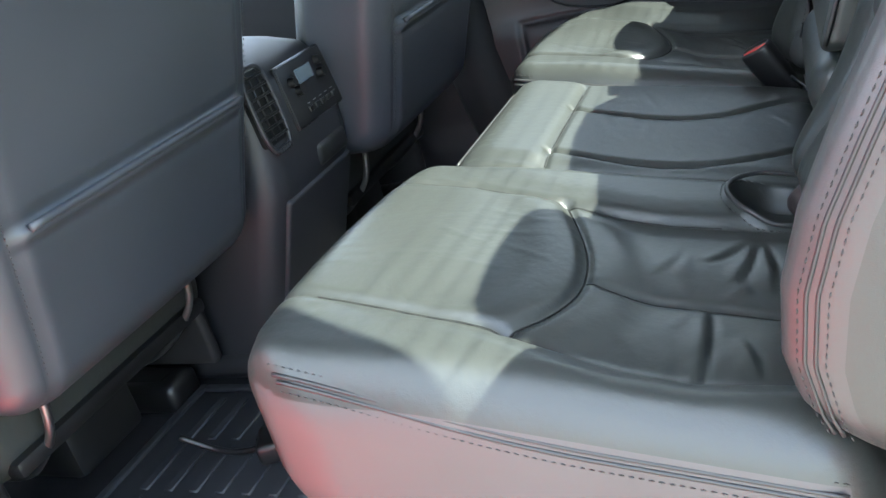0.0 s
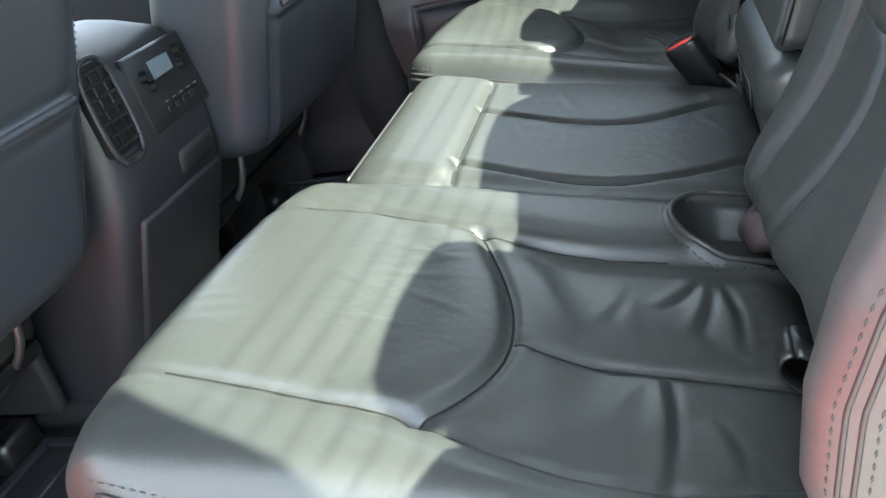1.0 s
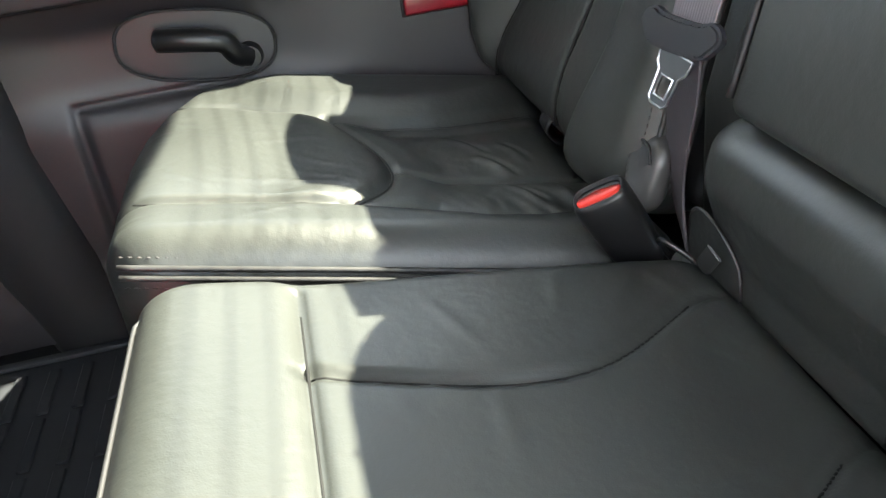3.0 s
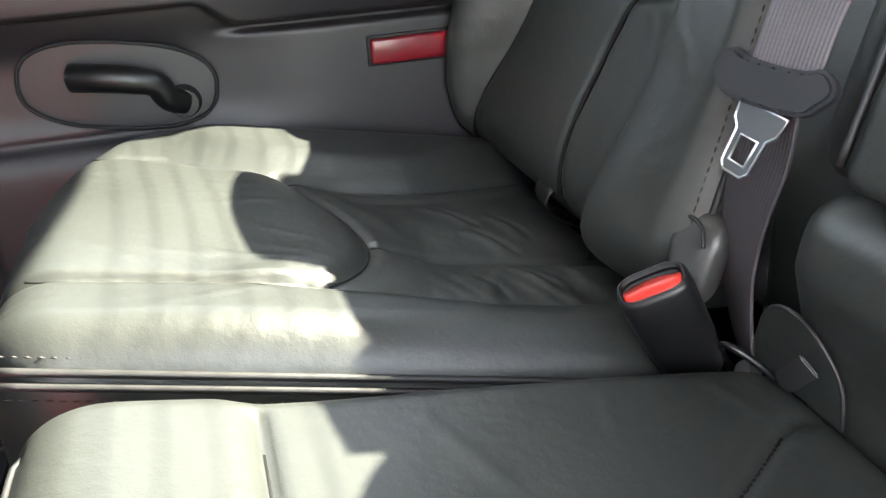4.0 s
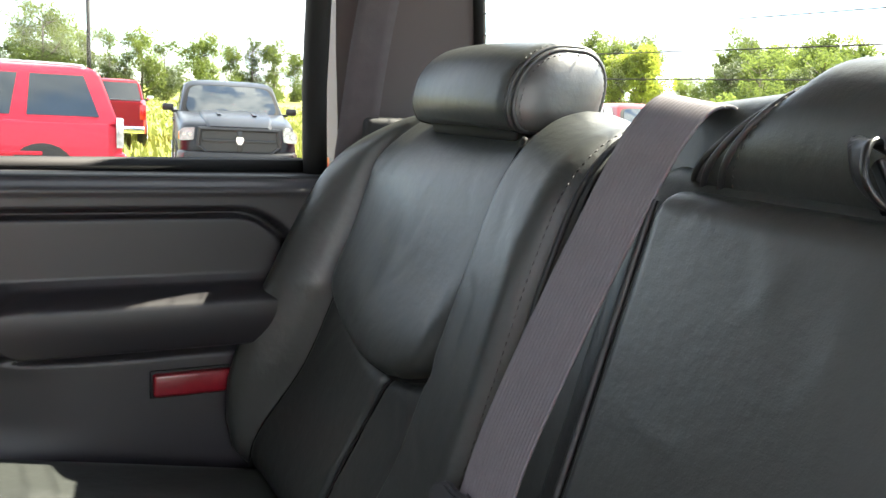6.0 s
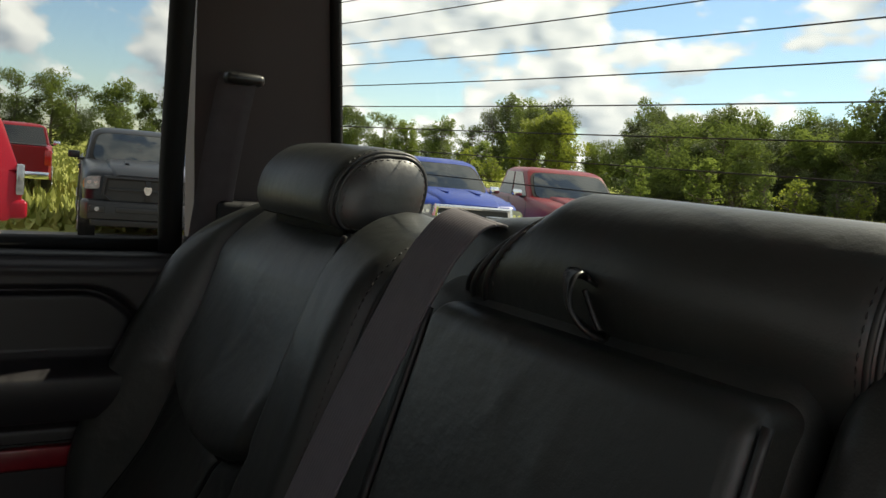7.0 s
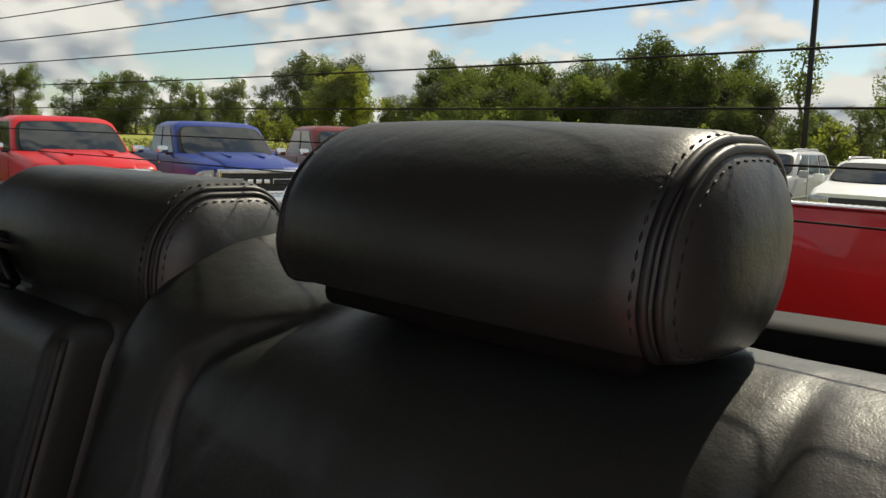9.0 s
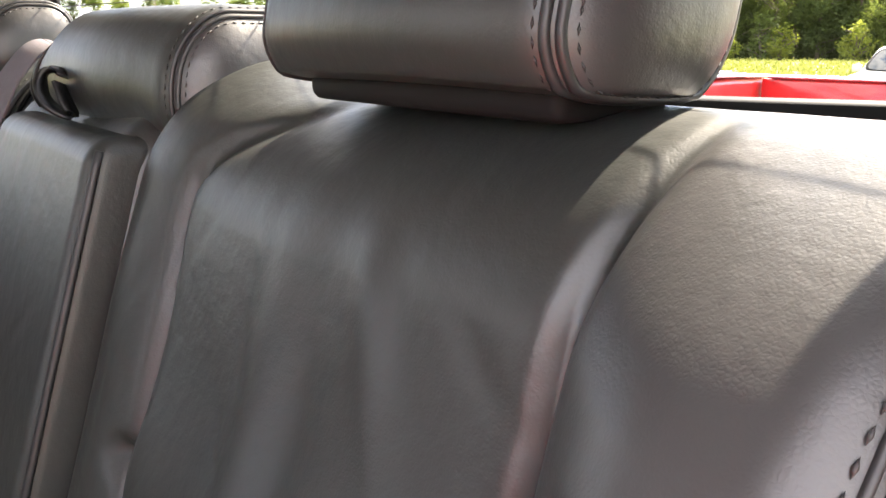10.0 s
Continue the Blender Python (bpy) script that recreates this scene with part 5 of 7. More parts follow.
# half-round pockets at the foot of the centre back
for yc_, w_, h_ in ((0.752, 0.044, 0.060), (0.505, 0.032, 0.045)):
    t = thing("buckle_pocket", (0.48, yc_, 0.29), "half-round black pocket with a spare metal tongue", "belt pocket", "belt pockets")
    ring = [(0.4815 - 0.030 * max(0.0, (0.272 + h_ * math.sin(q) - 0.30) / 0.11), yc_ - w_ * math.cos(q), 0.272 + h_ * math.sin(q)) for q in np.linspace(0, math.pi, 24)]
    tube("pocket_rim", ring, 0.0016, PIPING, t)
    k_ = len(ring)
    cv = [(x - 0.0006, y, z) for x, y, z in ring] + [(0.4805, y, 0.272) for x, y, z in ring]
    mesh_object("pocket_lining", cv, [(i, i + 1, k_ + i + 1, k_ + i) for i in range(k_ - 1)], LEATHER, t)
    plate("spare_tongue", [(-0.008, -0.022), (0.008, -0.022), (0.008, 0.012), (0.004, 0.018), (-0.004, 0.018), (-0.008, 0.012)], 0.002, basis((0.470, yc_ - 0.010, 0.292), (0.25, -0.6, -0.5), (0.10, 0.5, -0.8)), STEEL_DULL, t, "steel tongue")

# creased leather boot where the single seat's back meets its cushion
t = thing("hinge_boot", (0.47, 0.865, 0.30), "creased brown-black leather boot over the seat hinge", "hinge boot")
pad((0.838, 0.285, -0.03), (0.893, 0.356, 0.0), (0.022, 0.024, 0.014), 0.004, lambda a, b: 0.006 * np.exp(-((a - b * 0.6 - 0.668) / 0.006) ** 2) + 0.005 * np.exp(-((b - 0.315) / 0.02) ** 2), lambda a, b, c: (0.462 + 0.25 * (b - 0.32) - c, a, b), ("boot_body",), t, lambda a, b, n: np.zeros(len(a), int), {"boot_body": LEATHER_WORN_LIT})
tube("boot_piping", smooth_line([(0.458, 0.890, 0.312), (0.464, 0.887, 0.336), (0.4705, 0.872, 0.3505), (0.4705, 0.852, 0.3505), (0.467, 0.842, 0.338)], 6), 0.0016, PIPING, t)

t = thing("buckle_sleeve", (0.45, 0.382, 0.28), "creased brown fabric sleeve folded into the buckle pocket", "fabric sleeve")
pad((0.352, 0.255, -0.035), (0.408, 0.312, 0.0), (0.022, 0.022, 0.016), 0.004, lambda a, b: 0.006 * np.exp(-((a + b * 0.5 - 0.522) / 0.006) ** 2) + 0.005 * np.exp(-((b - 0.285) / 0.012) ** 2), lambda a, b, c: (0.448 + 0.45 * (b - 0.28) - c, a, b), ("sleeve_body",), t, lambda a, b, n: np.zeros(len(a), int), {"sleeve_body": PILLAR})

# shoulder belt on the far rear corner
t = thing("shoulder_belt", (0.61, 1.27, 0.85), "dark shoulder belt hanging from its guide on the rear corner", "seat belt")
ribbon("webbing", smooth_line([(0.600, 1.296, 0.888), (0.592, 1.312, 0.80), (0.584, 1.322, 0.70), (0.575, 1.330, 0.60)], 6), (0.9, -0.35, 0), 0.048, 0.0022, WEB_DARK, t)
boxpart("belt_guide", (0.582, 1.286, 0.878), (0.634, 1.314, 0.894), BLACK, t, r=0.009, seg=3, label="dark plastic belt guide")


# ---------------------------------------------------------------- front seats
def front_seat():
    t = thing("front_seat", (0, 0, 0), "dark grey front seat back with stitched map pocket", "car seat", "front seats")

    def place(a, b, c):
        return -0.312 + 0.34 * (b - 0.28) + c, a * (1 + 0.10 * sm(b, 0.28, 0.62)), b

    def shape(a, b):
        h = 0 * a
        h = h - 0.006 * np.exp(-((b - 0.500) / 0.005) ** 2) * (np.abs(a) < 0.2) + 0.006 * np.exp(-((b - 0.488) / 0.010) ** 2) * (np.abs(a) < 0.2)
        h = h - 0.004 * np.exp(-((b - 0.472) / 0.004) ** 2) * (np.abs(a) < 0.2)
        for aa in (-0.198, 0.198):
            h = h - 0.005 * np.exp(-((a - aa) / 0.005) ** 2)
        return h + 0.006 * np.cos(a * 5) + 0.004 * (b < 0.488) * (np.abs(a) < 0.195)

    def lab(a, b, n):
        out = np.zeros(len(a), int)
        ins = (np.abs(a) < 0.198) & (n[:, 2] > 0.3)
        out[ins & (b >= 0.494)] = 1
        out[ins & (b < 0.494)] = 2
        out[n[:, 2] < -0.2] = 3
        return out
    pad((-0.242, 0.274, -0.19), (0.242, 0.86, 0.0), (0.06, 0.05, 0.05), 0.006, shape, place, ("back_shell", "upper_back", "map_pocket", "front_face"), t, lab, {"back_shell": SEATBACK, "upper_back": SEATBACK, "map_pocket": SEATBACK, "front_face": LEATHER})
    for s in (-1, 1):
        stitches("stitching", [(-0.312 + 0.34 * (b - 0.28) + 0.003, s * 0.206 * (1 + 0.10 * float(sm(np.array(b), 0.28, 0.62))), b) for b in np.linspace(0.33, 0.82, 60)], t)
    tube("pocket_edge", [(-0.312 + 0.34 * 0.212 + 0.012, a, 0.492) for a in np.linspace(-0.196, 0.196, 20)], 0.005, SEATBACK, t, "rolled upper edge of the map pocket")
    boxpart("seat_cushion", (-0.90, -0.24, 0.16), (-0.44, 0.24, 0.31), LEATHER, t, r=0.05, seg=4)
    boxpart("headrest", (-0.20, -0.13, 0.87), (-0.09, 0.13, 1.02), LEATHER, t, r=0.045, seg=4)
    for s in (-1, 1):
        boxpart("seat_rail", (-0.98, s * 0.18 - 0.020, 0.02), (-0.55, s * 0.18 + 0.020, 0.06), BLACK, t, r=0.004)
        boxpart("rail_cover", (-0.64, s * 0.18 - 0.038, 0.0), (-0.52, s * 0.18 + 0.038, 0.058), BLACK, t, r=0.016, seg=3, label="black plastic rail end cover")
        boxpart("side_bracket", (-0.62, s * 0.215 - 0.012, 0.06), (-0.46, s * 0.215 + 0.012, 0.20), TRIM_DARK, t, r=0.010, seg=3, label="grey pressed seat bracket")
        tube("spring_rod", smooth_line([(-0.60, s * 0.12, 0.10), (-0.50, s * 0.14, 0.13), (-0.42, s * 0.15, 0.20), (-0.40, s * 0.15, 0.26)], 5), 0.006, STEEL_DULL, t, "steel spring rod")
    boxpart("frame_tube", (-0.46, -0.20, 0.17), (-0.43, 0.20, 0.195), BLACK, t, r=0.008)
    boxpart("motor", (-0.62, -0.08, 0.06), (-0.50, 0.06, 0.14), BLACK, t, r=0.012)
    return t


fs = front_seat()
fs.location = (0, 0.210, 0)
copy_thing(fs, pose(0.100, 0.968, 0))

# ---------------------------------------------------------------- console
con = thing("centre_console", (-0.35, 0.595, 0), "dark grey centre console with vent, radio panel and flap", "console")


def con_x(z):
    """The rear face of the console: it recedes below the flap's top and leans forward above."""
    return -0.262 - 0.16 * max(0.0, z - 0.40) ** 1.15 - 0.40 * max(0.0, 0.33 - z)


lv = [0.0, 0.10, 0.20, 0.30, 0.32, 0.36, 0.40, 0.44, 0.48, 0.505, 0.522, 0.530]
cy0, cy1 = 0.462, 0.735
rowsv = []
for z in lv:
    top = max(0.0, z - 0.48) / 0.05
    xb = con_x(z) - 0.10 * top ** 2.5
    ins = 0.022 * top ** 2
    y0_, y1_ = cy0 + ins + 0.012 * max(0, (z - 0.35)), cy1 - ins - 0.02 * max(0, (z - 0.35))
    rr = 0.042
    row = [(-0.80, y0_, z), (xb - rr, y0_, z), (xb - rr * 0.45, y0_ + rr * 0.1, z), (xb - rr * 0.1, y0_ + rr * 0.45, z), (xb, y0_ + rr, z), (xb, (y0_ + y1_) / 2, z), (xb, y1_ - rr, z), (xb - rr * 0.1, y1_ - rr * 0.45, z), (xb - rr * 0.45, y1_ - rr * 0.1, z), (xb - rr, y1_, z), (-0.80, y1_, z)]
    rowsv.append(row)
k = len(rowsv[0])
cvv = [v for row in rowsv for v in row]
cf = [(i * k + j, i * k + (j + 1) % k, (i + 1) * k + (j + 1) % k, (i + 1) * k + j) for i in range(len(lv) - 1) for j in range(k)]
cf.append(tuple((len(lv) - 1) * k + j for j in range(k)))
mesh_object("console_body", cvv, cf, CONSOLE, con, "moulded grey console shell")


def on_console(y, z, out=0.0):
    return Vector((con_x(z) + out, y, z))


cm = basis(on_console(0.645, 0.442, 0.0015), (0, 1, 0), on_console(0.645, 0.50) - on_console(0.645, 0.40))
# radio panel
bm = bmesh.new()
bevel_box(bm, (-0.082, -0.052, -0.006), (0.076, 0.052, 0.002), 0.004, 2, cm)
part("control_panel", bm, BLACK, con, "dark rear control panel")
bm = bmesh.new()
bevel_box(bm, (-0.080, -0.050, 0.0), (0.074, 0.050, 0.0035), 0.005, 2, cm)
part("panel_face", bm, PANEL_FACE, con)
bm = bmesh.new()
bevel_box(bm, (-0.034, 0.010, 0.003), (0.018, 0.034, 0.005), 0.001, 1, cm)
part("display", bm, SCREEN, con, "small grey display")
for u, v in ((-0.055, 0.020), (0.040, 0.030), (-0.044, 0.004), (0.036, 0.010)):
    bm = bmesh.new()
    bmesh.ops.create_cone(bm, cap_ends=True, segments=16, radius1=0.0085, radius2=0.007, depth=0.012, matrix=cm @ Matrix.Translation((u, v, 0.008)))
    part("knob", bm, BLACK, con, "round black knob")
for q in range(5):
    u = -0.036 + 0.020 * q
    bm = bmesh.new()
    bevel_box(bm, (u, -0.036, 0.003), (u + 0.015, -0.027, 0.007), 0.003, 2, cm)
    part("button", bm, BLACK, con)
    bm = bmesh.new()
    bevel_box(bm, (u + 0.003, -0.0225, 0.0034), (u + 0.011, -0.0212, 0.0039), 0, 1, cm)
    part("print_mark", bm, MARK, con)
# air vent
vm = basis(on_console(0.505, 0.452, 0.002), (0, 1, 0), on_console(0.505, 0.50) - on_console(0.505, 0.40))
bm = bmesh.new()
bevel_box(bm, (-0.030, -0.058, -0.020), (0.030, 0.058, 0.0005), 0.008, 2, vm)
part("vent_housing", bm, SEAL, con, "black vent opening")
for q in range(7):
    v = -0.048 + 0.0155 * q
    bm = bmesh.new()
    bevel_box(bm, (-0.027, v, 0.0), (0.027, v + 0.004, 0.004), 0.001, 1, vm)
    part("vent_slat", bm, BLACK, con)
for u in (-0.012, 0.010):
    bm = bmesh.new()
    bevel_box(bm, (u, -0.05, -0.002), (u + 0.003, 0.05, 0.003), 0.0005, 1, vm)
    part("vent_fin", bm, BLACK, con)
rim = [vm @ Vector((x, z, 0.001)) for x, z in oval_points(0, -0.004, 0.033, 0.066, 0, 36, 3.2)]
tube("vent_rim", rim, 0.004, CONSOLE, con, closed=True)
bm = bmesh.new()
bevel_box(bm, (-0.024, -0.072, 0.0), (0.024, -0.062, 0.004), 0.004, 3, vm)
part("vent_wheel", bm, BLACK, con, "ribbed vent wheel")
for q in range(6):
    bm = bmesh.new()
    bevel_box(bm, (-0.020 + 0.0072 * q, -0.0715, 0.003), (-0.0165 + 0.0072 * q, -0.0625, 0.0052), 0.0008, 1, vm)
    part("wheel_rib", bm, TRIM_DARK, con)
# storage flap with its scooped top
fm = basis(on_console(0.603, 0.165), (0, 1, 0), on_console(0.603, 0.30) - on_console(0.603, 0.05))
boxpart("storage_flap", (-0.113, -0.150, -0.012), (0.113, 0.150, 0.006), CONSOLE, con, r=0.006, seg=3, label="flat grey storage flap", m=fm)
# solid near-black block: its colour gives the shade inside the finger recess
bm = bmesh.new()
bevel_box(bm, (-0.30, 0.60, 0.315), (-0.2585, 0.706, 0.356), 0.012, 3)
part("scoop_shade", bm, GRILLE, con, "near-black block for the shaded finger recess above the flap")

# things on the floor under the near front seat
t = thing("floor_connector", (-0.20, 0.24, 0.018), "black plastic connector box on the floor mat", "connector")
bm = bmesh.new()
bevel_box(bm, (-0.055, -0.03, 0.0), (0.045, 0.03, 0.035), 0.009, 3, pose(-0.235, 0.265, 0.0155, 0, 0, 24))
part("connector_body", bm, BLACK, t)
bm = bmesh.new()
bevel_box(bm, (0.03, -0.012, 0.036), (0.04, 0.012, 0.043), 0.002, 2, pose(-0.235, 0.265, 0.0155, 0, 0, 24))
part("connector_clip", bm, RED_BUTTON, t, "small red clip")
tube("connector_cable", smooth_line([(-0.275, 0.25, 0.032), (-0.32, 0.245, 0.022), (-0.37, 0.25, 0.02), (-0.42, 0.24, 0.05)], 6), 0.005, BLACK, t)


# ---------------------------------------------------------------- pickup bed behind the cab
GROUND = -0.98
bed = thing("pickup_bed", (1.8, YM, -0.1), "red pickup bed with tread plate caps on its sides", "pickup bed")
BY0, BY1, BX1, CAP = -0.03, 1.35, 2.73, 0.672
boxpart("bed_side", (0.95, BY1, -0.3), (BX1 + 0.06, BY1 + 0.16, CAP - 0.004), RED_PAINT, bed, r=0.02, seg=3, label="red bed side")
boxpart("bed_side", (0.95, BY0 - 0.16, -0.3), (BX1 + 0.06, BY0, CAP - 0.004), RED_PAINT, bed, r=0.02, seg=3, label="red bed side")
boxpart("tailgate", (BX1, BY0 + 0.004, 0.10), (BX1 + 0.055, BY1 - 0.004, CAP - 0.006), RED_PAINT, bed, r=0.01, seg=2, label="closed red tailgate")
boxpart("bed_front", (0.90, BY0 + 0.004, 0.08), (0.945, BY1 - 0.004, 0.60), RED_PAINT, bed, r=0.01, label="red front wall of the bed")
boxpart("bed_floor", (0.93, BY0, 0.05), (BX1, BY1, 0.10), BLACK, bed, r=0.005, label="black lined bed floor")
for y in (BY1 - 0.006, BY0 - 0.10):
    boxpart("tread_cap", (0.97, y, CAP - 0.004), (BX1 + 0.05, y + 0.106, CAP + 0.004), PLATE, bed, r=0.002, label="bright tread plate cap")
boxpart("tread_cap", (BX1 - 0.012, BY0 + 0.03, CAP - 0.006), (BX1 + 0.06, BY1 - 0.03, CAP + 0.003), PLATE, bed, r=0.002, label="bright tread plate cap")
tv, tf = [], []


def lozenge(cx, cy, z, ang, l, w, h):
    c, s = math.cos(ang), math.sin(ang)
    i = len(tv)
    for u, v, q in ((-l, 0, 0), (0, -w, 0), (l, 0, 0), (0, w, 0), (0, 0, h)):
        tv.append((cx + u * c - v * s, cy + u * s + v * c, z + q))
    for a, b in ((0, 1), (1, 2), (2, 3), (3, 0)):
        tf.append((i + a, i + b, i + 4))


for i in range(88):
    for j in range(6):
        lozenge(0.985 + i * 0.02, BY1 + 0.002 + j * 0.018, CAP + 0.004, 0.785 if (i + j) % 2 else -0.785, 0.011, 0.003, 0.0022)
        if i < 64:
            lozenge(BX1 + 0.0 + (j % 3) * 0.024 + 0.002, 0.02 + i * 0.02, CAP + 0.003, 0.785 if (i + j) % 2 else -0.785, 0.011, 0.003, 0.0022)
lz = mesh_object("tread_pattern", tv, tf, PLATE, bed, "raised tread lozenges", smooth=False)
lz["kind"] = "stuff"
for q in range(3):
    boxpart("side_rib", (1.30 + 0.45 * q, BY1 - 0.010, 0.12), (1.34 + 0.45 * q, BY1 + 0.004, 0.60), RED_PAINT, bed, r=0.006)
bm = bmesh.new()
bmesh.ops.create_cone(bm, cap_ends=True, segments=14, radius1=0.013, radius2=0.013, depth=0.01, matrix=pose(BX1 - 0.003, 0.35, 0.56, 0, 90, 0))
part("plug", bm, BLACK, bed)
bm = bmesh.new()
bmesh.ops.create_cone(bm, cap_ends=True, segments=14, radius1=0.013, radius2=0.013, depth=0.01, matrix=pose(BX1 - 0.003, 0.27, 0.49, 0, 90, 0))
part("plug", bm, BLACK, bed)
rail = thing("bed_rail", (2.0, BY1 + 0.03, CAP), "polished chrome tube rail on the bed side", "bed rail")
ry = BY1 + 0.035
tube("rail_tube", smooth_line([(1.40, ry, CAP + 0.006), (1.43, ry, CAP + 0.040), (1.49, ry, CAP + 0.062), (1.58, ry, CAP + 0.067), (2.40, ry, CAP + 0.067), (2.48, ry, CAP + 0.062), (2.53, ry, CAP + 0.040), (2.55, ry, CAP + 0.006)], 6), 0.017, CHROME, rail, "chrome tube", n=16)
for x in (1.40, 2.55):
    boxpart("rail_foot", (x - 0.05, ry - 0.03, CAP + 0.004), (x + 0.05, ry + 0.03, CAP + 0.016), CHROME, rail, r=0.005, label="chrome foot plate")
for y in (BY0 - 0.16, BY1 + 0.02):
    for x in (2.05,):
        bm = bmesh.new()
        bmesh.ops.create_cone(bm, cap_ends=True, segments=32, radius1=0.40, radius2=0.40, depth=0.26, matrix=pose(x, y + 0.07, GROUND + 0.40, 90, 0, 0))
        part("wheel", bm, TYRE, bed, "black tyre standing on the gravel")
under = boxpart("wall_chassis", (-1.6, 0.1, -0.55), (2.7, 1.25, -0.06), BLACK, r=0.03)
tagged(under, "dark chassis below the cab and bed", "chassis", kind="structure")

# ---------------------------------------------------------------- ground
bm = bmesh.new()
bmesh.ops.create_grid(bm, x_segments=60, y_segments=60, size=1500, matrix=Matrix.Translation((0, 0, GROUND)))
for v in bm.verts:
    d = math.hypot(v.co.x, v.co.y)
    v.co.z += 0.0 if d < 80 else min(3.0, (d - 80) * 0.004)
ground = part("ground", bm, GRASS)
tagged(ground, "grassy field with weeds to the tree line", "ground", kind="structure")
rnd = random.Random(4)
gv2, gf2 = [], []
for q in range(46000):
    az = radians(rnd.uniform(0, 84))
    d = rnd.uniform(9, 30) if q % 3 == 0 else 28 + 90 * rnd.random() ** 1.3
    x, y = math.sin(az) * d, math.cos(az) * d
    if x < 11.2 and y < 16.6:
        continue
    h = rnd.uniform(0.10, 0.34) * (1.5 if rnd.random() < 0.08 else 1) * (0.5 if d < 18 else 1)
    w = rnd.uniform(0.03, 0.08) * (1 + d / 30)
    a = rnd.uniform(0, math.pi)
    i = len(gv2)
    lx, ly = rnd.uniform(-0.12, 0.12), rnd.uniform(-0.12, 0.12)
    gv2 += [(x - w * math.cos(a), y - w * math.sin(a), GROUND - 0.01), (x + w * math.cos(a), y + w * math.sin(a), GROUND - 0.01), (x + lx, y + ly, GROUND + h)]
    gf2.append((i, i + 1, i + 2))
tufts = mesh_object("grass_tufts", gv2, gf2, GRASS_BLADE, None, "", smooth=False)
tagged(tufts, "tall grass and weeds of the field", "grass", kind="stuff")


lot = boxpart("pavement", (-40, -40, GROUND - 0.2), (11, 16.4, GROUND + 0.012), GRAVEL, r=0.004)
tagged(lot, "grey gravel lot under the parked pickups", "pavement", kind="structure")


# ---------------------------------------------------------------- vehicles
def loft(name, rings, mat_, parent, label="", cap=True):
    k = len(rings[0])
    verts = [p for ring in rings for p in ring]
    faces = [(i * k + j, i * k + (j + 1) % k, (i + 1) * k + (j + 1) % k, (i + 1) * k + j) for i in range(len(rings) - 1) for j in range(k)]
    if cap:
        faces += [tuple(range(k))[::-1], tuple((len(rings) - 1) * k + j for j in range(k))]
    bm2 = bmesh.new()
    vs = [bm2.verts.new(p) for p in verts]
    for f2 in faces:
        bm2.faces.new([vs[i] for i in f2])
    return part(name, bm2, mat_, parent, label)


def section(x, w, z0, z1, r=0.10, shrink=0.0):
    """A rounded upright section of a body at x: half width w, from z0 to z1."""
    return [(x, -w + shrink, z0), (x, w - shrink, z0), (x, w, z0 + r), (x, w, z1 - r), (x, w - r * 0.35, z1 - r * 0.3), (x, w - r, z1), (x, -w + r, z1), (x, -w + r * 0.35, z1 - r * 0.3), (x, -w, z1 - r), (x, -w, z0 + r)]


def wheel(parent, x, y, r=0.40, out=1):
    bm2 = bmesh.new()
    bmesh.ops.create_cone(bm2, cap_ends=True, segments=28, radius1=r, radius2=r, depth=0.26, matrix=pose(x, y, r, 90, 0, 0))
    bmesh.ops.bevel(bm2, geom=[e for e in bm2.edges if len(e.link_faces) == 2 and any(len(f2.verts) > 5 for f2 in e.link_faces)], offset=0.04, segments=2, affect="EDGES")
    ty = part("wheel", bm2, TYRE, parent, "black tyre")
    bm2 = bmesh.new()
    bmesh.ops.create_cone(bm2, cap_ends=True, segments=24, radius1=r * 0.62, radius2=r * 0.60, depth=0.03, matrix=pose(x, y + out * 0.125, r, 90, 0, 0))
    part("rim", bm2, GRILLE, ty, "dark rim barrel")
    for q in range(6):
        m = pose(x, y + out * 0.142, r, 0, q * 60, 0)
        bm2 = bmesh.new()
        bevel_box(bm2, (-0.035, -0.01, 0.02), (0.035, 0.01, r * 0.60), 0.006, 1, m)
        part("spoke", bm2, ALLOY, ty, "alloy spoke")


def panel(name, corners, mat_, parent, label="", thick=0.012):
    """A flat panel over four corners, with a little thickness outwards."""
    c = [Vector(p) for p in corners]
    n = (c[1] - c[0]).cross(c[3] - c[0]).normalized() * thick
    bm2 = bmesh.new()
    a = [bm2.verts.new(p - n * 0.5) for p in c]
    b = [bm2.verts.new(p + n) for p in c]
    bm2.faces.new(a)
    bm2.faces.new(b)
    for i in range(4):
        bm2.faces.new((a[i], a[(i + 1) % 4], b[(i + 1) % 4], b[i]))
    return part(name, bm2, mat_, parent, label)


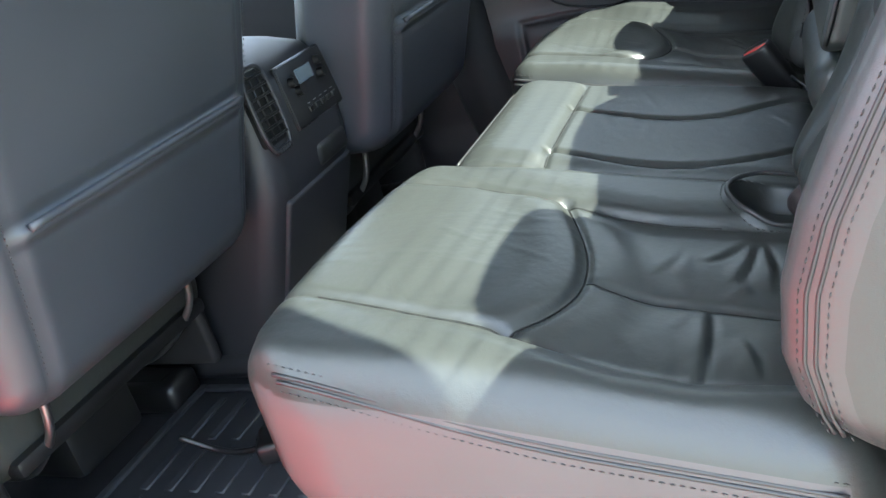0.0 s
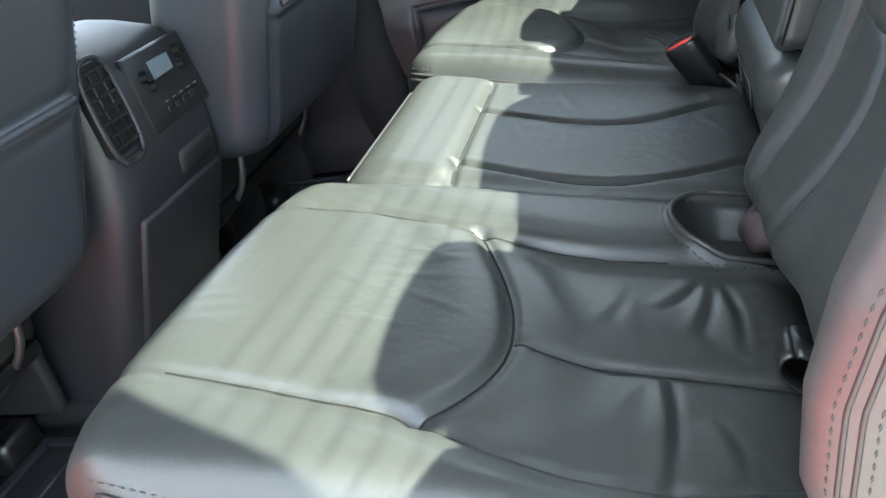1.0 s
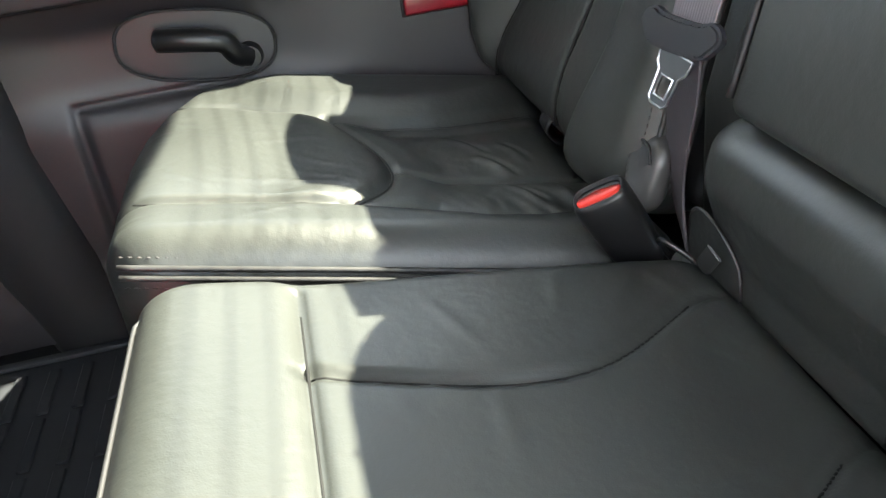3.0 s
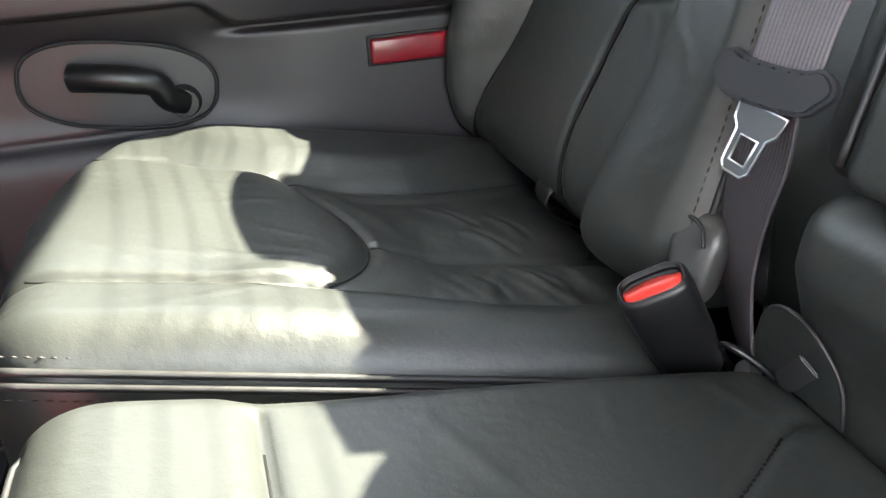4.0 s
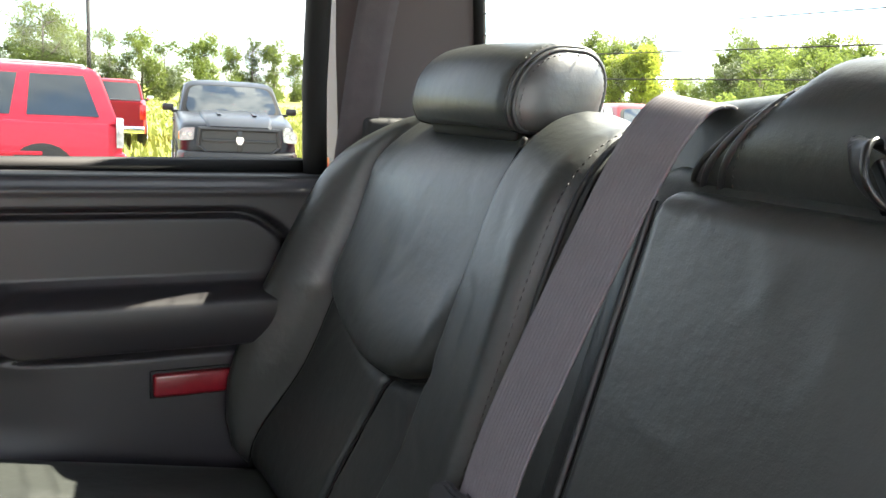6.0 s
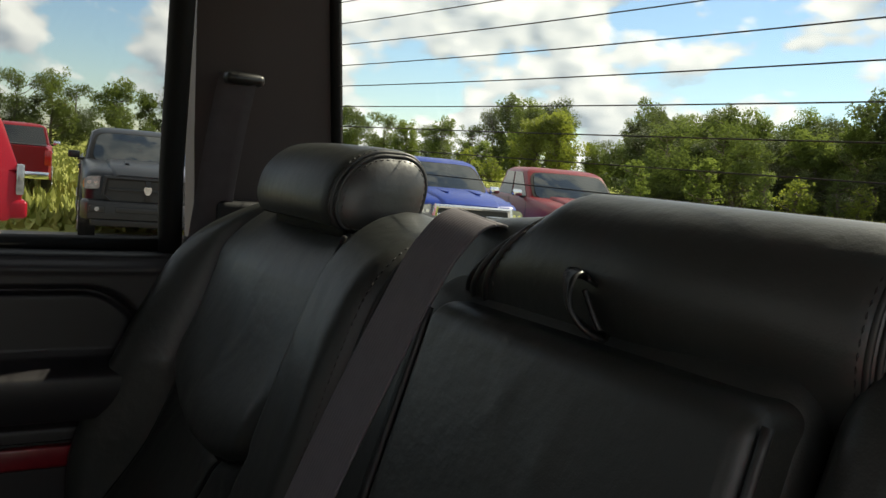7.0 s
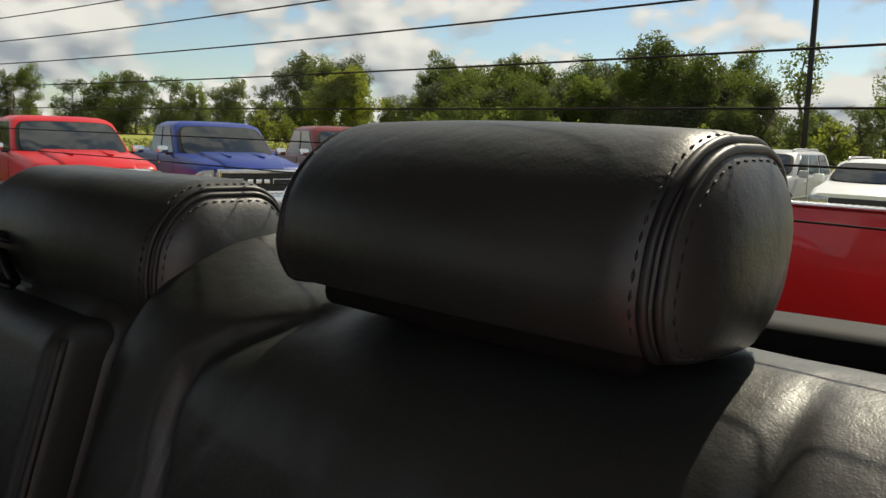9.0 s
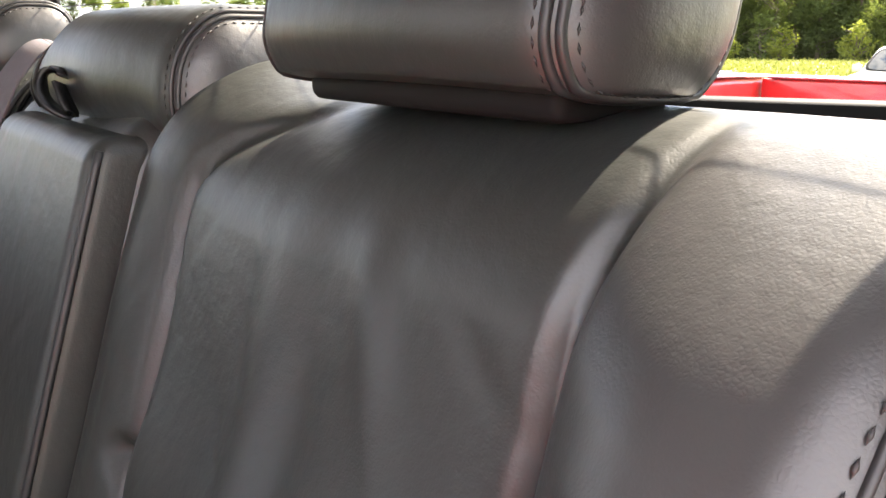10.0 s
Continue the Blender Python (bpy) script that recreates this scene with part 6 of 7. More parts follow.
def cabin(t, x0, x1, xw0, xw1, z0, z1, wb, wt, col, doors=2):
    """The glasshouse from the windscreen's foot x0 and head xw0 to the back's head xw1 and foot x1."""
    ring = lambda z, xa, xb, w: [(xa, -w, z), (xa + 0.05, -w - 0.02, z), (xb - 0.05, -w - 0.02, z), (xb, -w, z), (xb, w, z), (xb - 0.05, w + 0.02, z), (xa + 0.05, w + 0.02, z), (xa, w, z)]
    cab = loft("cab", [ring(z0, x1, x0, wb), ring(z0 + (z1 - z0) * 0.88, x1 + (xw1 - x1) * 0.88, x0 + (xw0 - x0) * 0.88, wb + (wt - wb) * 0.88), ring(z1 - 0.02, xw1 + 0.03, xw0 - 0.02, wt - 0.05), ring(z1 + 0.02, xw1 + 0.12, xw0 - 0.16, wt - 0.16), ring(z1 + 0.035, xw1 + 0.34, xw0 - 0.42, wt - 0.42)], col, t, "painted cab")
    lerp = lambda a, b, q: a + (b - a) * q
    f0, f1 = 0.05, 0.90
    xa, xb = lerp(x0, xw0, f0), lerp(x0, xw0, f1)
    za, zb = lerp(z0, z1, f0), lerp(z0, z1, f1)
    wa, wc = lerp(wb, wt, f0) - 0.05, lerp(wb, wt, f1) - 0.05
    # windscreen: a bowed sheet with rounded corners in a black surround
    for name_, mat_, grow, lift, lab_ in (("screen_surround", SEAL, 1.0, 0.006, "black windscreen surround"), ("windscreen", AUTO_GLASS, 0.93, 0.012, "dark reflecting windscreen")):
        sv, sf, nu, nv = [], [], 16, 8
        for i in range(nv + 1):
            for j in range(nu + 1):
                p, q = 2.0 * j / nu - 1, 2.0 * i / nv - 1
                k = grow * (1 - 0.10 * p ** 4 * q ** 4)
                p, q = p * k, q * k
                v = 0.5 + 0.5 * q
                w = lerp(wa, wc, v) + 0.03
                sv.append((lerp(xa, xb, v) + lift + 0.16 * (1 - p * p) * (1 - 0.55 * v) + 0.03 * (1 - q * q), p * w, lerp(za, zb, v) + lift))
        for i in range(nv):
            for j in range(nu):
                a = i * (nu + 1) + j
                sf.append((a, a + 1, a + nu + 2, a + nu + 1))
        mesh_object(name_, sv, sf, mat_, cab, lab_)
    panel("sticker", [(xb + 0.155, wc - 0.24, zb - 0.10), (xb + 0.135, wc - 0.12, zb - 0.10), (xb + 0.090, wc - 0.12, zb - 0.04), (xb + 0.110, wc - 0.24, zb - 0.04)], MARK, cab, "pale paper sticker")
    ya, yb = lerp(x1, xw1, f0), lerp(x1, xw1, f1)
    panel("rear_screen", [(ya, wa, za), (ya, -wa, za), (yb, -wc, zb), (yb, wc, zb)], AUTO_GLASS, cab, "dark rear glass")
    for s in (-1, 1):
        n = doors
        for q in range(n):
            u0, u1 = q / n + 0.03, (q + 1) / n - 0.03
            lo0, lo1 = lerp(x1 + 0.16, x0 - 0.22, u0), lerp(x1 + 0.16, x0 - 0.22, u1)
            hi0, hi1 = lerp(xw1 + 0.12, xw0 - 0.12, u0), lerp(xw1 + 0.12, xw0 - 0.12, u1)
            cs = [(lo0, s * (lerp(wb, wt, 0.12) + 0.022), lerp(z0, z1, 0.12)), (lo1, s * (lerp(wb, wt, 0.12) + 0.022), lerp(z0, z1, 0.12)), (hi1, s * (lerp(wb, wt, 0.87) + 0.022), lerp(z0, z1, 0.87)), (hi0, s * (lerp(wb, wt, 0.87) + 0.022), lerp(z0, z1, 0.87))]
            panel("side_window", cs if s < 0 else cs[::-1], AUTO_GLASS, cab, "dark side glass")
    return cab


def ring_plate(name, outer, inner, x0, x1, mat_, parent, label=""):
    """A flat frame between two outlines of (y, z) with as many points each, its face at x1, its back at x0."""
    k = len(outer)
    verts = [(x1, y, z) for y, z in outer] + [(x1 + 0.012, (y + v) / 2, (z + w) / 2) for (y, z), (v, w) in zip(outer, inner)] + [(x1 - 0.01, y, z) for y, z in inner] + [(x0, y, z) for y, z in inner] + [(x0, y, z) for y, z in outer]
    faces = []
    for r_ in range(5):
        for i in range(k):
            a, b = r_ * k + i, r_ * k + (i + 1) % k
            c, d = ((r_ + 1) % 5) * k + (i + 1) % k, ((r_ + 1) % 5) * k + i
            faces.append((a, b, c, d))
    return mesh_object(name, verts, faces, mat_, parent, label, smooth=False)


def solid_plate(name, outline, x0, x1, mat_, parent, label="", r=0.008):
    """A plate with an outline of (y, z), from x0 to x1."""
    bm2 = bmesh.new()
    f2 = bm2.faces.new([bm2.verts.new((x0, y, z)) for y, z in outline])
    ext = bmesh.ops.extrude_face_region(bm2, geom=[f2])
    bmesh.ops.translate(bm2, verts=[v for v in ext["geom"] if isinstance(v, bmesh.types.BMVert)], vec=(x1 - x0, 0, 0))
    if r:
        bmesh.ops.bevel(bm2, geom=list(bm2.edges), offset=r, segments=2, affect="EDGES")
    return part(name, bm2, mat_, parent, label)


def mirrored(pts):
    return pts + [(-y, z) for y, z in pts[::-1]]


def pickup(col, label, chrome=True):
    """A full-size crew-cab pickup; it faces +x, its middle at the origin, its tyres on z = 0."""
    t = thing("pickup_truck", (0, 0, 0), label, "pickup truck", "parked pickups")
    loft("body", [section(-2.9, 0.92, 0.58, 1.32, 0.08), section(-2.6, 0.99, 0.46, 1.36, 0.08), section(0.75, 1.0, 0.42, 1.36, 0.10), section(1.2, 1.0, 0.42, 1.34, 0.13), section(1.85, 0.995, 0.44, 1.30, 0.17), section(2.35, 0.97, 0.50, 1.245, 0.18), section(2.52, 0.93, 0.55, 1.205, 0.16), section(2.60, 0.86, 0.58, 1.17, 0.12), section(2.64, 0.78, 0.60, 1.14, 0.10)], col, t, "painted lower body and hood")
    loft("hood_bulge", [section(0.98, 0.56, 1.22, 1.385, 0.07), section(1.5, 0.62, 1.20, 1.385, 0.07), section(2.20, 0.60, 1.10, 1.315, 0.07), section(2.60, 0.54, 1.05, 1.225, 0.06), section(2.715, 0.50, 1.02, 1.165, 0.05)], col, t)
    for s in (-1, 1):
        boxpart("hood_crease", (1.35, s * 0.30 - 0.035, 1.37), (2.15, s * 0.30 + 0.035, 1.398), col, t, r=0.012, m=Matrix.Translation((1.35, 0, 1.38)) @ Matrix.Rotation(radians(3.4), 4, "Y") @ Matrix.Translation((-1.35, 0, -1.38)))
    cabin(t, 1.12, -1.25, 0.28, -1.02, 1.26, 1.90, 0.93, 0.78, col)
    if chrome:
        opening = mirrored([(0.53, 0.785), (0.66, 0.90), (0.625, 1.085)])
        frame_ = mirrored([(0.57, 0.735), (0.745, 0.895), (0.70, 1.150)])
        solid_plate("grille", mirrored([(0.54, 0.77), (0.68, 0.90), (0.64, 1.10)]), 2.62, 2.735, GRILLE, t, "black mesh grille")
        ring_plate("grille_surround", frame_, opening, 2.64, 2.782, CHROME, t, "chrome grille surround")
        for s in (-1, 1):
            ring_plate("grille_loop", [(s * 0.25, 0.905), (s * 0.64, 0.905), (s * 0.64, 0.995), (s * 0.25, 0.995)], [(s * 0.27, 0.928), (s * 0.61, 0.928), (s * 0.61, 0.972), (s * 0.27, 0.972)], 2.70, 2.768, CHROME, t, "chrome loop of the grille bar")
        for q in range(3):
            y = -0.195 + 0.145 * q
            boxpart("badge_block", (2.74, y, 0.915), (2.775, y + 0.10, 0.985), CHROME, t, r=0.008)
        for q in range(7):
            z = 0.80 + 0.042 * q
            if not 0.89 < z < 1.0:
                boxpart("grille_mesh", (2.73, -0.60, z), (2.742, 0.60, z + 0.008), TRIM_DARK, t, r=0.002)
    else:
        opening = mirrored([(0.50, 0.745), (0.63, 0.84), (0.60, 1.085)])
        frame_ = mirrored([(0.54, 0.700), (0.70, 0.83), (0.665, 1.140)])
        solid_plate("grille", mirrored([(0.52, 0.73), (0.65, 0.84), (0.62, 1.10)]), 2.62, 2.735, GRILLE, t, "black mesh grille")
        ring_plate("grille_surround", frame_, opening, 2.64, 2.775, BLACK, t, "gloss black grille surround")
        boxpart("grille_cross", (2.735, -0.60, 0.905), (2.775, 0.60, 0.95), BLACK, t, r=0.008)
        boxpart("grille_cross", (2.735, -0.045, 0.74), (2.775, 0.045, 1.10), BLACK, t, r=0.008)
        solid_plate("badge_block", mirrored([(0.03, 0.87), (0.065, 0.94), (0.055, 1.00)]), 2.775, 2.795, CHROME, t)
    for s in (-1, 1):
        lamp = [(s * 0.735, 0.925), (s * 0.955, 0.905), (s * 0.965, 1.055), (s * 0.90, 1.115), (s * 0.715, 1.135)]
        solid_plate("headlight", lamp, 2.45, 2.675, LAMP, t, "clear headlight", 0.012)
        for y in (0.79, 0.885):
            bm2 = bmesh.new()
            bmesh.ops.create_cone(bm2, cap_ends=True, segments=14, radius1=0.045, radius2=0.030, depth=0.04, matrix=pose(2.668, s * y, 1.02, 0, 90, 0))
            part("lamp_projector", bm2, CHROME, t, "round headlight projector")
        solid_plate("turn_signal", [(s * 0.945, 0.925), (s * 0.975, 0.93), (s * 0.975, 1.04), (s * 0.950, 1.06)], 2.40, 2.62, AMBER, t, "amber turn signal", 0.004)
        mir = boxpart("mirror", (0.74, s * 1.12 - 0.10, 1.34), (0.82, s * 1.12 + 0.10, 1.47), CHROME if chrome else BLACK, t, r=0.03, label="door mirror")
        boxpart("mirror_arm", (0.74, min(s * 0.90, s * 1.06), 1.31), (0.80, max(s * 0.90, s * 1.06), 1.36), BLACK, t, r=0.01)
        boxpart("fog_recess", (2.80, s * 0.76 - 0.12, 0.555), (2.868, s * 0.76 + 0.12, 0.665), GRILLE, t, r=0.02, label="dark fog lamp recess")
        bm2 = bmesh.new()
        bmesh.ops.create_cone(bm2, cap_ends=True, segments=14, radius1=0.042, radius2=0.036, depth=0.02, matrix=pose(2.872, s * 0.76, 0.61, 0, 90, 0))
        part("fog_lamp", bm2, LAMP, t, "round fog lamp")
        boxpart("tail_light", (-2.93, s * 0.90 - 0.08, 0.85), (-2.86, s * 0.90 + 0.08, 1.25), TAIL, t, r=0.015, label="red tail light")
        boxpart("door_line", (-0.13, s * 1.001 - 0.004, 0.55), (-0.115, s * 1.001 + 0.004, 1.30), GRILLE, t, r=0.001)
        boxpart("door_line", (1.02, s * 1.001 - 0.004, 0.60), (1.035, s * 1.001 + 0.004, 1.24), GRILLE, t, r=0.001)
        for x in (-0.06, -1.12):
            boxpart("door_handle", (x, s * 1.012 - 0.02, 1.13), (x + 0.20, s * 1.012 + 0.02, 1.17), CHROME if chrome else BLACK, t, r=0.01)
        for x in (1.85, -1.75):
            bm2 = bmesh.new()
            bmesh.ops.create_cone(bm2, cap_ends=True, segments=24, radius1=0.49, radius2=0.49, depth=0.10, matrix=pose(x, s * 0.956, 0.43, 90, 0, 0))
            part("wheel_arch", bm2, GRILLE, t, "dark wheel arch")
            wheel(t, x, s * 0.88, 0.41, s)
    loft("front_bumper", [section(2.40, 1.0, 0.46, 0.74, 0.05), section(2.62, 0.985, 0.44, 0.75, 0.06), section(2.78, 0.90, 0.44, 0.745, 0.06), section(2.85, 0.72, 0.46, 0.72, 0.06)], CHROME if chrome else BLACK, t, "front bumper")
    boxpart("bumper_intake", (2.83, -0.48, 0.565), (2.866, 0.48, 0.655), GRILLE, t, r=0.02, label="dark bumper intake")
    boxpart("air_dam", (2.55, -0.85, 0.33), (2.78, 0.85, 0.45), BLACK, t, r=0.03, label="black plastic air dam")
    boxpart("rear_bumper", (-3.02, -0.95, 0.48), (-2.85, 0.95, 0.68), CHROME, t, r=0.04, label="chrome rear bumper")
    boxpart("bed_opening", (-2.82, -0.86, 1.345), (-1.32, 0.86, 1.365), GRILLE, t, r=0.005)
    for q in range(3):
        boxpart("tailgate_badge", (-2.915, -0.10 + 0.07 * q, 0.98), (-2.895, -0.05 + 0.07 * q, 1.12), CHROME, t, r=0.004)
    return t


def suv(col, label, length=5.1, height=1.93):
    t = thing("suv", (0, 0, 0), label, "SUV", "parked cars")
    h = length / 2
    loft("body", [section(-h, 0.88, 0.55, 1.15, 0.12), section(-h + 0.2, 0.97, 0.42, 1.22, 0.08), section(h * 0.35, 1.0, 0.40, 1.22, 0.10), section(h - 0.5, 0.98, 0.45, 1.12, 0.15), section(h, 0.88, 0.50, 1.02, 0.15)], col, t, "painted lower body")
    cabin(t, h * 0.46, -h + 0.05, h * 0.16, -h + 0.32, 1.16, height, 0.94, 0.80, col, 3)
    for s in (-1, 1):
        tube("roof_rail", smooth_line([(-h + 0.55, s * 0.70, height - 0.01), (-h + 0.7, s * 0.70, height + 0.05), (h * 0.05, s * 0.70, height + 0.05), (h * 0.12, s * 0.70, height - 0.02)], 4), 0.02, ALLOY, t, "pale roof rail")
        boxpart("tail_light", (-h - 0.02, s * 0.88 - 0.09, 0.80), (-h + 0.09, s * 0.88 + 0.085, 1.25), LAMP if height > 1.9 else TAIL, t, r=0.02, label="tail light")
        boxpart("headlight", (h - 0.14, s * 0.72 - 0.18, 0.82), (h + 0.01, s * 0.72 + 0.17, 0.98), LAMP, t, r=0.03, label="clear headlight")
        boxpart("mirror", (h * 0.33, s * 1.10 - 0.10, 1.16), (h * 0.33 + 0.10, s * 1.10 + 0.10, 1.32), col, t, r=0.03, label="door mirror")
        boxpart("door_line", (0.10, s * 1.003 - 0.004, 0.55), (0.115, s * 1.003 + 0.004, 1.2), GRILLE, t, r=0.001)
        boxpart("door_handle", (0.15, s * 1.01 - 0.02, 1.03), (0.33, s * 1.01 + 0.02, 1.07), CHROME, t, r=0.01)
        boxpart("side_trim", (-h * 0.6, s * 1.0 - 0.012, 0.68), (h * 0.55, s * 1.0 + 0.012, 0.74), col, t, r=0.006)
        for x in (h * 0.62, -h * 0.60):
            bm2 = bmesh.new()
            bmesh.ops.create_cone(bm2, cap_ends=True, segments=24, radius1=0.46, radius2=0.46, depth=0.10, matrix=pose(x, s * 0.955, 0.40, 90, 0, 0))
            part("wheel_arch", bm2, GRILLE, t, "dark wheel arch")
            wheel(t, x, s * 0.88, 0.40, s)
    boxpart("front_bumper", (h - 0.25, -0.93, 0.42), (h + 0.06, 0.93, 0.70), col, t, r=0.06, seg=3)
    boxpart("rear_bumper", (-h - 0.08, -0.95, 0.45), (-h + 0.2, 0.95, 0.72), col, t, r=0.06, seg=3)
    boxpart("grille", (h - 0.05, -0.55, 0.74), (h + 0.02, 0.55, 0.95), GRILLE, t, r=0.02)
    return t


def ground_pose(x, y, heading):
    """heading: degrees from +x towards +y."""
    return pose(x, y, GROUND, 0, 0, heading)


def park(t, front_x, front_y, heading, reach=2.8):
    a = radians(heading)
    t.matrix_basis = ground_pose(front_x - reach * math.cos(a), front_y - reach * math.sin(a), heading)


def on_ray(az, d):
    return 0.32 + d * math.sin(radians(az)), 0.06 + d * math.cos(radians(az))


park(pickup(paint("paint_maroon", (0.16, 0.008, 0.012)), "dark maroon crew-cab pickup with chrome grille"), *on_ray(43.5, 15.3), -110.0)
park(pickup(paint("paint_blue", (0.010, 0.035, 0.22)), "bright blue crew-cab pickup with chrome grille"), *on_ray(34.4, 14.5), -105.0)
park(pickup(paint("paint_red", (0.55, 0.006, 0.010)), "bright red crew-cab pickup with chrome bumper"), *on_ray(24.8, 13.7), -99.5)
park(pickup(paint("paint_black", (0.012, 0.014, 0.018)), "black crew-cab pickup with black grille", chrome=False), 3.69, 14.4, -99.0)
park(pickup(paint("paint_wine", (0.20, 0.006, 0.012)), "wine red pickup seen from behind"), 3.5, 30.5, 82.0)
park(suv(paint("paint_crimson", (0.36, 0.008, 0.022)), "long crimson SUV parked side-on", 5.5, 1.95), -3.7, 14.9, 180.0, 2.75)
park(suv(paint("paint_silver", (0.36, 0.37, 0.38)), "silver SUV with roof rails", 4.7, 1.72), *on_ray(65.2, 19.0), 186.0, 2.35)
park(suv(paint("paint_white", (0.75, 0.76, 0.76)), "white car beside the silver SUV", 4.6, 1.60), *on_ray(73.0, 16.5), 186.0, 2.3)

# light pole
lp = thing("light_pole", (26.4, 9.9, GROUND), "dark steel parking lot light pole", "light pole")
tube("pole", [(26.4, 9.9, GROUND), (26.4, 9.9, 5.75)], 0.085, TRIM_DARK, lp, n=10)
bm = bmesh.new()
bevel_box(bm, (-0.45, -0.16, 5.74), (0.45, 0.16, 5.90), 0.03, 2, Matrix.Translation((26.4, 9.9, 0)) @ Matrix.Rotation(radians(-25), 4, "Z"))
part("lamp_head", bm, TRIM_DARK, lp, "flat dark lamp head")
copy_thing(lp, pose(3.4, 38.0, GROUND))


# ---------------------------------------------------------------- trees
def tree(seed, leaf, label, height=8.0, width=3.3, density=10000, base=0.08, leaf_size=0.17, bare=False):
    r = random.Random(seed)
    t = thing("tree", (0, 0, 0), label, "tree", "tree line")
    tv2, tf2 = [], []

    def add(points, radii):
        v, f = tube_geo(points, radii, 6)
        o = len(tv2)
        tv2.extend(v)
        tf2.extend([tuple(i + o for i in q) for q in f])
    top = height * 0.82
    trunk = [(r.uniform(-0.1, 0.1) * k, r.uniform(-0.1, 0.1) * k, top * k / 5) for k in range(6)]
    add(trunk, [0.20, 0.17, 0.14, 0.10, 0.06, 0.02])
    ends = [trunk[-1]]
    for q in range(12 if not bare else 22):
        z = height * r.uniform(base + 0.06, 0.78)
        a = r.uniform(0, 2 * math.pi)
        reach = width * r.uniform(0.45, 0.95) * (1.05 - 0.5 * z / height)
        e = (math.cos(a) * reach, math.sin(a) * reach, z + reach * r.uniform(0.15, 0.8))
        m = (e[0] * 0.5, e[1] * 0.5, z + (e[2] - z) * 0.35)
        add([(0, 0, z), m, e], [0.07, 0.045, 0.012])
        ends.append(e)
    mesh_object("trunk", tv2, tf2, BARK, t, "bare branched trunk" if bare else "")
    lv2, lf2 = [], []
    # the crown: a few large lobes round the limbs, each covered with small clumps of leaves
    lobes = []
    for q in range(11 if not bare else 3):
        a, u = r.uniform(0, 2 * math.pi), r.random()
        z = base + (0.90 - base) * u
        d = width * r.uniform(0.15, 0.62) * min(1.0, 0.45 + 2.2 * u) * math.sqrt(max(0.05, 1.02 - u * u))
        lobes.append((Vector((math.cos(a) * d, math.sin(a) * d, z * height)), width * r.uniform(0.30, 0.46)))
    clumps = [(Vector(e), width * r.uniform(0.10, 0.20)) for e in ends]
    for c, rad in lobes:
        for q in range(13):
            d = Vector((r.gauss(0, 1), r.gauss(0, 1), r.gauss(0.15, 0.9))).normalized()
            clumps.append((c + d * rad * r.uniform(0.55, 1.05), rad * r.uniform(0.26, 0.52)))
    total = sum(c[1] ** 2 for c in clumps)
    for c, rad in clumps:
        for q in range(int(density * rad * rad / total)):
            d = Vector((r.gauss(0, 1), r.gauss(0, 1), r.gauss(0, 0.85))).normalized()
            p = c + d * rad * (0.45 + 0.75 * r.random() ** 0.7)
            if p.z < height * 0.01:
                continue
            u = (Vector((r.gauss(0, 1), r.gauss(0, 1), r.gauss(0, 1))) + d * 0.2).normalized()
            w = u.orthogonal().normalized()
            s = leaf_size * r.uniform(0.5, 1.3)
            i = len(lv2)
            lv2 += [p - u * s * 0.6, p + w * s * 0.42, p + u * s * 0.6, p - w * s * 0.42]
            lf2.append((i, i + 1, i + 2, i + 3))
    crown = mesh_object("crown", lv2, lf2, leaf, t, smooth=False)
    crown["kind"] = "stuff"
    return t


kinds = {
    "oak": [tree(1, LEAF, "broad green tree in the tree line", 8.0, 3.3, 11000, 0.02), tree(2, LEAF_DARK, "dark green broadleaf tree in the tree line", 8.4, 3.7, 12000, 0.02)],
    "mix": [tree(3, LEAF, "tall green tree in the tree line", 9.0, 3.1, 11000, 0.02), tree(4, LEAF_DARK, "dark tall tree of the wood", 8.6, 3.3, 12000, 0.02), tree(11, LEAF_DARK, "tall dark tree with an uneven crown", 9.4, 2.8, 11000, 0.02)],
    "yellow": [tree(5, LEAF_YELLOW, "yellow-green round tree before the wood", 6.2, 3.0)],
    "bush": [tree(6, LEAF, "low green bush at the wood's edge", 3.4, 1.5, 1500, 0.02), tree(7, LEAF_YELLOW, "low yellow-green bush at the wood's edge", 2.4, 1.5, 1200, 0.02)],
    "thin": [tree(8, LEAF, "slender tree with a thin crown", 9.0, 2.0, 1100, 0.42), tree(9, BARK, "bare dead tree with thin branches", 7.5, 1.3, 60, 0.3, 0.1, True)],
}
used = set()


def plant(kind, n, az, d, size):
    d, size = d * 1.85, size * 1.52
    t = kinds[kind][n % len(kinds[kind])]
    a = radians(az)
    h = pose(math.sin(a) * d, math.cos(a) * d, GROUND - 0.05 + max(0, (d - 80) * 0.004), 0, 0, (az * 37 + n * 71) % 360)
    if t.name in used:
        t = copy_thing(t, h)
    else:
        used.add(t.name)
        t.matrix_basis = h
    t.scale = (size * (1 + 0.12 * math.sin(n * 3.1)), size * (1 + 0.12 * math.cos(n * 2.3)), size)


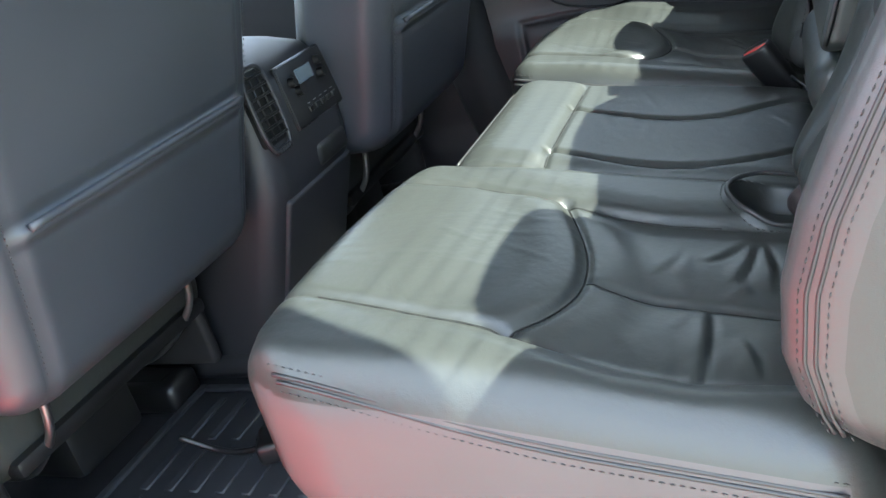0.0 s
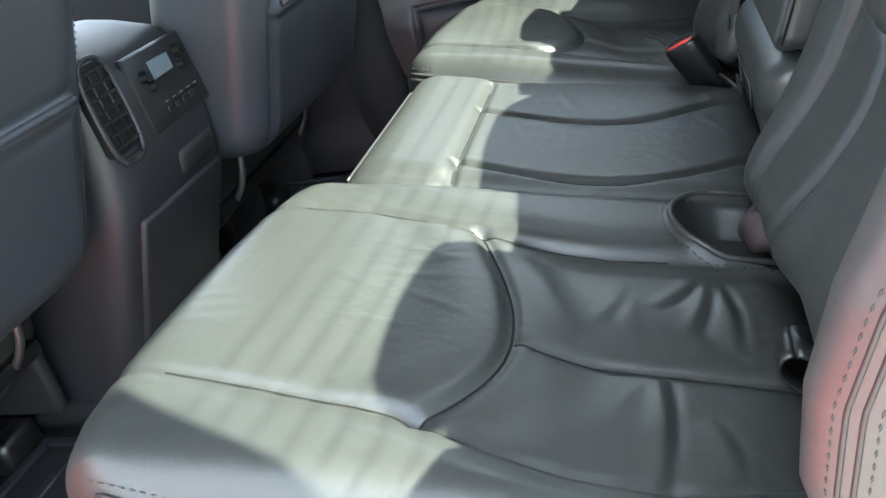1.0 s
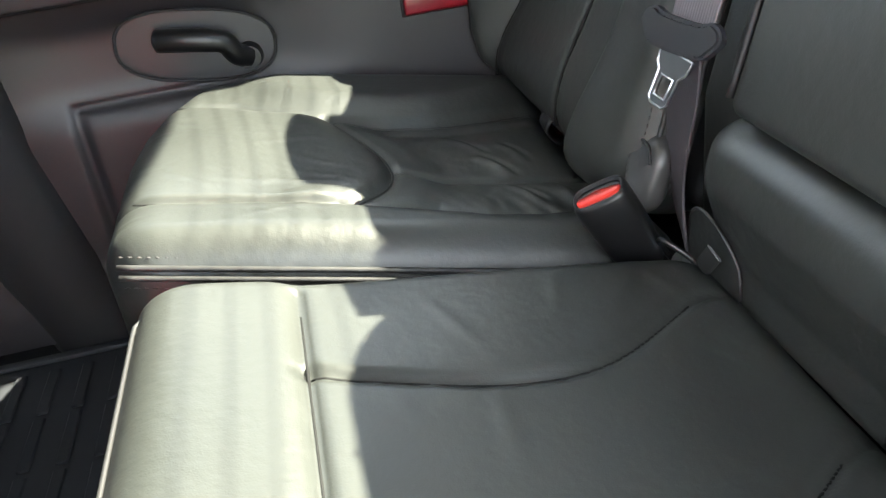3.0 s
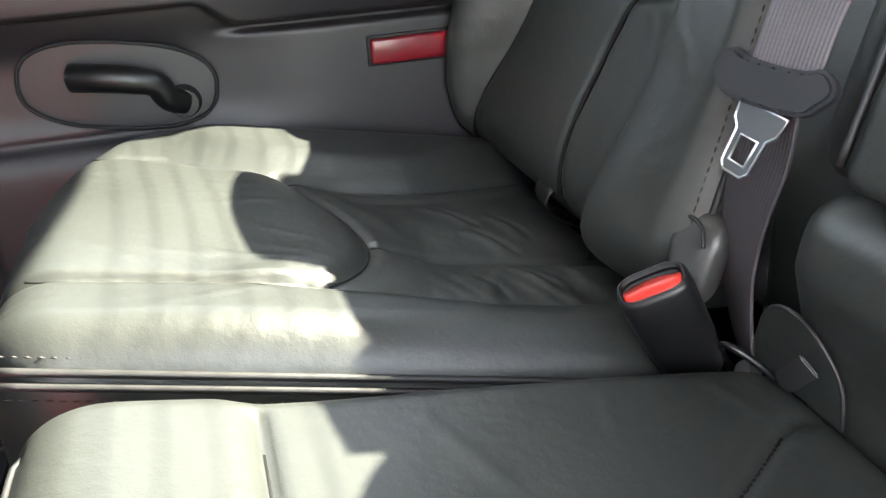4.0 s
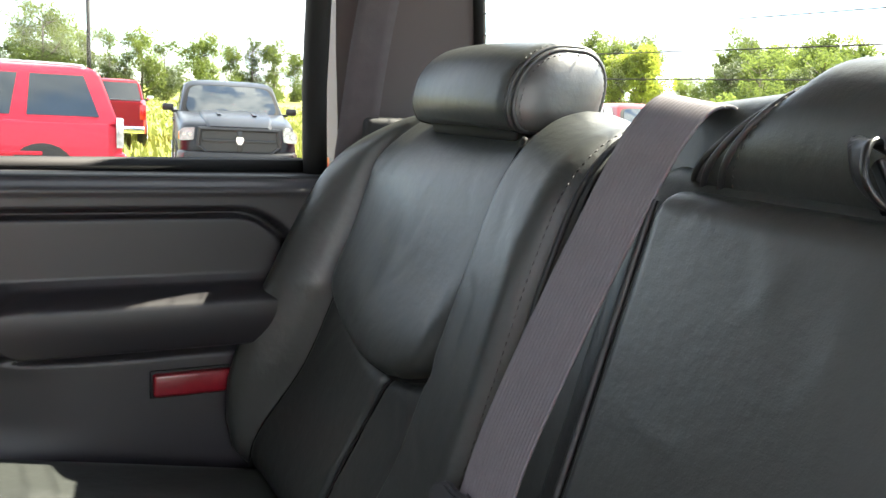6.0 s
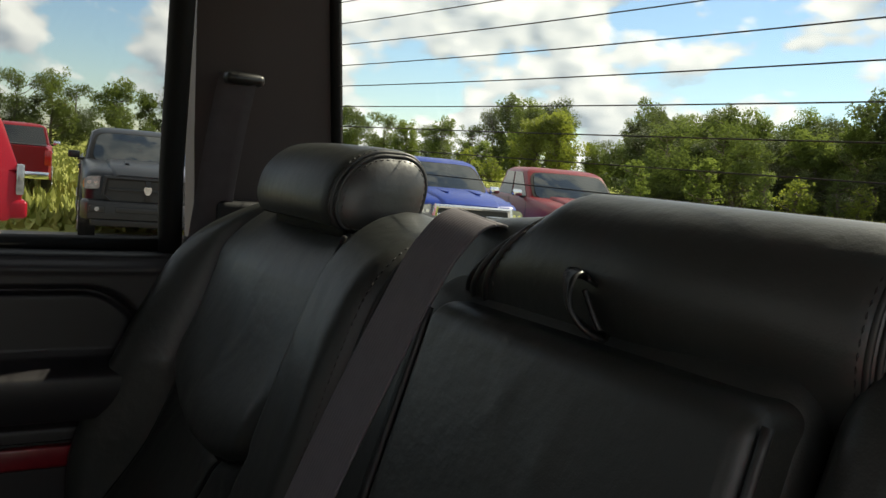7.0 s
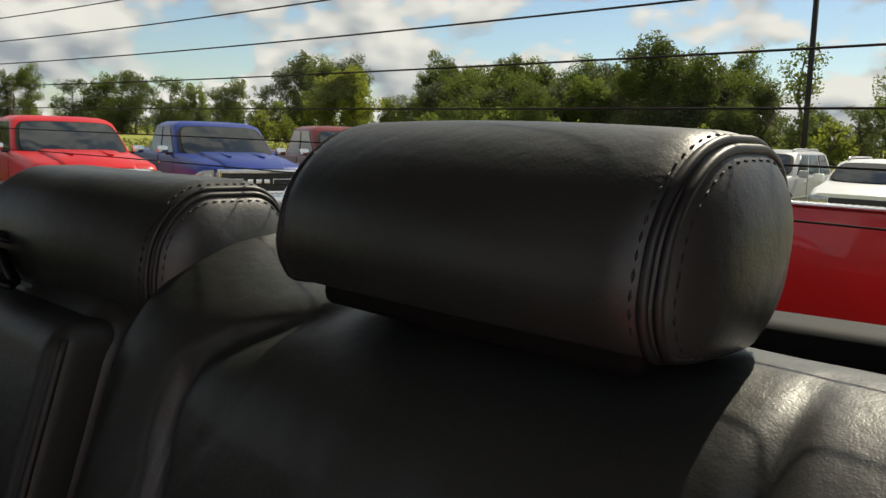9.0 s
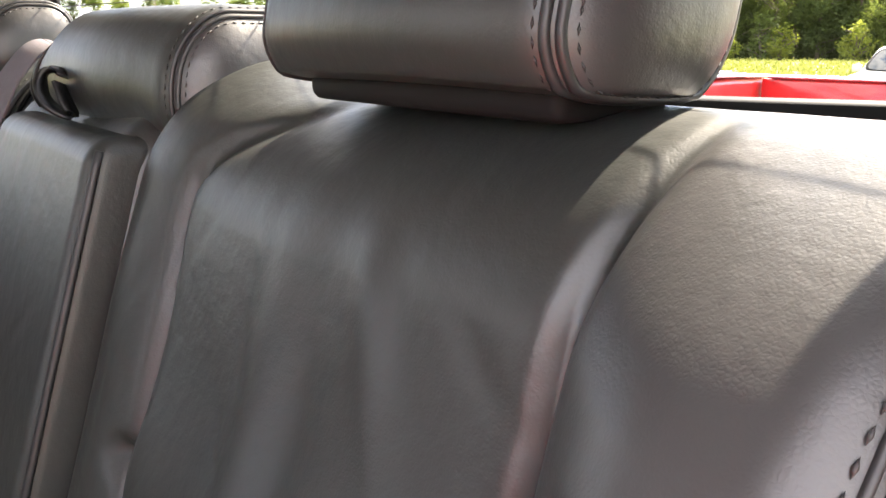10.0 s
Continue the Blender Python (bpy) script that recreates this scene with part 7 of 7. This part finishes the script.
rnd = random.Random(21)
rows = [  # kind, from az, to az, distance, size, count
    ("oak", 1.0, 4.0, 62, 0.82, 3), ("oak", 5.5, 12.0, 66, 0.72, 4), ("mix", 12.5, 21.5, 88, 0.72, 6),
    ("oak", 22.4, 27.4, 84, 0.82, 4), ("oak", 28.2, 34.8, 84, 0.78, 5), ("mix", 35.2, 41.4, 82, 1.06, 5),
    ("yellow", 37.8, 40.6, 70, 1.05, 2), ("bush", 33.5, 36.5, 66, 1.05, 3), ("oak", 42.2, 44.4, 80, 0.72, 3),
    ("mix", 44.8, 49.5, 66, 0.86, 5), ("mix", 49.5, 57.0, 62, 0.86, 7), ("mix", 57.0, 66.0, 58, 0.92, 8), ("oak", 46.0, 66.0, 56, 0.72, 11),
    ("bush", 45.0, 66.0, 52, 0.95, 11), ("yellow", 46.5, 66.0, 57, 0.62, 4), ("thin", 66.8, 69.6, 56, 1.05, 2), ("oak", 66.5, 83.0, 62, 0.62, 8), ("bush", 66.5, 83.0, 54, 1.1, 9),
    ("thin", 72.5, 82.0, 54, 0.95, 5), ("mix", 84.0, 96.0, 60, 0.95, 5), ("oak", -14.0, 0.0, 70, 0.8, 5),
]
cnt = 0
for kind, a0, a1, d, s, n in rows:
    for q in range(n):
        az = a0 + (a1 - a0) * (q + 0.5 + rnd.uniform(-0.3, 0.3)) / n
        plant(kind, cnt, az, d * rnd.uniform(0.93, 1.07), s * rnd.uniform(0.86, 1.12))
        cnt += 1
for az0, az1, d, s, n, kd in ((10.0, 45.0, 92, 0.62, 20, "bush"), (20.0, 46.0, 96, 0.55, 12, "oak"), (44.6, 66.0, 66, 0.78, 22, "mix"), (45.0, 67.0, 57, 0.60, 16, "mix"), (66.0, 84.0, 66, 0.8, 9, "bush")):
    for q in range(n):
        plant(kd, cnt, az0 + (az1 - az0) * (q + 0.5 + rnd.uniform(-0.35, 0.35)) / n, d * rnd.uniform(0.96, 1.04), s * rnd.uniform(0.88, 1.1))
        cnt += 1
plant("thin", 1, 19.6, 78, 0.9)
for group in kinds.values():
    for t in group:
        if t.name not in used:
            plant_far = radians(100 + 3 * len(used))
            used.add(t.name)
            t.matrix_basis = pose(math.sin(plant_far) * 70, math.cos(plant_far) * 70, GROUND)
